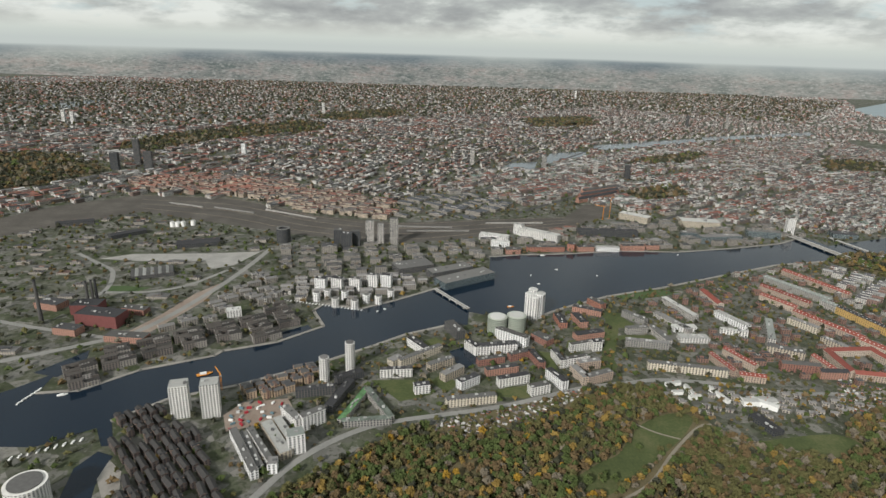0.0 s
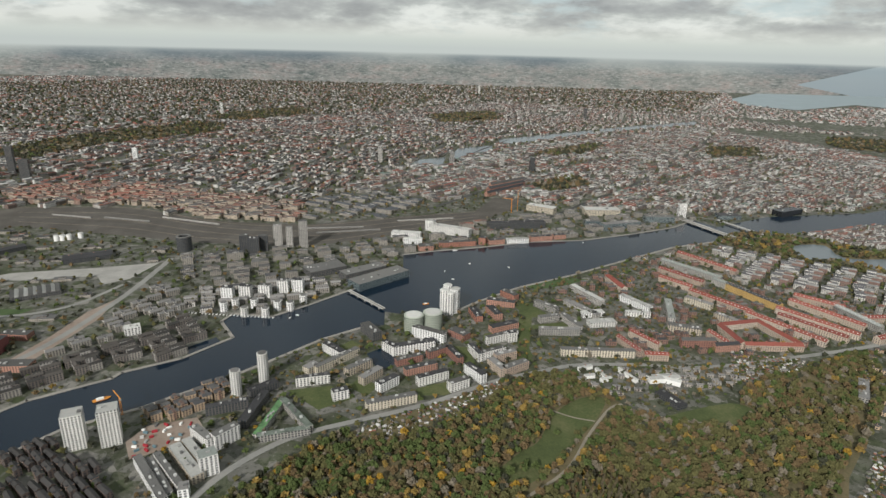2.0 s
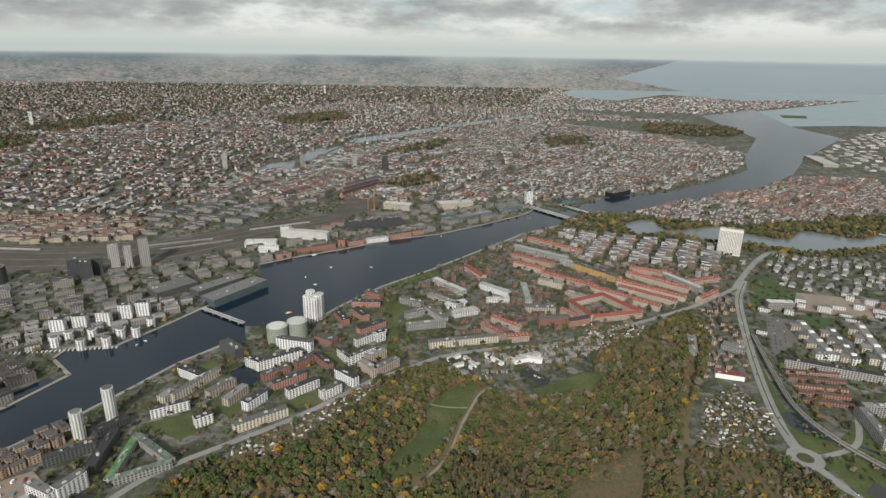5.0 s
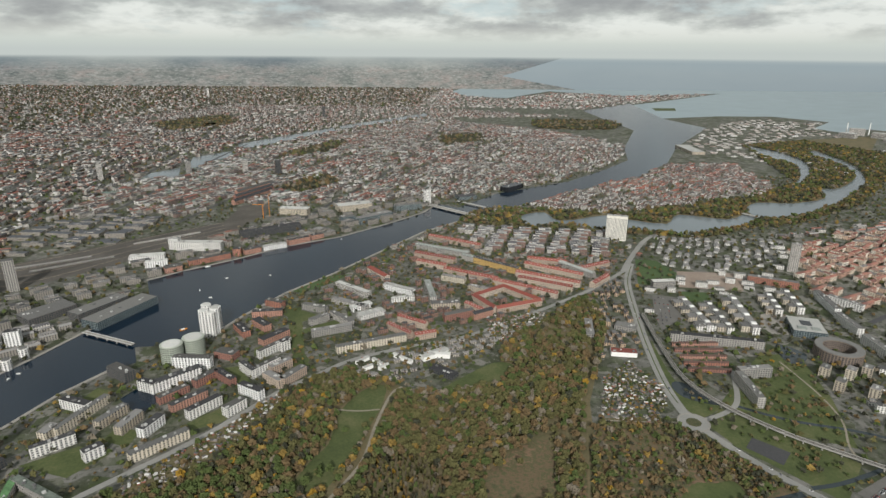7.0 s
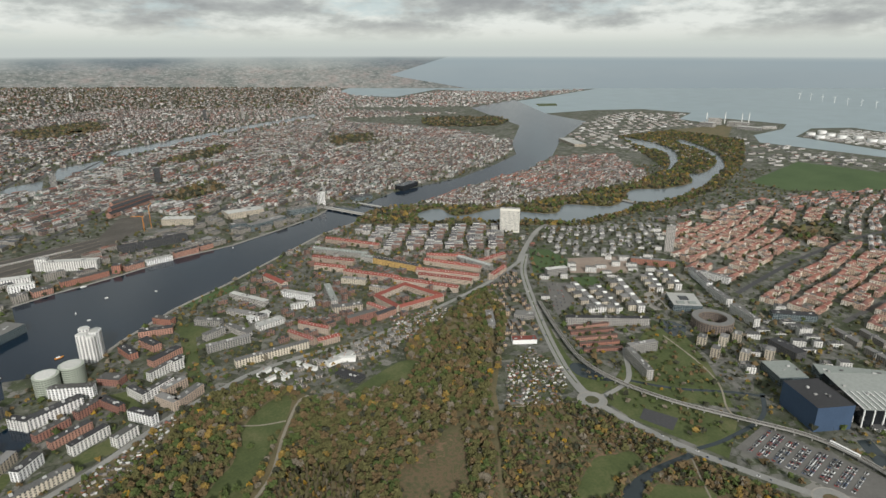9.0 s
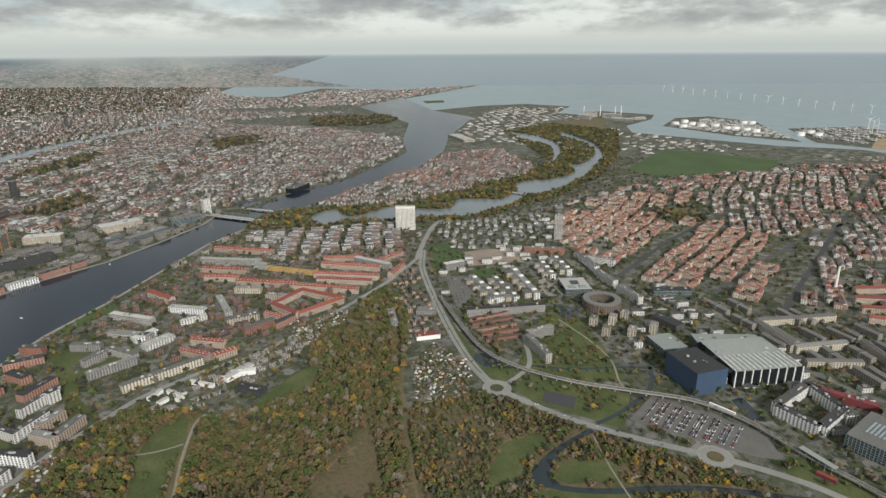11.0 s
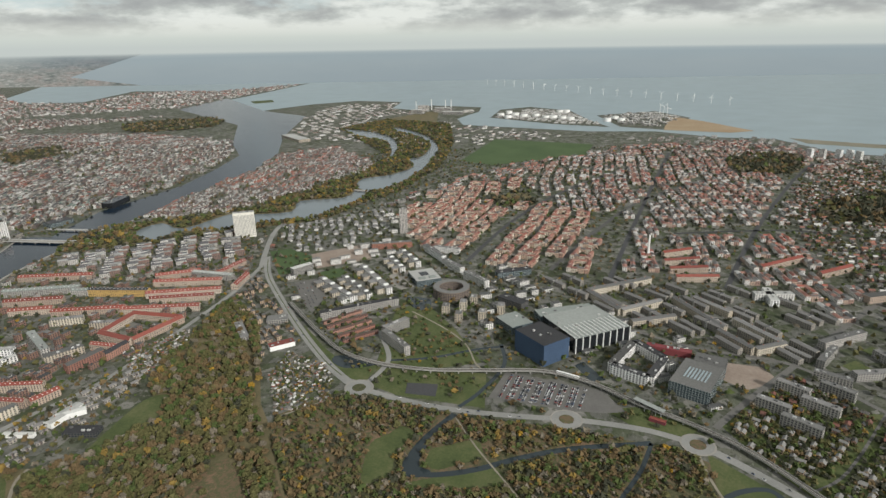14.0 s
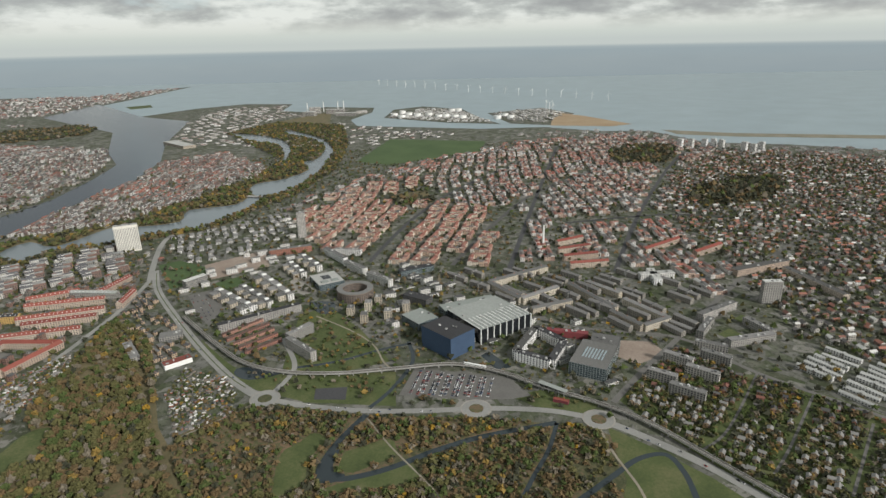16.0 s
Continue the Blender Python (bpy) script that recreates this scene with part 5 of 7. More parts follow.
# red-roofed rows
row([((443, 674), (481, 600), 8.4, 7), ((444, 757), (477, 697), 8.4, 7), ((509, 821), (550, 732), 8.4, 7), ((427, 724), (451, 682), 8.4, 7), ((573, 645), (609, 600), 8.4, 7),
     ((555, 630), (591, 549), 8.4, 7), ((521, 609), (565, 529), 8.4, 7), ((510, 591), (546, 524), 8.4, 7), ((475, 600), (514, 518), 8.4, 7), ((603, 571), (662, 568), 8.4, 7), ((577, 519), (618, 530), 8.4, 7)],
    F_TAN, RF_RED, "long red-tiled block with white dormers", kind="gable", rise=2.6, dormers=4.5, group="red-roofed rows")
row([((420, 571), (418, 524), 8.4, 7), ((418, 524), (480, 514), 8.4, 7), ((420, 571), (471, 576), 8.4, 7), ((471, 576), (480, 514), 8.4, 7)],
    F_TAN, RF_RED, "tan block with red tiled roof round a leafy court", kind="gable", rise=2.4, group="triangular court block")
row([((465, 789), (510, 708), 9, 8), ((600, 604), (606, 543), 8, 8), ((497, 707), (515, 662), 8, 8)], F_GREY, RF_GREEN, "old industrial block with a grey-green roof", kind="gable", rise=2.2, dormers=5)
row([((504, 685), (528, 611), 8, 9)], F_YELLOW, RF_DARK, "yellow block with a dark roof", kind="gable", rise=2, dormers=5)
# south-west corner
row([((-160, 407), (-128, 357), 6, 8), ((-147, 409), (-120, 370), 5, 8), ((-152, 407), (-126, 365), 5, 6), ((-121, 367), (-114, 368), 9, 9), ((-126, 436), (-109, 417), 7, 11), ((-108, 418), (-92, 432), 8, 13)],
    F_WHITE, RF_GREY, "new white apartment block with balconies", group="new white blocks")
row([((-112, 389), (-100, 394), 11, 17)], F_WHITE, RF_GREEN, "tall pale glazed apartment tower by the road", "tower_block")
row([((-137, 419), (-111, 380), 9, 7), ((-130, 425), (-104, 387), 7, 7)], F_BEIGE, RF_PALE, "pale low block with a flat roof")
row([((-124, 466), (-90, 475), 7, 8), ((-90, 442), (-77, 487), 8, 8), ((-92, 490), (-69, 505), 8, 7)], F_DARK, RF_DARK, "dark timber-clad block with a brown roof")
row([((15, 613), (28, 586), 11, 10)], F_DARK, RF_DARK, "black clad block on the quay")
# building site with green sheeting on one wing
row([((-76, 424), (-35, 430), 6, 6), ((-61, 475), (-35, 430), 6, 6.3)], F_GREY, varied("stained_green_roof", [(0.12, 0.14, 0.12)], by="object", big=0.08, amount=0.45), "half-built grey block with stained roof", "building_site")
row([((-77, 425), (-61, 475), 6, 5.7)], F_GREY, varied("green_sheeting", [(0.10, 0.20, 0.09)], by="object", big=0.08, amount=0.45), "half-built block with green roof sheeting", "building_site")
# campus
def comb_block(p, q, w, h, wings, reach, label, side=1):
    """A long block with short wings set square to it on one side."""
    t = bar(p, q, w, h, F_WHITE, RF_GREY, label, "university_block", group="university blocks", units=False)
    L = math.hypot(q[0] - p[0], q[1] - p[1])
    for k in range(wings):
        x = ((k + 0.5) / wings - 0.5) * L
        S = Shape()
        walls(S, x, side * (w / 2 + reach / 2), L / wings * 0.48, reach, 0, 0.0, h - 2.0)
        part("wing", S, F_BEIGE, t)
        S = Shape()
        flat_house(S, x, side * (w / 2 + reach / 2 + 0.2), L / wings * 0.5, reach, 0, 0.4, 0, 0, z0=h - 2.0)
        part("wing_roof", S, RF_GREY, t)
        S = Shape()
        flat_house(S, x, 0, L / wings * 0.2, w * 0.7, 0, 1.3, 0, 0, z0=h - 0.25)
        part("stair_head", S, WHITE, t)


comb_block((637, 425), (592, 353), 8, 8, 4, 10, "pale university block with grey stepped wings", -1)
comb_block((652, 399), (606, 337), 7, 8, 4, 9, "pale university block with grey stepped wings", -1)
comb_block((693, 393), (628, 320), 8, 9, 4, 10, "pale university block with yellow wing ends", -1)
comb_block((741, 373), (699, 333), 8, 9, 3, 9, "pale university block with yellow wing ends", -1)
comb_block((772, 368), (728, 322), 8, 9, 3, 8, "pale university block with yellow wing ends", -1)
row([((582, 366), (604, 354), 8, 6)], F_WHITE, RF_GREY, "pale university block with a grey roof", "university_block", group="university blocks")
hallu = bar((671, 283), (702, 309), 34, 8, F_GLASS, RF_PALE, "square white hall with an open roof court", "university_hall", units=False)
S = Shape()
flat_house(S, 4, 0, 13, 11, 0, 0.3, 0, 0, z0=7.75)
part("roof_court", S, BLACKGLASS, hallu)
for k in range(2):
    S = Shape()
    flat_house(S, -11, (k - 0.5) * 14, 7, 9, 0, 1.0, 0, 0, z0=7.75)
    part("roof_box", S, RF_GREEN, hallu)
row([((801, 341), (760, 296), 7, 10), ((748, 291), (720, 254), 8, 11), ((710, 246), (685, 209), 8, 11), ((801, 326), (799, 285), 8, 9)], F_WHITE, RF_GREY, "long white office slab", "office_block", group="white office slabs")
row([((537, 366), (604, 298), 8, 9)], F_GREY, RF_DARK, "long grey apartment row with deep balconies")
row([((523, 278), (553, 263), 7, 11), ((518, 275), (491, 236), 7, 11)], F_GREY, RF_GREY, "angled grey apartment slab on the lawn")
row([((644, 475), (672, 461), 9, 11)], F_GREY, RF_PALE, "grey office block by the road", "office_block")
row([((780, 422), (811, 368), 10, 9)], F_BRICK, RF_GREY, "dark red brick block", "university_block")
for p in ((599, 231), (584, 210), (616, 215), (597, 186), (634, 208), (620, 170)):
    bar((p[0] - 5.5, p[1] + 2), (p[0] + 5.5, p[1] + 4), 8, 11, F_BEIGE, RF_GREY, "small beige student slab on the lawn", "student_block", group="student blocks")
row([((526, 355), (569, 329), 2.6, 3.6), ((517, 345), (560, 317), 2.6, 3.6), ((509, 333), (549, 306), 2.6, 3.6), ((501, 322), (538, 297), 2.6, 3.6), ((494, 312), (527, 287), 2.6, 3.6)],
    F_BRICK, varied("brown_tiles", [(0.085, 0.052, 0.044), (0.07, 0.045, 0.038)], by="object", amount=0.15), "low brown-roofed terrace row", "terrace_row", kind="gable", rise=1.3, group="terrace rows")
row([((456, 378), (476, 361), 10, 5)], WHITE, RF_RED, "white depot hall with a red roof", "depot_hall")
row([((493, 446), (465, 415), 9, 5), ((511, 420), (523, 400), 14, 5)], F_GREY, RF_GREY, "grey industrial shed by the road", "industrial_shed")
row([((282, 452), (291, 425), 11, 4)], F_DARK, RF_DARK, "black clad sports hall with a white roof ridge", "sports_hall")
row([((222, 500), (237, 504), 4, 3.5), ((240, 498), (243, 481), 4, 3.5), ((223, 486), (233, 487), 4, 3.5), ((236, 478), (247, 480), 4, 3.5), ((262, 496), (270, 472), 4, 3.5),
     ((282, 473), (313, 473), 9, 5), ((292, 476), (310, 462), 6, 5)], WHITE, RF_PALE, "low white nursery pavilion", "pavilion", kind="gable", rise=0.9)
# southern slabs
row([((508, -83), (497, -107), 7, 11), ((543, -103), (530, -127), 7, 11), ((486, -99), (472, -126), 7, 11), ((520, -119), (506, -145), 7, 11), ((552, -139), (538, -163), 7, 11)],
    F_GREY, RF_GREY, "grey-white concrete residential slab", group="white southern slabs")
row([((638, -156), (679, -202), 8, 9), ((595, -147), (632, -166), 7, 9), ((639, -203), (608, -222), 8, 8), ((582, -172), (604, -221), 8, 8), ((575, -138), (565, -167), 7, 9)], F_GREY, RF_GREY, "stepped grey apartment block round a court")
row([((753, -106), (767, -150), 10, 9), ((775, -122), (736, -127), 10, 9)], F_WHITE, RF_PALE, "white hospital-like block with a flat roof", "white_block")
row([((876, -0), (906, -39), 7, 8), ((842, -2), (868, -49), 7, 8), ((813, -10), (834, -58), 7, 8), ((784, -18), (802, -70), 7, 8), ((857, -125), (917, -183), 8, 8), ((853, -194), (897, -239), 8, 8)],
    F_TAN, RF_RED, "tan apartment row with red roof", kind="gable", rise=2.2, group="tan apartment rows")
row([((705, 83), (769, 14), 8, 8), ((703, 84), (657, 41), 8, 8), ((657, 41), (699, -1), 8, 8), ((712, -16), (643, -67), 7, 8), ((721, -39), (688, -76), 7, 8), ((637, -61), (603, -91), 7, 8),
     ((672, -79), (628, -119), 7, 8), ((604, -92), (628, -122), 7, 8), ((632, 28), (662, -17), 8, 7)], F_BEIGE, RF_GREY, "grey-roofed apartment row in a green court", kind="gable", rise=1.4, group="grey court rows")
row([((784, -229), (832, -307), 12, 9), ((809, -299), (720, -337), 10, 7)], F_TAN, RF_DARK, "brown factory block with dark sawtooth roofs", "factory_block")

# ---------------------------------------------------------------- far shore
row([((71, 957), (117, 942), 14, 10), ((87, 921), (116, 914), 10, 9)], F_WHITE, RF_PALE, "white office block by the tracks", "office_block")
row([((140, 983), (201, 943), 13, 14), ((133, 993), (146, 984), 10, 18)], F_WHITE, RF_PALE, "tall white office block on the quay", "office_block")
row([((242, 993), (346, 993), 16, 11)], F_DARK, RF_DARK, "long dark glass office block with a white end", "office_block")
row([((106, 882), (129, 884), 12, 8), ((141, 896), (201, 901), 9, 8), ((209, 908), (219, 903), 12, 12), ((223, 903), (249, 906), 9, 8), ((296, 912), (334, 916), 9, 9), ((338, 922), (360, 924), 9, 8)],
    F_BRICK, RF_DARK, "red brick office block on the quay", "office_block", group="brick quay offices")
row([((254, 906), (290, 906), 9, 8)], F_WHITE, RF_PALE, "pale office block on the quay", "office_block")
row([((452, 1073), (520, 1064), 26, 12), ((353, 1115), (396, 1079), 20, 12)], F_BEIGE, RF_PALE, "broad tan hall with a banded front", "office_block")
row([((445, 966), (519, 979), 16, 12), ((549, 1015), (603, 1007), 16, 11), ((425, 1000), (453, 996), 14, 9)], F_GLASS, RF_GREY, "dark glazed office block on the quay", "office_block")
row([((630, 1038), (644, 1036), 11, 27.7)], F_WHITE, RF_PALE, "slender white office tower", "tower_block")
row([((4, 734), (73, 781), 26, 10)], F_GLASS, RF_GREY, "wedge-shaped glass office by the water", "glass_wedge")
row([((-59, 789), (-11, 812), 30, 9), ((-10, 768), (45, 800), 20, 10)], F_DARK, RF_GREY, "dark shopping centre with a flat roof", "shopping_centre")
row([((-164, 900), (-151, 901), 12, 26.2), ((-137, 902), (-123, 903), 12, 24.4), ((-150, 890), (-134, 891), 14, 24.2)], F_DARK, RF_DARK, "dark office tower by the tracks", "tower_block", group="dark towers")
row([((-77, 913), (-64, 914), 10, 43.4), ((-116, 916), (-103, 917), 9, 36.0), ((-97, 917), (-87, 918), 9, 32.3)], F_GREY, RF_GREY, "grey residential tower by the tracks", "tower_block", group="grey towers")
round_tower((-247, 912), 11, 22, F_DARK, RF_GREY, "round dark brick gasometer by the tracks", "gasometer", r0=7)
row([((-796, 1435), (-778, 1437), 14, 41.2), ((-777, 1513), (-763, 1515), 12, 63.1), ((-713, 1432), (-695, 1435), 14, 46.7)], F_DARK, RF_DARK, "dark high-rise in an old brewery quarter", "tower_block", group="brewery towers")
for p, h, lab in (((-1375, 2213), 52.6, "white residential high-rise"), ((-1348, 2220), 44.7, "white residential high-rise"), ((-546, 1661), 36.2, "slim white tower"), ((-538, 2785), 53.0, "slim white water tower"), ((-1140, 6892), 72.1, "distant white high-rise"),
                  ((914, 4194), 59.9, "slim pale church tower"), ((722, 3941), 49.4, "slim dark tower"), ((88, 1631), 40.4, "grey hotel slab"), ((1101, 2709), 49.8, "dark hospital slab"), ((1270, 2688), 44.5, "grey hospital slab"), ((473, 1488), 37.5, "dark glass hotel block"),
                  ((404, 1535), 35.6, "grey office slab"), ((280, 1594), 33.7, "grey office slab")):
    bar((p[0] - 6, p[1]), (p[0] + 6, p[1]), 10, h, F_WHITE if "white" in lab or "pale" in lab else (F_DARK if "dark" in lab else F_GREY), RF_GREY, lab + " above the city roofs", "tower_block")
row([((-243, 1152), (-147, 1102), 2.6, 2.6), ((-329, 1099), (-222, 1046), 2.6, 2.6), ((-75, 1010), (25, 1012), 2.6, 2.6), ((-54, 984), (54, 995), 2.6, 2.6), ((-428, 1105), (-343, 1073), 2.6, 2.6), ((87, 1047), (192, 1058), 2.6, 2.6), ((-524, 1130), (-449, 1103), 2.6, 2.6)],
    F_GREY, RF_GREY, "long grey train standing in the rail yard", "train", category="train", units=False)
# white towers on the bay
for p, yt in (((-148, 681), 0), ((-122, 664), 0), ((-98, 660), 0), ((-86, 678), 0), ((-71, 675), 0), ((-57, 694), 0), ((-114, 687), 0), ((-136, 689), 0)):
    round_tower(p, 4.6, 11, F_WHITE, RF_GREY, "white rounded apartment tower on the bay", "bay_tower", category="building")
for p in ((-128, 719), (-105, 720), (-149, 717), (-84, 734), (-66, 735)):
    bar((p[0] - 7, p[1]), (p[0] + 7, p[1] - 3), 9, 17, F_WHITE if p[0] < -40 else F_DARK, RF_DARK, "tall narrow apartment block behind the bay", "tower_block", group="tall bay blocks")
bar((-241, 628), (-226, 634), 10, 9, F_WHITE, RF_PALE, "white-roofed hall on the docks", "hall")
# power station
row([((-395, 607), (-346, 600), 22, 14), ((-417, 631), (-386, 633), 20, 12)], varied("red_works_brick", [(0.15, 0.055, 0.052)], by="object", amount=0.15), RF_DARK, "dark red brick power station hall", "power_station")
row([((-345, 566), (-302, 563), 14, 7), ((-406, 580), (-379, 575), 14, 8), ((-465, 645), (-435, 638), 18, 8), ((-362, 635), (-333, 629), 12, 7)], F_BRICK, RF_DARK, "brick works building by the power station", "works_building")
chimney((-435, 599), 51.0, 2.4, "tall dark power station chimney", RF_DARK)
for p in ((-412, 650), (-408, 654), (-405, 657)):
    chimney(p, 30.4, 2.0, "tall dark power station chimney", RF_DARK)
saw = bar((-408, 743), (-360, 765), 30, 5, F_DARK, RF_DARK, "long workshop hall with a sawtooth roof", "workshop_hall", units=False)
for k in range(11):
    S = Shape()
    x0, x1 = k * 4.7 - 25.8, k * 4.7 - 21.6
    P = [(x0, -14, 4.9), (x1, -14, 4.9), (x1, 14, 4.9), (x0, 14, 4.9), (x0, -14, 7.0), (x0, 14, 7.0)]
    S.quads([[P[4], P[1], P[2], P[5]], [P[0], P[4], P[5], P[3]]])
    S.tris([[P[0], P[1], P[4]], [P[2], P[3], P[5]]])
    part("sawtooth", S, RF_PALE if k % 2 else RF_GREY, saw)
row([((-520, 902), (-482, 940), 16, 6), ((-401, 872), (-344, 896), 26, 6), ((-640, 960), (-590, 985), 18, 6)], F_DARK, RF_DARK, "long dark railway workshop", "workshop_hall", kind="gable", rise=2.2)
for p in ((-452, 975), (-444, 977), (-436, 980), (-422, 988)):
    round_tower(p, 4, 8, WHITE, RF_PALE, "white storage tank in the rail yard", "storage_tank", category="tank")
# central station roofs, market halls
row([((292, 1225), (394, 1301), 10, 8), ((306, 1268), (407, 1337), 10, 8), ((320, 1309), (420, 1374), 10, 8)], F_BRICK, RF_DARK, "arched station hall with a dark roof", "station_hall", kind="gable", rise=4, group="station halls")
row([((1680, 1119), (1765, 1245), 40, 9)], F_BEIGE, RF_PALE, "broad pale hall by the outer harbour", "harbour_hall")
bar((839, 1033), (898, 1050), 22, 11, BLACKGLASS, BLACKGLASS, "black polished library block on the quay", "library")
bar((707, 1028), (748, 1020), 24, 8, F_GLASS, RF_DARK, "stacked glass block beside the bridge", "office_block")
# far port
PP = [((2624, 1111), (2643, 1062), 26, 26), ((2527, 1098), (2525, 1042), 30, 18), ((2608, 1021), (2615, 942), 30, 20), ((2537, 953), (2549, 866), 26, 12), ((2612, 888), (2653, 849), 20, 10)]
row(PP, F_GREY, RF_PALE, "pale power plant block at the sound", "power_plant", group="power plant blocks")
for p, yt in (((2694, 1069), 0), ((2728, 983), 0), ((2695, 999), 0), ((2621, 1118), 0)):
    chimney(p, 48, 2.2, "tall pale power plant chimney at the sound", WHITE)
tanks = [((2513, 682)), ((2606, 670)), ((2537, 624)), ((2512, 581)), ((2449, 634)), ((2531, 535)), ((2472, 482)), ((2484, 454)), ((2463, 412)), ((2441, 376)), ((2691, 463)), ((2703, 435)), ((2510, 212)), ((2446, 235)), ((2451, 183))]
for p in tanks:
    round_tower(p, 15, 13, WHITE, RF_PALE, "white cylindrical oil tank on the port island", "oil_tank", category="tank")


def turbine(p, h, r, turn, spin):
    t = thing("wind_turbine", p[0], p[1], "white three-bladed wind turbine standing in the sound", "wind turbine", "wind farm", rot=turn)
    S = Shape()
    n = 8
    for i in range(n):
        a, b = 2 * math.pi * i / n, 2 * math.pi * (i + 1) / n
        S.quads([[(1.1 * math.cos(a), 1.1 * math.sin(a), 0), (1.1 * math.cos(b), 1.1 * math.sin(b), 0), (0.6 * math.cos(b), 0.6 * math.sin(b), h), (0.6 * math.cos(a), 0.6 * math.sin(a), h)]])
    part("tower", S, WHITE, t)
    S = Shape()
    flat_house(S, 1.0, 0, 5, 1.8, 0, 1.8, 0, 0, z0=h - 0.4)
    part("nacelle", S, WHITE, t)
    for k in range(3):
        a = spin + k * 2 * math.pi / 3
        d, e = Vector((0, math.cos(a), math.sin(a))), Vector((0, -math.sin(a), math.cos(a)))
        c = Vector((-2.0, 0, h + 0.4))
        S = Shape()
        for x0 in (-0.15, 0.15):
            S.quads([[c + e * -0.5 + Vector((x0, 0, 0)), c + e * 0.5 + Vector((x0, 0, 0)), c + d * r + e * 0.2 + Vector((x0, 0, 0)), c + d * r - e * 0.2 + Vector((x0, 0, 0))]])
        part("blade", S, WHITE, t)


TA, TB = Vector((3199, -256)), Vector((4463, 1310))
for k in range(20):
    f = k / 19
    p = TA.lerp(TB, f) + Vector((-60, -25)) * math.sin(f * math.pi)
    turbine(p, 32, 16, 0.5, RNG.uniform(0, 2.1))
for p in ((2694, 47), (2623, 32), (2556, 17)):
    turbine(p, 44, 18, 0.5, RNG.uniform(0, 2.1))

# ---------------------------------------------------------------- districts


def zone(*a, **k):
    r = fabric(*a, **k)
    TAKEN.append(("in", a[1], 0))
    return r


zone("townhouses", [(-262, 418), (-230, 451), (-194, 415), (-146, 343), (-137, 313), (-209, 316)], (-204, 410), (-150, 344), 15, 5.0, 2.4, 3.6, [facade("dark_townhouse_walls", [(0.16, 0.115, 0.095), (0.11, 0.085, 0.075), (0.22, 0.16, 0.13)]), varied("black_roofs", [(0.03, 0.03, 0.032), (0.045, 0.043, 0.042), (0.07, 0.062, 0.058)], amount=0.2)], "rows", label="dark-roofed brick townhouses in tight rows", things="townhouse_row")
zone("townhouses", [(-179, 466), (-174, 493), (-123, 521), (-111, 500), (-128, 475), (-163, 455)], (-173, 471), (-122, 508), 9, 6, 1.5, 4, [W_BRICK, R_MIX], "rows", label="brown brick townhouses on the quay", things="townhouse_row")
zone("dock_blocks", [(-346, 467), (-339, 513), (-308, 550), (-242, 592), (-186, 665), (-145, 647), (-131, 612), (-170, 576), (-218, 551), (-224, 542), (-284, 505), (-320, 470)], (-319, 478), (-176, 576), 30, 18, 4, 4.2, [facade("dock_walls", [(0.17, 0.15, 0.135), (0.28, 0.26, 0.235), (0.11, 0.095, 0.085), (0.38, 0.365, 0.345)]), varied("brown_felt", [(0.05, 0.047, 0.043), (0.075, 0.068, 0.062), (0.04, 0.038, 0.036)], amount=0.2)], "ring", label="brown and grey courtyard blocks on dock islands", things="dock_block")
zone("bay_blocks", [(-196, 690), (-190, 738), (-165, 761), (-41, 770), (-10, 751), (-58, 694), (-94, 665), (-147, 676)], (-181, 700), (-52, 709), 16, 12, 4, 3.4, [W_GREY, R_GREY], "ring", label="pale courtyard blocks along a curved bay", things="bay_block")
zone("dock_blocks", [(-265, 694), (-237, 800), (-205, 737), (-194, 681), (-250, 613), (-305, 569), (-299, 610)], (-278, 732), (-231, 778), 18, 8, 5, 3.6, [W_GREY, R_GREY], "rows", keep=0.7, label="pale dock blocks with grey roofs", things="dock_block")
zone("works_sheds", [(-753, 888), (-671, 1012), (-520, 1027), (-269, 917), (-257, 875), (-279, 736), (-324, 609), (-369, 565), (-464, 512)], (-651, 841), (-408, 862), 26, 12, 8, 1.8, [W_OLD, R_MIX], "flat", keep=0.3, label="low grey works sheds and yards", things="works_shed", limit=70)
zone("market_halls", [(-75, 1073), (-69, 1256), (90, 1275), (186, 1164), (111, 1080)], (8, 1150), (135, 1051), 44, 20, 6, 3.0, [W_GREY, varied("market_roofs", [(0.10, 0.105, 0.115), (0.14, 0.145, 0.15), (0.08, 0.085, 0.095), (0.32, 0.32, 0.31)], amount=0.15)], "flat", label="low grey and white market halls", things="market_hall", limit=30)
zone("quay_offices", [(-257, 875), (-68, 908), (62, 956), (226, 1018), (459, 1100), (671, 1090), (672, 1018), (589, 978), (391, 919), (84, 876), (72, 824), (-10, 741), (-191, 742)], (-66, 891), (212, 945), 26, 13, 6, 4, [W_GREY, R_MIX], "flat", keep=0.8, label="grey offices and yards along the far quay", things="office_building", limit=110)
zone("red_quarter", [(-700, 1329), (-594, 1381), (-392, 1370), (-87, 1170), (-84, 1045), (-230, 1085), (-415, 1199), (-620, 1215)], (-575, 1247), (-92, 1091), 30, 15, 4, 4.6, [facade("vester_walls", [(0.36, 0.30, 0.235), (0.44, 0.37, 0.29), (0.27, 0.18, 0.14)]), varied("vester_roofs", [(0.20, 0.085, 0.065), (0.15, 0.075, 0.06), (0.11, 0.08, 0.07), (0.08, 0.078, 0.076), (0.10, 0.098, 0.095)], amount=0.16, district=1.6)], "ring", label="long red-roofed apartment blocks beside the tracks", things="courtyard_block", limit=60, margin=-3.0)
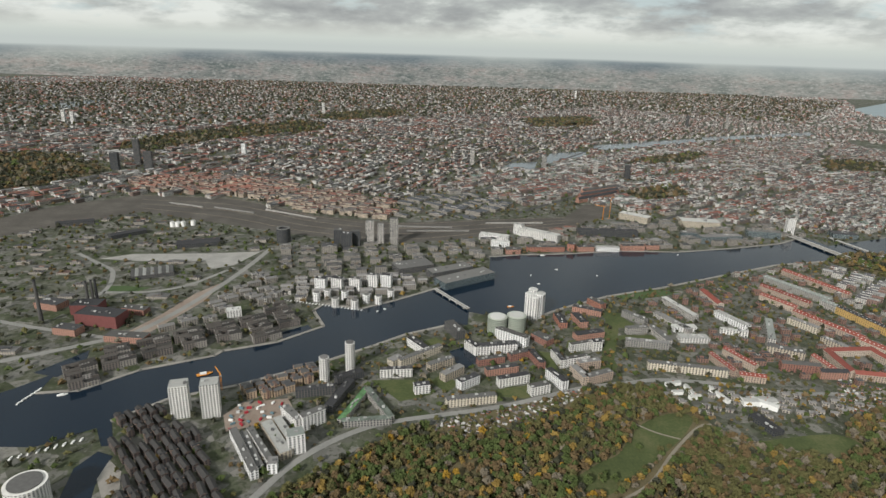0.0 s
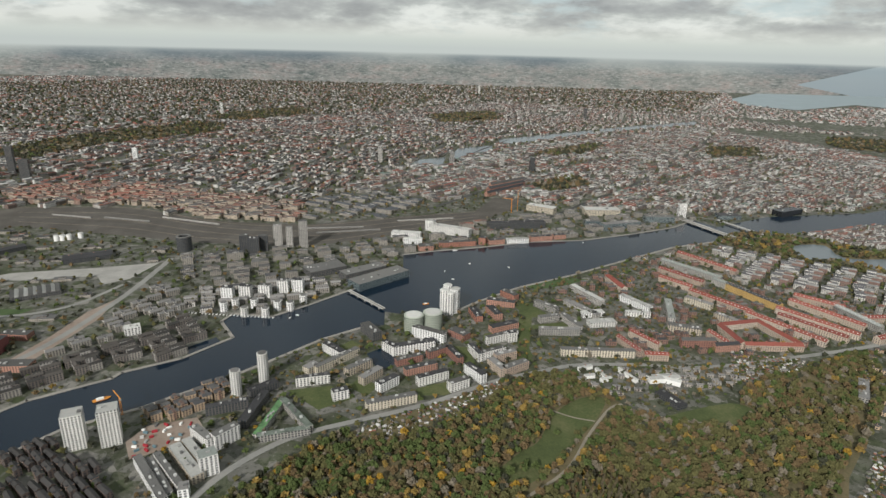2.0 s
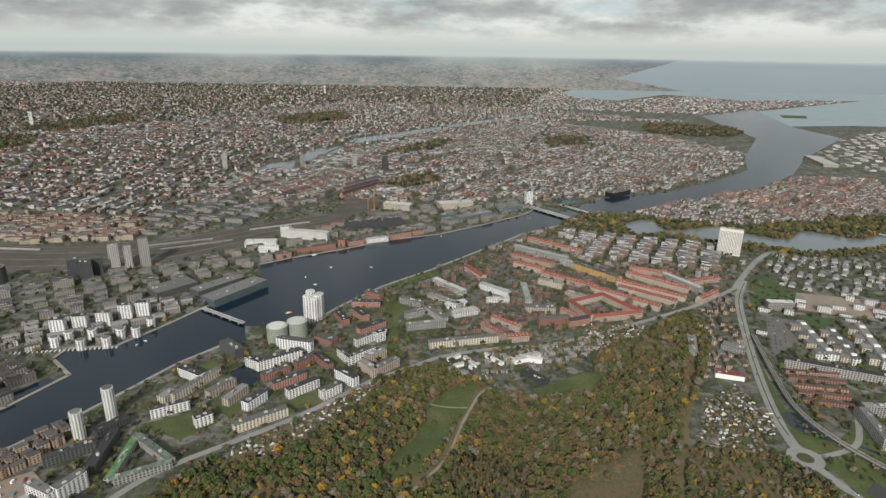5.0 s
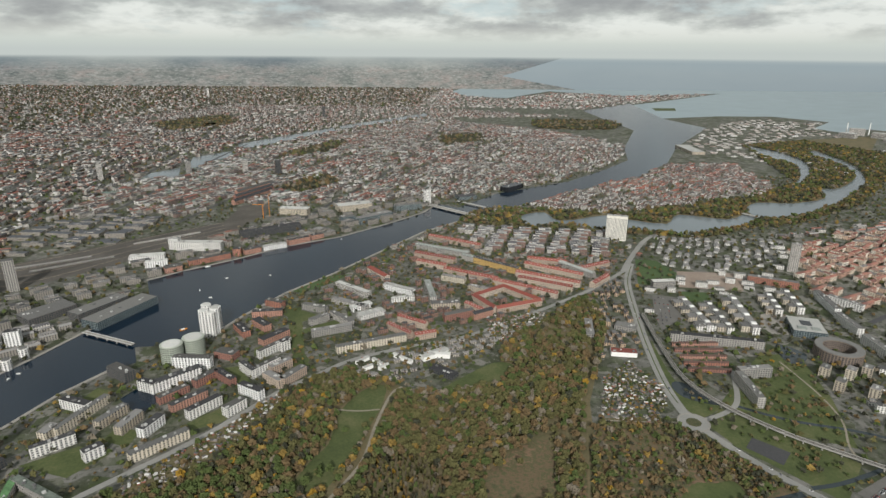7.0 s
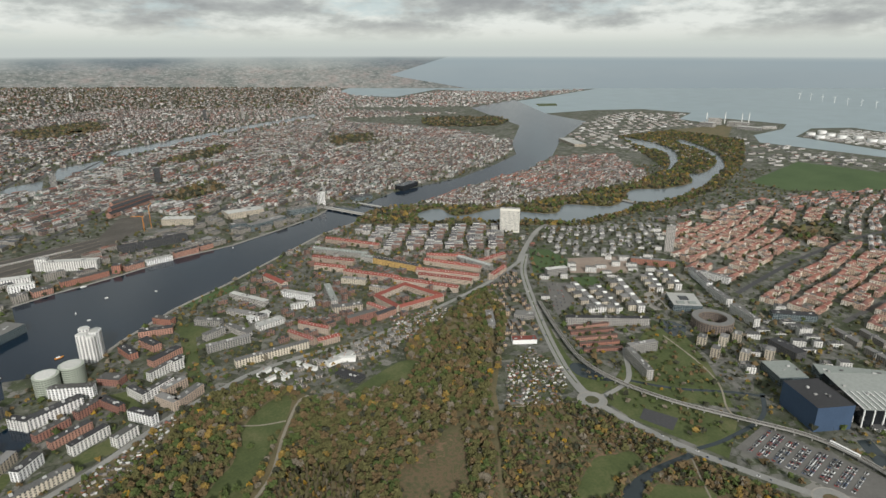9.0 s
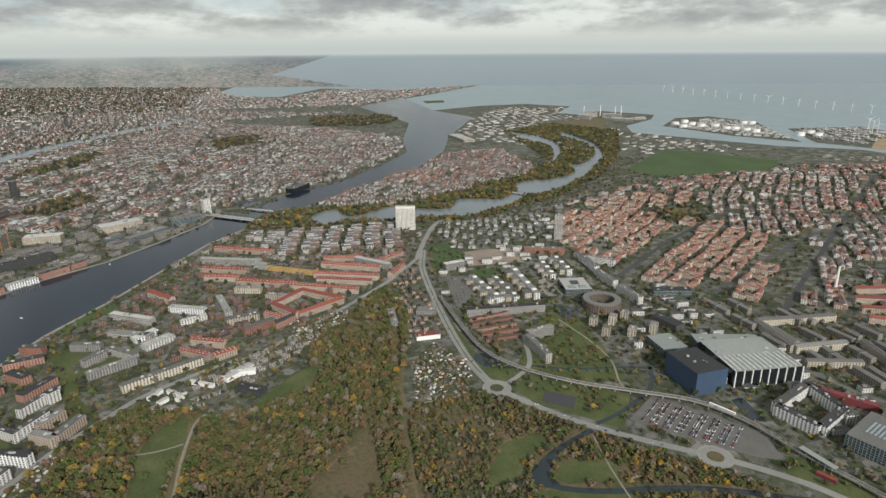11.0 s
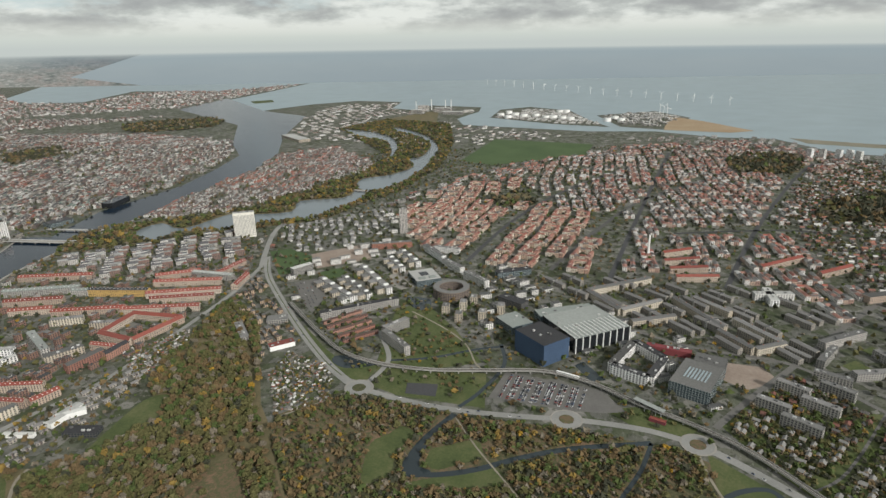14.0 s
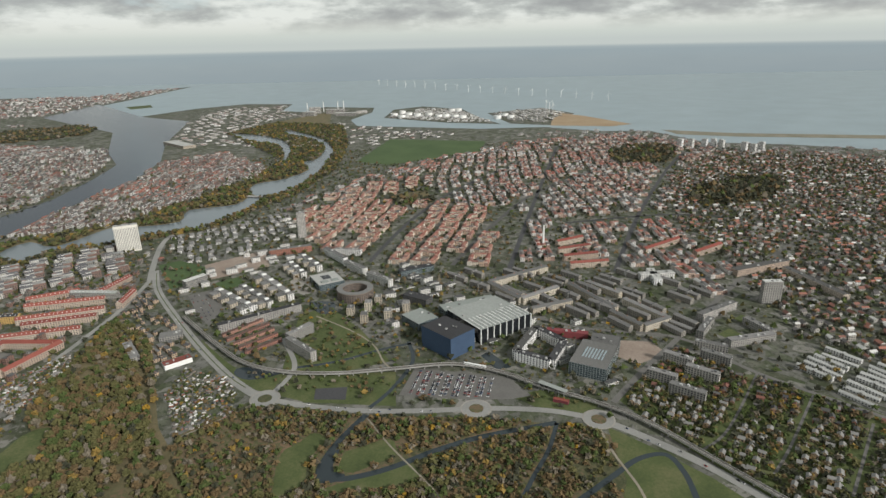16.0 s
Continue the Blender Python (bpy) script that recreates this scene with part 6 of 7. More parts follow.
zone("hill_red", [(909, 441), (1039, 484), (1224, 434), (1310, 317), (1132, 221), (1017, 71), (881, 49), (773, 88), (749, 170), (774, 265), (768, 360)], (753, 309), (1256, 306), 46, 32, 6, 3.8, [facade("amager_walls", [(0.60, 0.52, 0.42), (0.50, 0.37, 0.28), (0.66, 0.61, 0.53), (0.40, 0.25, 0.19)]), varied("amager_roofs", [(0.25, 0.10, 0.075), (0.21, 0.085, 0.066), (0.27, 0.13, 0.10), (0.18, 0.09, 0.075), (0.25, 0.155, 0.125), (0.14, 0.13, 0.125)], amount=0.16, district=0.9)], "ring", label="red-roofed apartment blocks round courts", things="courtyard_block", limit=100, margin=-3.0)
TAKEN.append(("in", [(570, 375), (632, 434), (700, 402), (752, 392), (806, 345), (722, 205), (640, 205), (596, 300)], 0))
zone("low_sheds", [(735, 515), (800, 455), (1000, 482), (985, 510), (850, 630), (780, 590)], (742, 507), (895, 607), 20, 8, 6, 1.3, [W_PALE, varied("shed_roofs", [(0.36, 0.355, 0.34), (0.12, 0.118, 0.115), (0.22, 0.215, 0.21), (0.48, 0.47, 0.455), (0.09, 0.09, 0.09)], amount=0.15)], "rows", keep=0.62, label="low white sheds among yards and parked vans", things="low_shed", limit=120, margin=-3.0)
zone("campus_fill", [(843, 633), (1013, 472), (838, 350), (718, 220), (665, 271), (633, 312), (566, 387), (676, 505)], (790, 546), (917, 425), 16, 9, 6, 2.8, [W_MIX, varied("campus_roofs", [(0.14, 0.14, 0.14), (0.22, 0.22, 0.21), (0.09, 0.09, 0.09), (0.18, 0.178, 0.17), (0.27, 0.265, 0.25), (0.20, 0.12, 0.09)], amount=0.15)], "flat", keep=0.5, label="pale campus and workshop buildings", things="campus_building", limit=120, margin=-3.0)
zone("modern_blocks", [(565, 850), (645, 874), (719, 831), (798, 702), (746, 631), (676, 594), (605, 674), (549, 704), (571, 777)], (548, 777), (696, 636), 28, 17, 5, 4.0, [W_MIX, varied("modern_roofs", [(0.13, 0.145, 0.14), (0.20, 0.205, 0.20), (0.10, 0.10, 0.105), (0.30, 0.30, 0.29), (0.16, 0.10, 0.085)], amount=0.2)], "ring", label="pale modern courtyard blocks behind the quay", things="courtyard_block")
zone("grey_rows", [(722, 136), (808, 19), (755, -12), (786, -87), (750, -154), (718, -187), (601, -127), (607, -34), (646, 35)], (728, 91), (671, 37), 34, 7, 9, 3.5, [W_GREY, R_GREY], "rows", keep=0.75, label="grey-roofed apartment rows in green courts", things="apartment_row", margin=-3.0)
zone("school_sheds", [(556, -210), (602, -248), (550, -312), (469, -273), (502, -240)], (575, -229), (517, -283), 34, 5, 6, 1.8, [W_PALE, varied("pale_sheds", [(0.34, 0.34, 0.33), (0.4, 0.4, 0.385), (0.28, 0.28, 0.27)], amount=0.12)], "rows", label="low pale-roofed school pavilions in rows", things="school_pavilion")
sheet("garden_ground", [(469, -52), (572, -122), (528, -164), (526, -186), (497, -238), (449, -306), (320, -235), (327, -171), (379, -126), (425, -83)], GRASS, 0.05, "green gardens between houses", "grass", taken=False)
zone("garden_houses", [(469, -52), (572, -122), (528, -164), (526, -186), (497, -238), (449, -306), (320, -235), (327, -171), (379, -126), (425, -83)], (531, -185), (437, -136), 6.5, 5.5, 3.2, 1.5, [W_BRICK, varied("villa_roofs", [(0.17, 0.075, 0.058), (0.06, 0.058, 0.058), (0.075, 0.073, 0.07), (0.10, 0.095, 0.09), (0.20, 0.195, 0.185), (0.045, 0.045, 0.047), (0.14, 0.07, 0.055)], amount=0.15)], "house", keep=0.78, label="detached red and grey roofed houses in gardens", things="house", limit=150)
zone("villa_town", [(1410, -247), (1791, -476), (1665, -855), (993, -607), (517, -344), (602, -248), (823, -240), (1005, -199)], (1477, -284), (963, -359), 9, 7, 6, 1.9, [W_MIX, varied("villa_roofs_far", [(0.28, 0.125, 0.09), (0.09, 0.085, 0.085), (0.26, 0.12, 0.09), (0.13, 0.12, 0.115), (0.5, 0.49, 0.47), (0.2, 0.1, 0.08)], amount=0.15)], "house", keep=0.85, label="small detached houses with mixed roofs")
zone("amager_town", [(1310, 317), (1527, 303), (1653, 171), (1943, -26), (2012, -224), (1791, -476), (1410, -247), (1005, -199), (823, -240), (762, -245), (647, -135), (751, -11), (710, 149), (881, 49), (1017, 71), (1132, 221)], (916, 31), (731, -11), 46, 21, 7, 3.4, [facade("town_walls", [(0.46, 0.34, 0.27), (0.54, 0.49, 0.43), (0.34, 0.22, 0.175), (0.64, 0.62, 0.59)]), varied("town_roofs", [(0.30, 0.10, 0.075), (0.25, 0.095, 0.075), (0.20, 0.095, 0.078), (0.28, 0.15, 0.12), (0.12, 0.10, 0.095), (0.15, 0.147, 0.142), (0.09, 0.09, 0.09), (0.20, 0.196, 0.19), (0.45, 0.44, 0.425)], amount=0.16, district=1.7)], "ring", label="mixed red and grey apartment blocks", things="courtyard_block", limit=85, margin=-3.0)
zone("old_island", [(739, 909), (1166, 998), (1441, 1055), (1599, 953), (1354, 677), (1111, 611), (1017, 668), (903, 699), (806, 899)], (797, 890), (1343, 985), 32, 16, 5, 3.4, [W_MIX, varied("island_roofs", [(0.27, 0.10, 0.072), (0.21, 0.09, 0.07), (0.17, 0.10, 0.083), (0.11, 0.085, 0.08), (0.12, 0.115, 0.11), (0.08, 0.08, 0.082), (0.28, 0.275, 0.265)], amount=0.16, district=1.4)], "ring", label="old island quarter with red and grey roofs", things="courtyard_block", limit=40)
zone("port_sheds", [(1752, 1276), (2439, 1569), (2845, 1612), (2943, 1359), (2337, 952), (2221, 765), (2163, 617), (2044, 286), (1782, 542), (1734, 651), (1688, 1093)], (1784, 1201), (2170, 884), 26, 14, 12, 2.2, [W_PALE, R_MIX], "flat", keep=0.5, label="scattered port sheds and yards")
KEPT, TAKEN = TAKEN, []
zone("port_sheds", [(2461, 703), (2820, 623), (2748, 438), (2325, 241), (2345, 432)], (2470, 682), (2453, 347), 24, 13, 6, 2.6, [W_PALE, R_WHITE], "flat", keep=0.75, label="pale sheds on the port island")
TAKEN = KEPT
KEPT, TAKEN = TAKEN, []
zone("port_sheds", [(2639, 277), (2810, 67), (2614, -35), (2322, 33), (2356, 169)], (2604, 262), (2478, 37), 24, 13, 6, 2.6, [W_GREY, R_WHITE], "flat", keep=0.75, label="pale sheds on the port island")
TAKEN = KEPT
zone("old_town", [(-146, 1094), (137, 1557), (380, 1806), (904, 2091), (1479, 2393), (1667, 1855), (1627, 1358), (1442, 1199), (1069, 1059), (828, 1043), (637, 1034), (465, 1117), (363, 1183), (273, 1260), (113, 1113)], (176, 1183), (803, 1488), 34, 19, 6, 4.0, [W_OLD, R_INNER], "ring", keep=0.9, label="dense old town with red and grey roofs", margin=-3.0)
zone("near_fill", [(262, 700), (426, 807), (604, 871), (798, 666), (748, 576), (639, 529), (462, 503), (288, 512), (258, 560)], (8, 481), (60, 484), 11, 7, 4, 3.2, [facade("small_walls", [(0.22, 0.20, 0.175), (0.30, 0.28, 0.25), (0.22, 0.135, 0.105), (0.38, 0.365, 0.335)]), R_MIX], "flat", keep=0.45, margin=1.0, label="small mixed houses between the blocks", things="small_building", limit=100)
zone("nursery_houses", [(208, 491), (291, 506), (380, 494), (460, 475), (373, 461), (349, 455), (317, 452), (256, 450), (225, 459)], (229, 498), (322, 489), 7, 4, 3.2, 1.6, [W_OLD, varied("nursery_roofs", [(0.30, 0.30, 0.285), (0.10, 0.098, 0.095), (0.16, 0.155, 0.15), (0.07, 0.07, 0.07)], amount=0.15)], "rows", keep=0.62, margin=1.0, label="low pale pavilions in gardens", things="pavilion")
x, y = scatter([(205, 485), (291, 506), (380, 494), (465, 470), (368, 455), (334, 436), (260, 419), (223, 455)], 5, 0.55)
wood("garden_trees", x, y, RNG.uniform(1.0, 2.6, len(x)), RNG.choice(7, len(x), p=[0.3, 0.18, 0.08, 0.24, 0.02, 0.05, 0.13]), "garden trees round low pavilions", SMALL)
zone("industry_strip", [(589, 555), (658, 549), (529, 401), (473, 354), (440, 377), (480, 447)], (565, 517), (483, 423), 10, 6, 3, 2.2, [W_BRICK, R_MIX], "flat", keep=0.7, label="low brick workshops by the road", things="workshop")
zone("campus_rest", [(720, 562), (858, 517), (874, 385), (810, 236), (712, 134), (646, 35), (611, -34), (483, -53), (524, 13), (563, 159), (636, 291), (575, 379), (569, 425)], (790, 546), (917, 425), 15, 9, 5, 3.0, [W_MIX, varied("rest_roofs", [(0.12, 0.118, 0.115), (0.2, 0.195, 0.19), (0.08, 0.08, 0.08), (0.3, 0.3, 0.29), (0.22, 0.11, 0.085)], amount=0.15)], "flat", keep=0.42, label="mixed grey buildings and sheds between streets", things="mixed_building", limit=100, margin=-3.0)
zone("east_rest", [(1419, 408), (1823, 144), (1943, -26), (1455, -20), (1099, 311), (935, 410), (1035, 518)], (1008, 395), (1432, 253), 24, 12, 7, 3.2, [W_MIX, varied("east_roofs", [(0.28, 0.11, 0.08), (0.22, 0.10, 0.08), (0.30, 0.15, 0.115), (0.12, 0.118, 0.115), (0.09, 0.09, 0.09), (0.3, 0.29, 0.28)], amount=0.15, district=1.4)], "ring", keep=0.7, label="red and grey town blocks below the ramparts", margin=-3.0)
zone("mid_city", [(-834, 911), (-1539, 1757), (-1438, 1966), (9, 2887), (913, 3599), (1768, 2973), (2051, 2268), (2211, 2136), (1479, 2393), (904, 2091), (380, 1806), (137, 1557), (-146, 1094), (-608, 1191)], (22, 1400), (550, 2232), 40, 20, 9, 3.8, [W_OLD, R_MIX], "ring", keep=0.85, label="dense apartment quarters with mixed roofs", yard=False, margin=-3.0)
zone("far_city", [(-891, 875), (-2815, 2696), (-3506, 4356), (-3364, 4717), (9, 7569), (6029, 8384), (2172, 8354), (3206, 4859), (2517, 3623), (2562, 3153), (3237, 3486), (4276, 2787), (2895, 2485), (2477, 2387), (1768, 2973), (913, 3599), (9, 2887), (-1438, 1966)], (88, 2581), (1019, 4003), 20, 14, 14, 3.0, [facade("far_walls", [(0.32, 0.305, 0.28), (0.40, 0.385, 0.36), (0.20, 0.15, 0.13), (0.52, 0.51, 0.485)]), varied("far_roofs", [(0.26, 0.105, 0.08), (0.19, 0.095, 0.078), (0.15, 0.10, 0.09), (0.12, 0.11, 0.105), (0.08, 0.08, 0.08), (0.11, 0.105, 0.10), (0.20, 0.195, 0.19), (0.50, 0.49, 0.47)], amount=0.2, district=1.7)], "house", keep=0.72, label="far suburbs of pale houses among trees", far=True)
zone("coast_town", [(1994, 157), (2170, -240), (1909, -442), (1765, -903), (1649, -847), (1772, -471), (1988, -221), (1931, -26)], (1999, 65), (1905, -360), 18, 10, 10, 3.0, [W_PALE, R_MIX], "flat", keep=0.6, label="pale houses along the coast")
for p in ((1783, -343), (1784, -372), (1787, -409), (1788, -433), (1771, -450), (1738, -500), (1704, -513), (1741, -544)):
    bar((p[0] - 5, p[1] - 5), (p[0] + 5, p[1] + 5), 10, 26, F_WHITE, RF_PALE, "white seaside high-rise near the beach", "tower_block", group="seaside towers")
print("INFO bars", COUNT[0])

# ---------------------------------------------------------------- trees and gardens
def tones(n, p):
    return RNG.choice(len(p), n, p=p)


x, y = scatter(FOREST, 3.7, 0.96)
clear = np.ones(len(x), bool)
for mp in MEADOWS[:3]:
    clear &= ~inside(smooth(mp, 3, True), x, y) | (RNG.random(len(x)) < 0.05)
PLOTS = [[(413, 348), (462, 358), (449, 308), (423, 282), (394, 272), (361, 303)], [(-12, 410), (7, 436), (36, 446), (83, 463), (137, 490), (138, 475), (83, 432), (33, 411)], [(402, 521), (468, 493), (461, 476), (379, 463), (378, 482)]]
clear &= ~in_any(PLOTS, x, y) | (RNG.random(len(x)) < 0.06)
TK = TAKEN
TAKEN = [k for k in TAKEN if k[0] == "line"]
clear &= free(x, y, 1.6)
TAKEN = TK
x, y = x[clear], y[clear]
patchy = np.array([noise.noise(Vector((a / 42.0, b / 42.0, 0.3))) for a, b in zip(x, y)])
keep = (patchy > -0.42) | (RNG.random(len(x)) < 0.4)
x, y, patchy = x[keep], y[keep], patchy[keep]
kin = np.array([noise.noise(Vector((a / 11.0, b / 11.0, 7.7))) for a, b in zip(x, y)])
tn = tones(len(x), [0.50, 0.24, 0.03, 0.11, 0.0, 0.10, 0.02])
west = x < 175
tn[west] = tones(west.sum(), [0.30, 0.22, 0.07, 0.27, 0.015, 0.055, 0.07])
gold = (kin > 0.3) & (RNG.random(len(x)) < np.where(west, 0.25, 0.08))
tn[gold] = RNG.choice([2, 4, 1], gold.sum(), p=[0.5, 0.15, 0.35])
green = (kin < -0.3) & (RNG.random(len(x)) < 0.5)
tn[green] = RNG.choice([3, 0, 6], green.sum(), p=[0.45, 0.3, 0.25])
rad = RNG.uniform(1.3, 3.9, len(x)) * (1 + 0.15 * patchy)
# the trees nearest to the path crossing stand as things of their own
c0 = np.array((177, 324))
near = np.argsort(np.hypot(x - c0[0], y - c0[1]))[:200]
rest = np.setdiff1d(np.arange(len(x)), near)
wood("woodland", x[rest], y[rest], rad[rest], tn[rest], "dense autumn woodland in olive, brown and gold")
CROWN_MESH = {}
S = Shape()
trunk_shape(S, 2.6, 0.32, 0)
TRUNK = S.mesh("trunk", [BARK])
TREE_LABEL = ["olive-leaved broad tree in the autumn wood", "brown-leaved broad tree in the autumn wood", "ochre autumn tree in the wood", "dark green tree in the wood", "bright golden autumn tree in the wood", "half-bare grey-brown tree in the wood", "dark evergreen tree in the wood"]
for i in near:
    k = (int(i) % 10, int(tn[i]))
    if k not in CROWN_MESH:
        S = Shape()
        S.tris(np.maximum(CROWNS[k[0]] + (0, 0, 0.25), 0.15))
        CROWN_MESH[k] = S.mesh("crown", [LEAVES[k[1]]])
    t = new("tree")
    t.matrix_basis = Matrix.Translation((x[i], y[i], 0)) @ Matrix.Rotation(float(i), 4, "Z")
    tagged(t, TREE_LABEL[k[1]], "tree", "woodland trees")
    tr = new("trunk", TRUNK)
    tr.parent = t
    cr = new("crown", CROWN_MESH[k])
    cr.parent = t
    cr.scale = (rad[i],) * 3
x, y = scatter(HEATHP, 3.1, 0.9)
TAKEN = [k for k in TK if k[0] == "line"]
ok = free(x, y, 0.5)
TAKEN = TK
pn = np.array([noise.noise(Vector((a / 38.0, b / 38.0, 4.3))) for a, b in zip(x, y)])
ok &= ((pn > -0.18) | (RNG.random(len(x)) < 0.5)) & free(x, y, 0.4)
x, y = x[ok], y[ok]
wood("heath_scrub", x, y, RNG.uniform(0.8, 2.8, len(x)) * RNG.uniform(0.6, 1.35, len(x)), tones(len(x), [0.26, 0.27, 0.04, 0.2, 0.01, 0.10, 0.12]), "low autumn scrub and small trees on the heath", SMALL, "shrubs", lift=0.1)
TAKEN.remove(("in", FOREST, 0)) if ("in", FOREST, 0) in TAKEN else None
for ppoly in PARKS:
    x, y = scatter(smooth(ppoly, 4, True), 10.5, 0.9)
    ragged = np.array([noise.noise(Vector((a / 60.0, b / 60.0, 2.1))) for a, b in zip(x, y)]) > -0.25
    x, y = x[ragged], y[ragged]
    wood("park_trees", x, y, RNG.uniform(3.0, 7.0, len(x)), tones(len(x), [0.10, 0.20, 0.0, 0.04, 0.0, 0.10, 0.56]), "dark park trees turning brown", TINY)
BANK = [(611, 885), (705, 940), (811, 870), (915, 766), (1044, 738), (1170, 726), (1262, 706), (1504, 732), (1974, 1157), (2284, 1110), (2218, 808), (1778, 638), (1410, 542), (1135, 531), (1060, 558), (897, 572), (804, 670), (681, 774)]
TAKEN = [k for k in TK if len(k[1]) and k[0] == "in" and any(k[1] is q for q in MOATS)]
x, y = scatter(BANK, 7.6, 0.75)
ok = free(x, y, 1.5)
TAKEN = TK
wood("bank_trees", x[ok], y[ok], RNG.uniform(2.6, 5.0, ok.sum()), tones(ok.sum(), [0.34, 0.16, 0.07, 0.16, 0.0, 0.05, 0.22]), "autumn trees along the moat banks", SMALL)
# street and garden trees over the whole town
TOWN = [(-325, 322), (-1529, 1652), (9, 2549), (1529, 2576), (1352, 1070), (1751, 480), (1952, -200), (1529, -904), (370, -263), (435, -35), (422, 255), (551, 491), (60, 458), (-128, 328)]
TAKEN = [k for k in TK if any(k[1] is q for q in WATERS)] + [k for k in TK if k[0] == "line"] + OPEN
x, y = scatter(TOWN, 13.0, 0.75)
ok = free(x, y, 2) & ~inside(RAIL, x, y) & ~inside(FOREST, x, y) & ~inside(HEATHP, x, y)
TAKEN = TK
x, y = x[ok], y[ok]
wood("street_trees", x, y, RNG.uniform(1.5, 3.5, len(x)), tones(len(x), [0.22, 0.12, 0.01, 0.18, 0.0, 0.07, 0.40]), "street and courtyard trees in autumn leaf", TINY)
x, y = scatter([(469, -52), (572, -122), (528, -164), (497, -238), (449, -306), (320, -235), (327, -171), (379, -126), (425, -83)], 4.0, 0.8)
TAKEN = [k for k in TK if k[0] == "line"]
ok = free(x, y, 1.0)
TAKEN = TK
wood("garden_trees", x[ok], y[ok], RNG.uniform(1.2, 2.8, ok.sum()), tones(ok.sum(), [0.2, 0.12, 0.04, 0.2, 0.01, 0.05, 0.38]), "garden trees and hedges between houses", SMALL)
x, y = scatter([(1410, -247), (1735, -462), (1626, -836), (993, -607), (517, -344), (602, -248), (823, -240), (1005, -199)], 11, 0.7)
wood("garden_trees", x, y, RNG.uniform(1.8, 3.4, len(x)), tones(len(x), [0.2, 0.12, 0.02, 0.16, 0.0, 0.05, 0.45]), "garden trees between far houses", TINY)
x, y = scatter([(-1026, 924), (-2513, 2293), (-3114, 3859), (9, 6555), (1793, 6923), (2953, 4477), (1732, 2914), (894, 3528), (9, 2837), (-1421, 1942)], 29, 0.8)
wood("suburb_trees", x, y, RNG.uniform(3.5, 8, len(x)), tones(len(x), [0.06, 0.08, 0.0, 0.02, 0.0, 0.12, 0.72]), "dark tree groups among far suburbs", TINY)
x, y = scatter([(-139, 328), (-179, 475), (-43, 583), (222, 712), (604, 871), (798, 666), (627, 486), (436, 261), (454, -36), (591, -125), (751, -11), (742, 218), (639, 529), (462, 503), (288, 508), (186, 507), (60, 460), (-72, 413)], 7, 0.5)
TAKEN = [k for k in TK if any(k[1] is q for q in WATERS)] + [k for k in TK if k[0] == "line"] + [k for k in TK if len(k[1]) == 4] + OPEN
ok = free(x, y, 0.5)
TAKEN = TK
wood("courtyard_trees", x[ok], y[ok], RNG.uniform(0.9, 2.4, ok.sum()), tones(ok.sum(), [0.38, 0.18, 0.08, 0.28, 0.02, 0.06]), "small trees in courts and along streets", SMALL)
# allotment huts
def allotment(poly, spacing, lab):
    x, y = scatter(poly, spacing, 0.8)
    S = Shape()
    gable_house(S, x, y, RNG.uniform(1.8, 3.6, len(x)), RNG.uniform(1.5, 2.5, len(x)), RNG.uniform(0, 3.14, len(x)), RNG.uniform(1.0, 1.6, len(x)), 0.5)
    tagged(new("allotment_huts", S.mesh("huts", [varied("hut_walls", [(0.45, 0.43, 0.4), (0.2, 0.17, 0.14), (0.25, 0.1, 0.07), (0.2, 0.21, 0.17)], amount=0.1), varied("hut_roofs", [(0.6, 0.6, 0.58), (0.08, 0.08, 0.08), (0.5, 0.49, 0.48), (0.12, 0.11, 0.1), (0.22, 0.20, 0.19), (0.1, 0.1, 0.1)], amount=0.1)])), lab, "huts", kind="stuff")
    x, y = scatter(poly, spacing * 0.85, 0.7)
    wood("allotment_shrubs", x, y, RNG.uniform(0.8, 1.8, len(x)), tones(len(x), [0.4, 0.2, 0.06, 0.28, 0.02, 0.04]), "shrubs and fruit trees in allotments", SMALL, "shrubs", lift=0.1)


allotment(PLOTS[0], 4.6, "tiny white and dark garden huts in allotments")
allotment(PLOTS[1], 4.8, "tiny garden huts under trees by the road")
allotment(PLOTS[2], 4.6, "tiny garden huts at the wood's edge")

# ---------------------------------------------------------------- vehicles, boats, crane
CARPAINT = varied("car_paint", [(0.6, 0.6, 0.6), (0.05, 0.05, 0.055), (0.25, 0.26, 0.27), (0.10, 0.13, 0.2), (0.3, 0.05, 0.04), (0.75, 0.75, 0.74)], by="object", amount=0.03, rough=0.35)
S = Shape()
flat_house(S, 0, 0, 2.5, 1.1, 0, 0.45, 0, 0, z0=0.15)
BODY = S.mesh("body", [CARPAINT])
S = Shape()
lo, hi = corners(-0.1, 0, 1.5, 1.0, 0, 0.6)[0], corners(-0.15, 0, 1.0, 0.85, 0, 0.92)[0]
S.quads([[lo[i], lo[(i + 1) % 4], hi[(i + 1) % 4], hi[i]] for i in range(4)] + [list(hi)])
CABIN = S.mesh("cabin", [BLACKGLASS])


def car(p, a, group, z=0.12, label="small parked car on asphalt"):
    t = new("car")
    t.matrix_basis = Matrix.Translation((p[0], p[1], z)) @ Matrix.Rotation(a, 4, "Z")
    tagged(t, label, "car", group)
    for nm, me in (("body", BODY), ("cabin", CABIN)):
        o = new(nm, me)
        o.parent = t


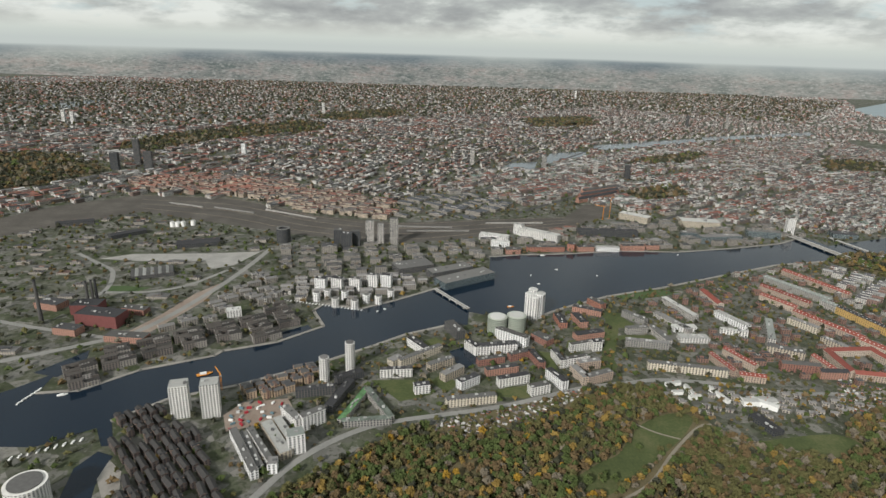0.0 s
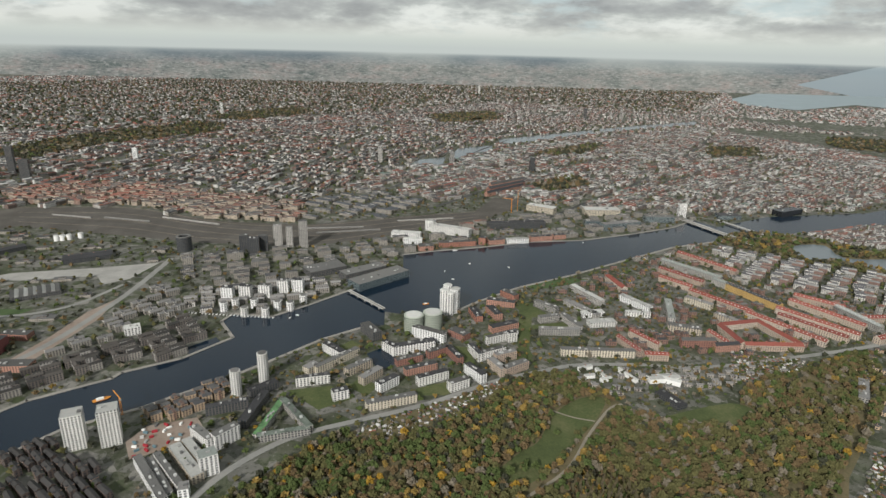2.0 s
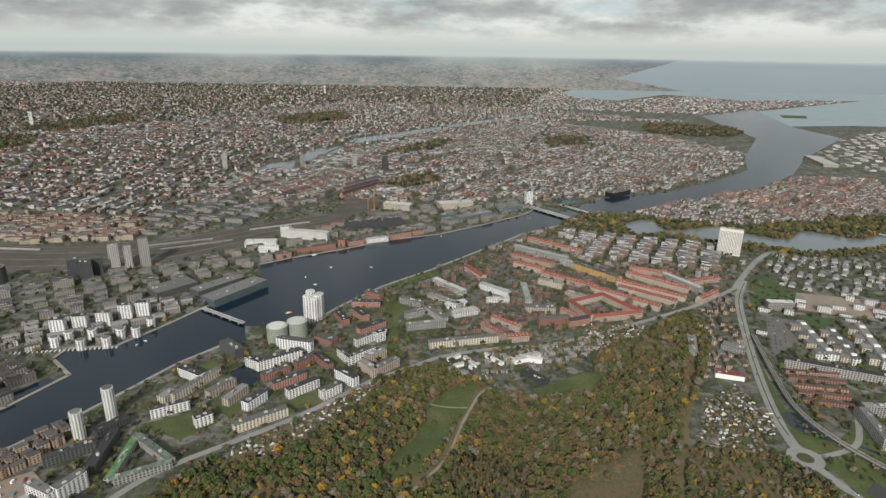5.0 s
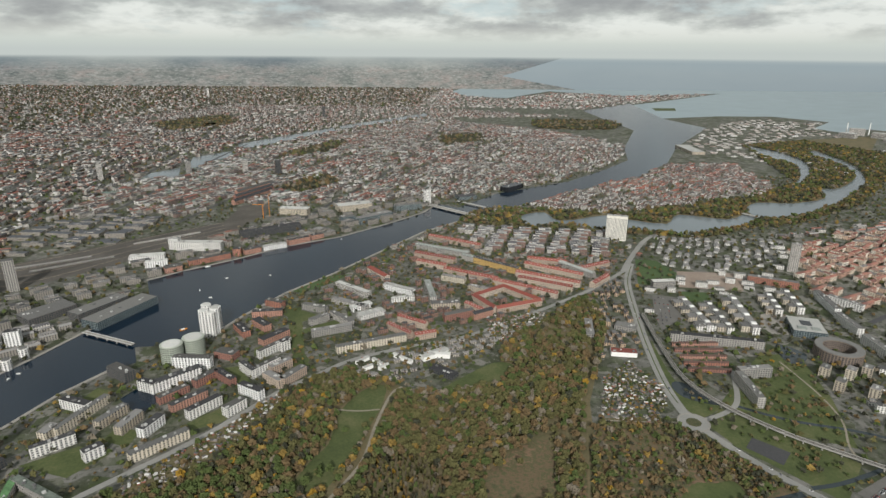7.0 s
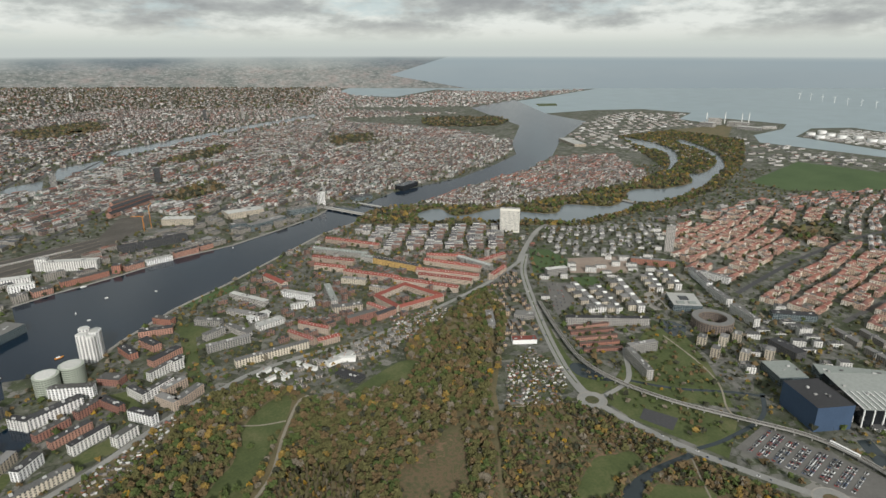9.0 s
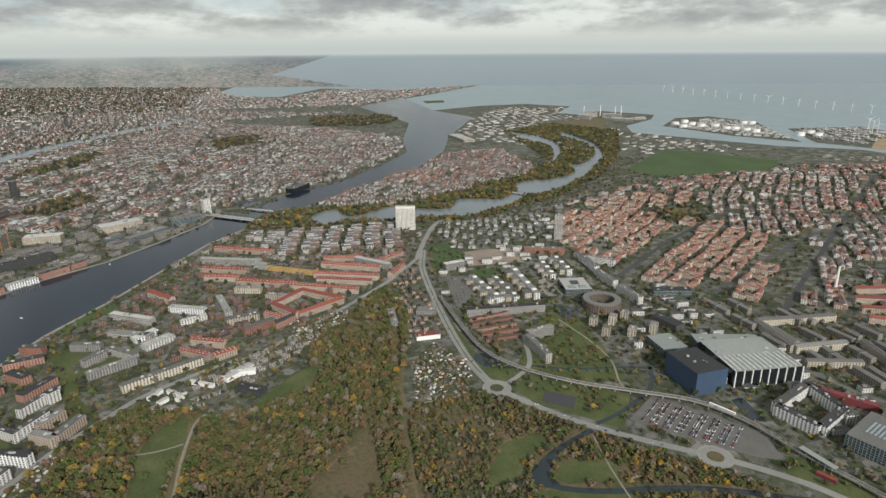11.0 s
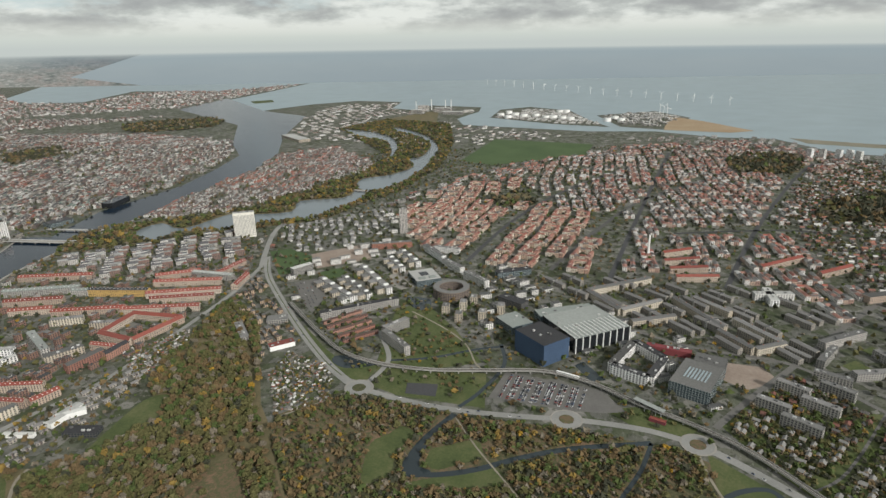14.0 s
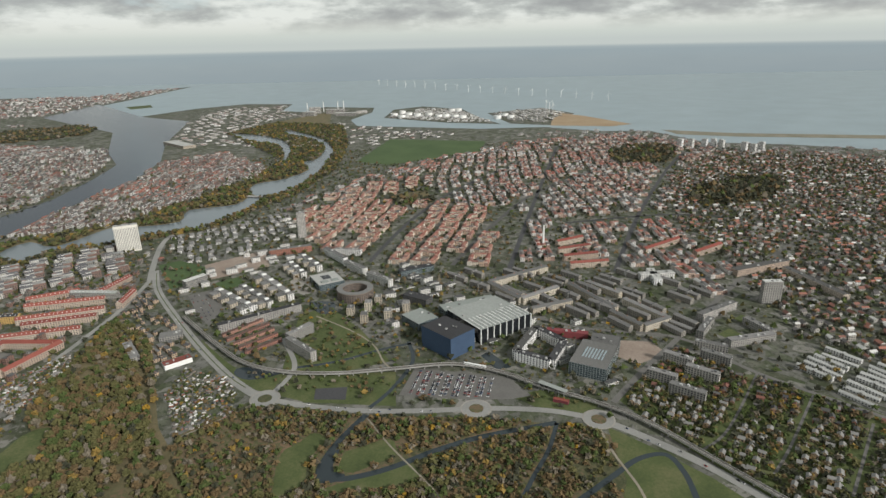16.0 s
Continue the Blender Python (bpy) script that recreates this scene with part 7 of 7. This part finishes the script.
lot = [(448, 134), (489, 130), (485, 46), (463, 27), (451, 71)]
A, B = Vector((488, 127)), Vector((485, 48))
u = (B - A).normalized()
v = Vector((u.y, -u.x))
for i in range(14):
    for j in range(-2, 26):
        p = A + u * (i * 5.2 + (1.5 if i % 2 else 0)) + v * (j * 1.55)
        if inside(lot, np.array([p.x]), np.array([p.y]))[0] and RNG.random() < 0.72:
            car(p, math.atan2(u.y, u.x), "cars on the large car park")
for i in range(9):
    for j in range(5):
        p = Vector((628, 452)).lerp(Vector((560, 392)), (i + 0.5) / 9) + Vector((0.66, -0.75)) * (j - 2) * 5.0
        if RNG.random() < 0.7 and inside([(626, 460), (647, 436), (596, 394), (548, 384), (572, 412)], np.array([p.x]), np.array([p.y]))[0]:
            car(p, 0.72, "cars on the campus car park")
for pts, n in (([(588, 460), (505, 371), (433, 282)], 7), ([(418, 226), (417, 164), (430, 87)], 8), ([(426, -52), (389, -109), (364, -136)], 8)):
    pts = smooth(pts, 10)
    for k in range(n):
        i = int(RNG.integers(1, len(pts) - 1))
        a = math.atan2(pts[i + 1][1] - pts[i][1], pts[i + 1][0] - pts[i][0])
        s_ = RNG.choice([-1.6, 1.6])
        car((pts[i][0] - s_ * math.sin(a), pts[i][1] + s_ * math.cos(a)), a, "cars on the road", 0.27, "small car driving on the grey road")


def boat(p, L, a, mat, label):
    t = thing("boat", p[0], p[1], label, "boat", "harbour boats", rot=a)
    S = Shape()
    w = L * 0.16
    dk = [(-L / 2, -w, 0.9), (L * 0.25, -w, 0.9), (L / 2, 0, 1.1), (L * 0.25, w, 0.9), (-L / 2, w, 0.9)]
    bt = [(x * 0.92, y * 0.8, 0.1) for x, y, z in dk]
    for i in range(5):
        S.quads([[bt[i], bt[(i + 1) % 5], dk[(i + 1) % 5], dk[i]]])
    S.quads([dk[0], dk[1], dk[3], dk[4]])
    S.tris([dk[1], dk[2], dk[3]])
    part("hull", S, mat, t)
    S = Shape()
    flat_house(S, -L * 0.1, 0, L * 0.4, w * 1.2, 0, L * 0.09, 0, 0, z0=0.95)
    part("cabin", S, WHITE, t)


boat((-218, 500), 15, 0.5, ORANGE, "orange work barge with a crane beam")
boat((92, 676), 9, 0.2, ORANGE, "yellow harbour ferry near the silo tower")
boat((163, 875), 8, 0.0, WHITE, "small white tour boat at the quay")
boat((-328, 459), 9, 0.4, WHITE, "white motor yacht at the dock")
for p in ((-70, 652), (133, 787), (-62, 659), (228, 793), (139, 755), (382, 896), (174, 813)):
    boat(p, 4, RNG.uniform(0, 6), WHITE, "tiny white boat on the harbour")
for i in range(26):
    p = Vector((-191, 681)).lerp(Vector((-89, 656)), i / 25.0)
    boat((p.x, p.y - 1.5), 3.5, 1.2 + RNG.normal(0, 0.1), WHITE, "small moored white boat along the bay quay")
for a_, b_, n in (((-315, 373), (-271, 400), 9), ((-353, 467), (-358, 440), 6)):
    for i in range(n):
        p = Vector(a_).lerp(Vector(b_), i / n)
        boat((p.x, p.y), 5, 1.6, WHITE, "moored white boat in the marina")


def crane(p, h, jib, a, mat, label):
    t = thing("tower_crane", p[0], p[1], label, "crane", rot=a)
    S = Shape()
    for dx in (-0.5, 0.5):
        for dy in (-0.5, 0.5):
            flat_house(S, dx, dy, 0.22, 0.22, 0, h, 0, 0)
    part("mast", S, mat, t)
    S = Shape()
    for k in range(int(h / 1.5)):
        flat_house(S, 0, 0.5 if k % 2 else -0.5, 1.1, 0.15, 0, 0.2, 0, 0, z0=k * 1.5)
    part("lattice", S, mat, t)
    S = Shape()
    flat_house(S, jib * 0.35, 0, jib, 0.7, 0, 0.7, 0, 0, z0=h)
    part("jib", S, mat, t)
    S = Shape()
    flat_house(S, -jib * 0.12, 0, 1.6, 1.2, 0, 1.3, 0, 0, z0=h - 1.2)
    part("counterweight", S, CONCRETE, t)


# containers, stacked parts and machines on the waterfront site
SITE = [(varied("red_machine_paint", [(0.30, 0.03, 0.04)], by="object", amount=0.1), "red crane section lying on a building site"), (RF_SHAFT, "grey site container on bare earth"),
        (varied("site_hut_blue", [(0.12, 0.19, 0.22)], by="object", amount=0.1), "blue-grey site hut on bare earth"), (WHITE, "white site hut on bare earth")]
rs = np.random.default_rng(12)
placed_at = []
while len(placed_at) < 26:
    p = (rs.uniform(-176, -122), rs.uniform(414, 460))
    if not inside([(-176, 434), (-167, 453), (-132, 461), (-123, 447), (-144, 425), (-167, 414)], np.array([p[0]]), np.array([p[1]]))[0] or any(math.dist(p, q) < 5 for q in placed_at):
        continue
    placed_at.append(p)
    mat, lab = SITE[int(rs.integers(0, 4))]
    t = thing("site_container", p[0], p[1], lab, "container", "things on the waterfront site", rot=rs.uniform(0, 3))
    S = Shape()
    flat_house(S, 0, 0, rs.uniform(2.5, 4.6), rs.uniform(1.2, 1.8), 0, rs.uniform(1.1, 1.9), 0, 0, z0=0.08)
    part("body", S, mat, t)
crane((-193, 474), 16.4, 18, 2.2, ORANGE, "orange tower crane on a waterfront site")
crane((327, 1103), 40.0, 26, 1.0, ORANGE, "orange tower crane beside the tracks")
crane((312, 1093), 26.6, 22, 2.5, ORANGE, "orange tower crane beside the tracks")
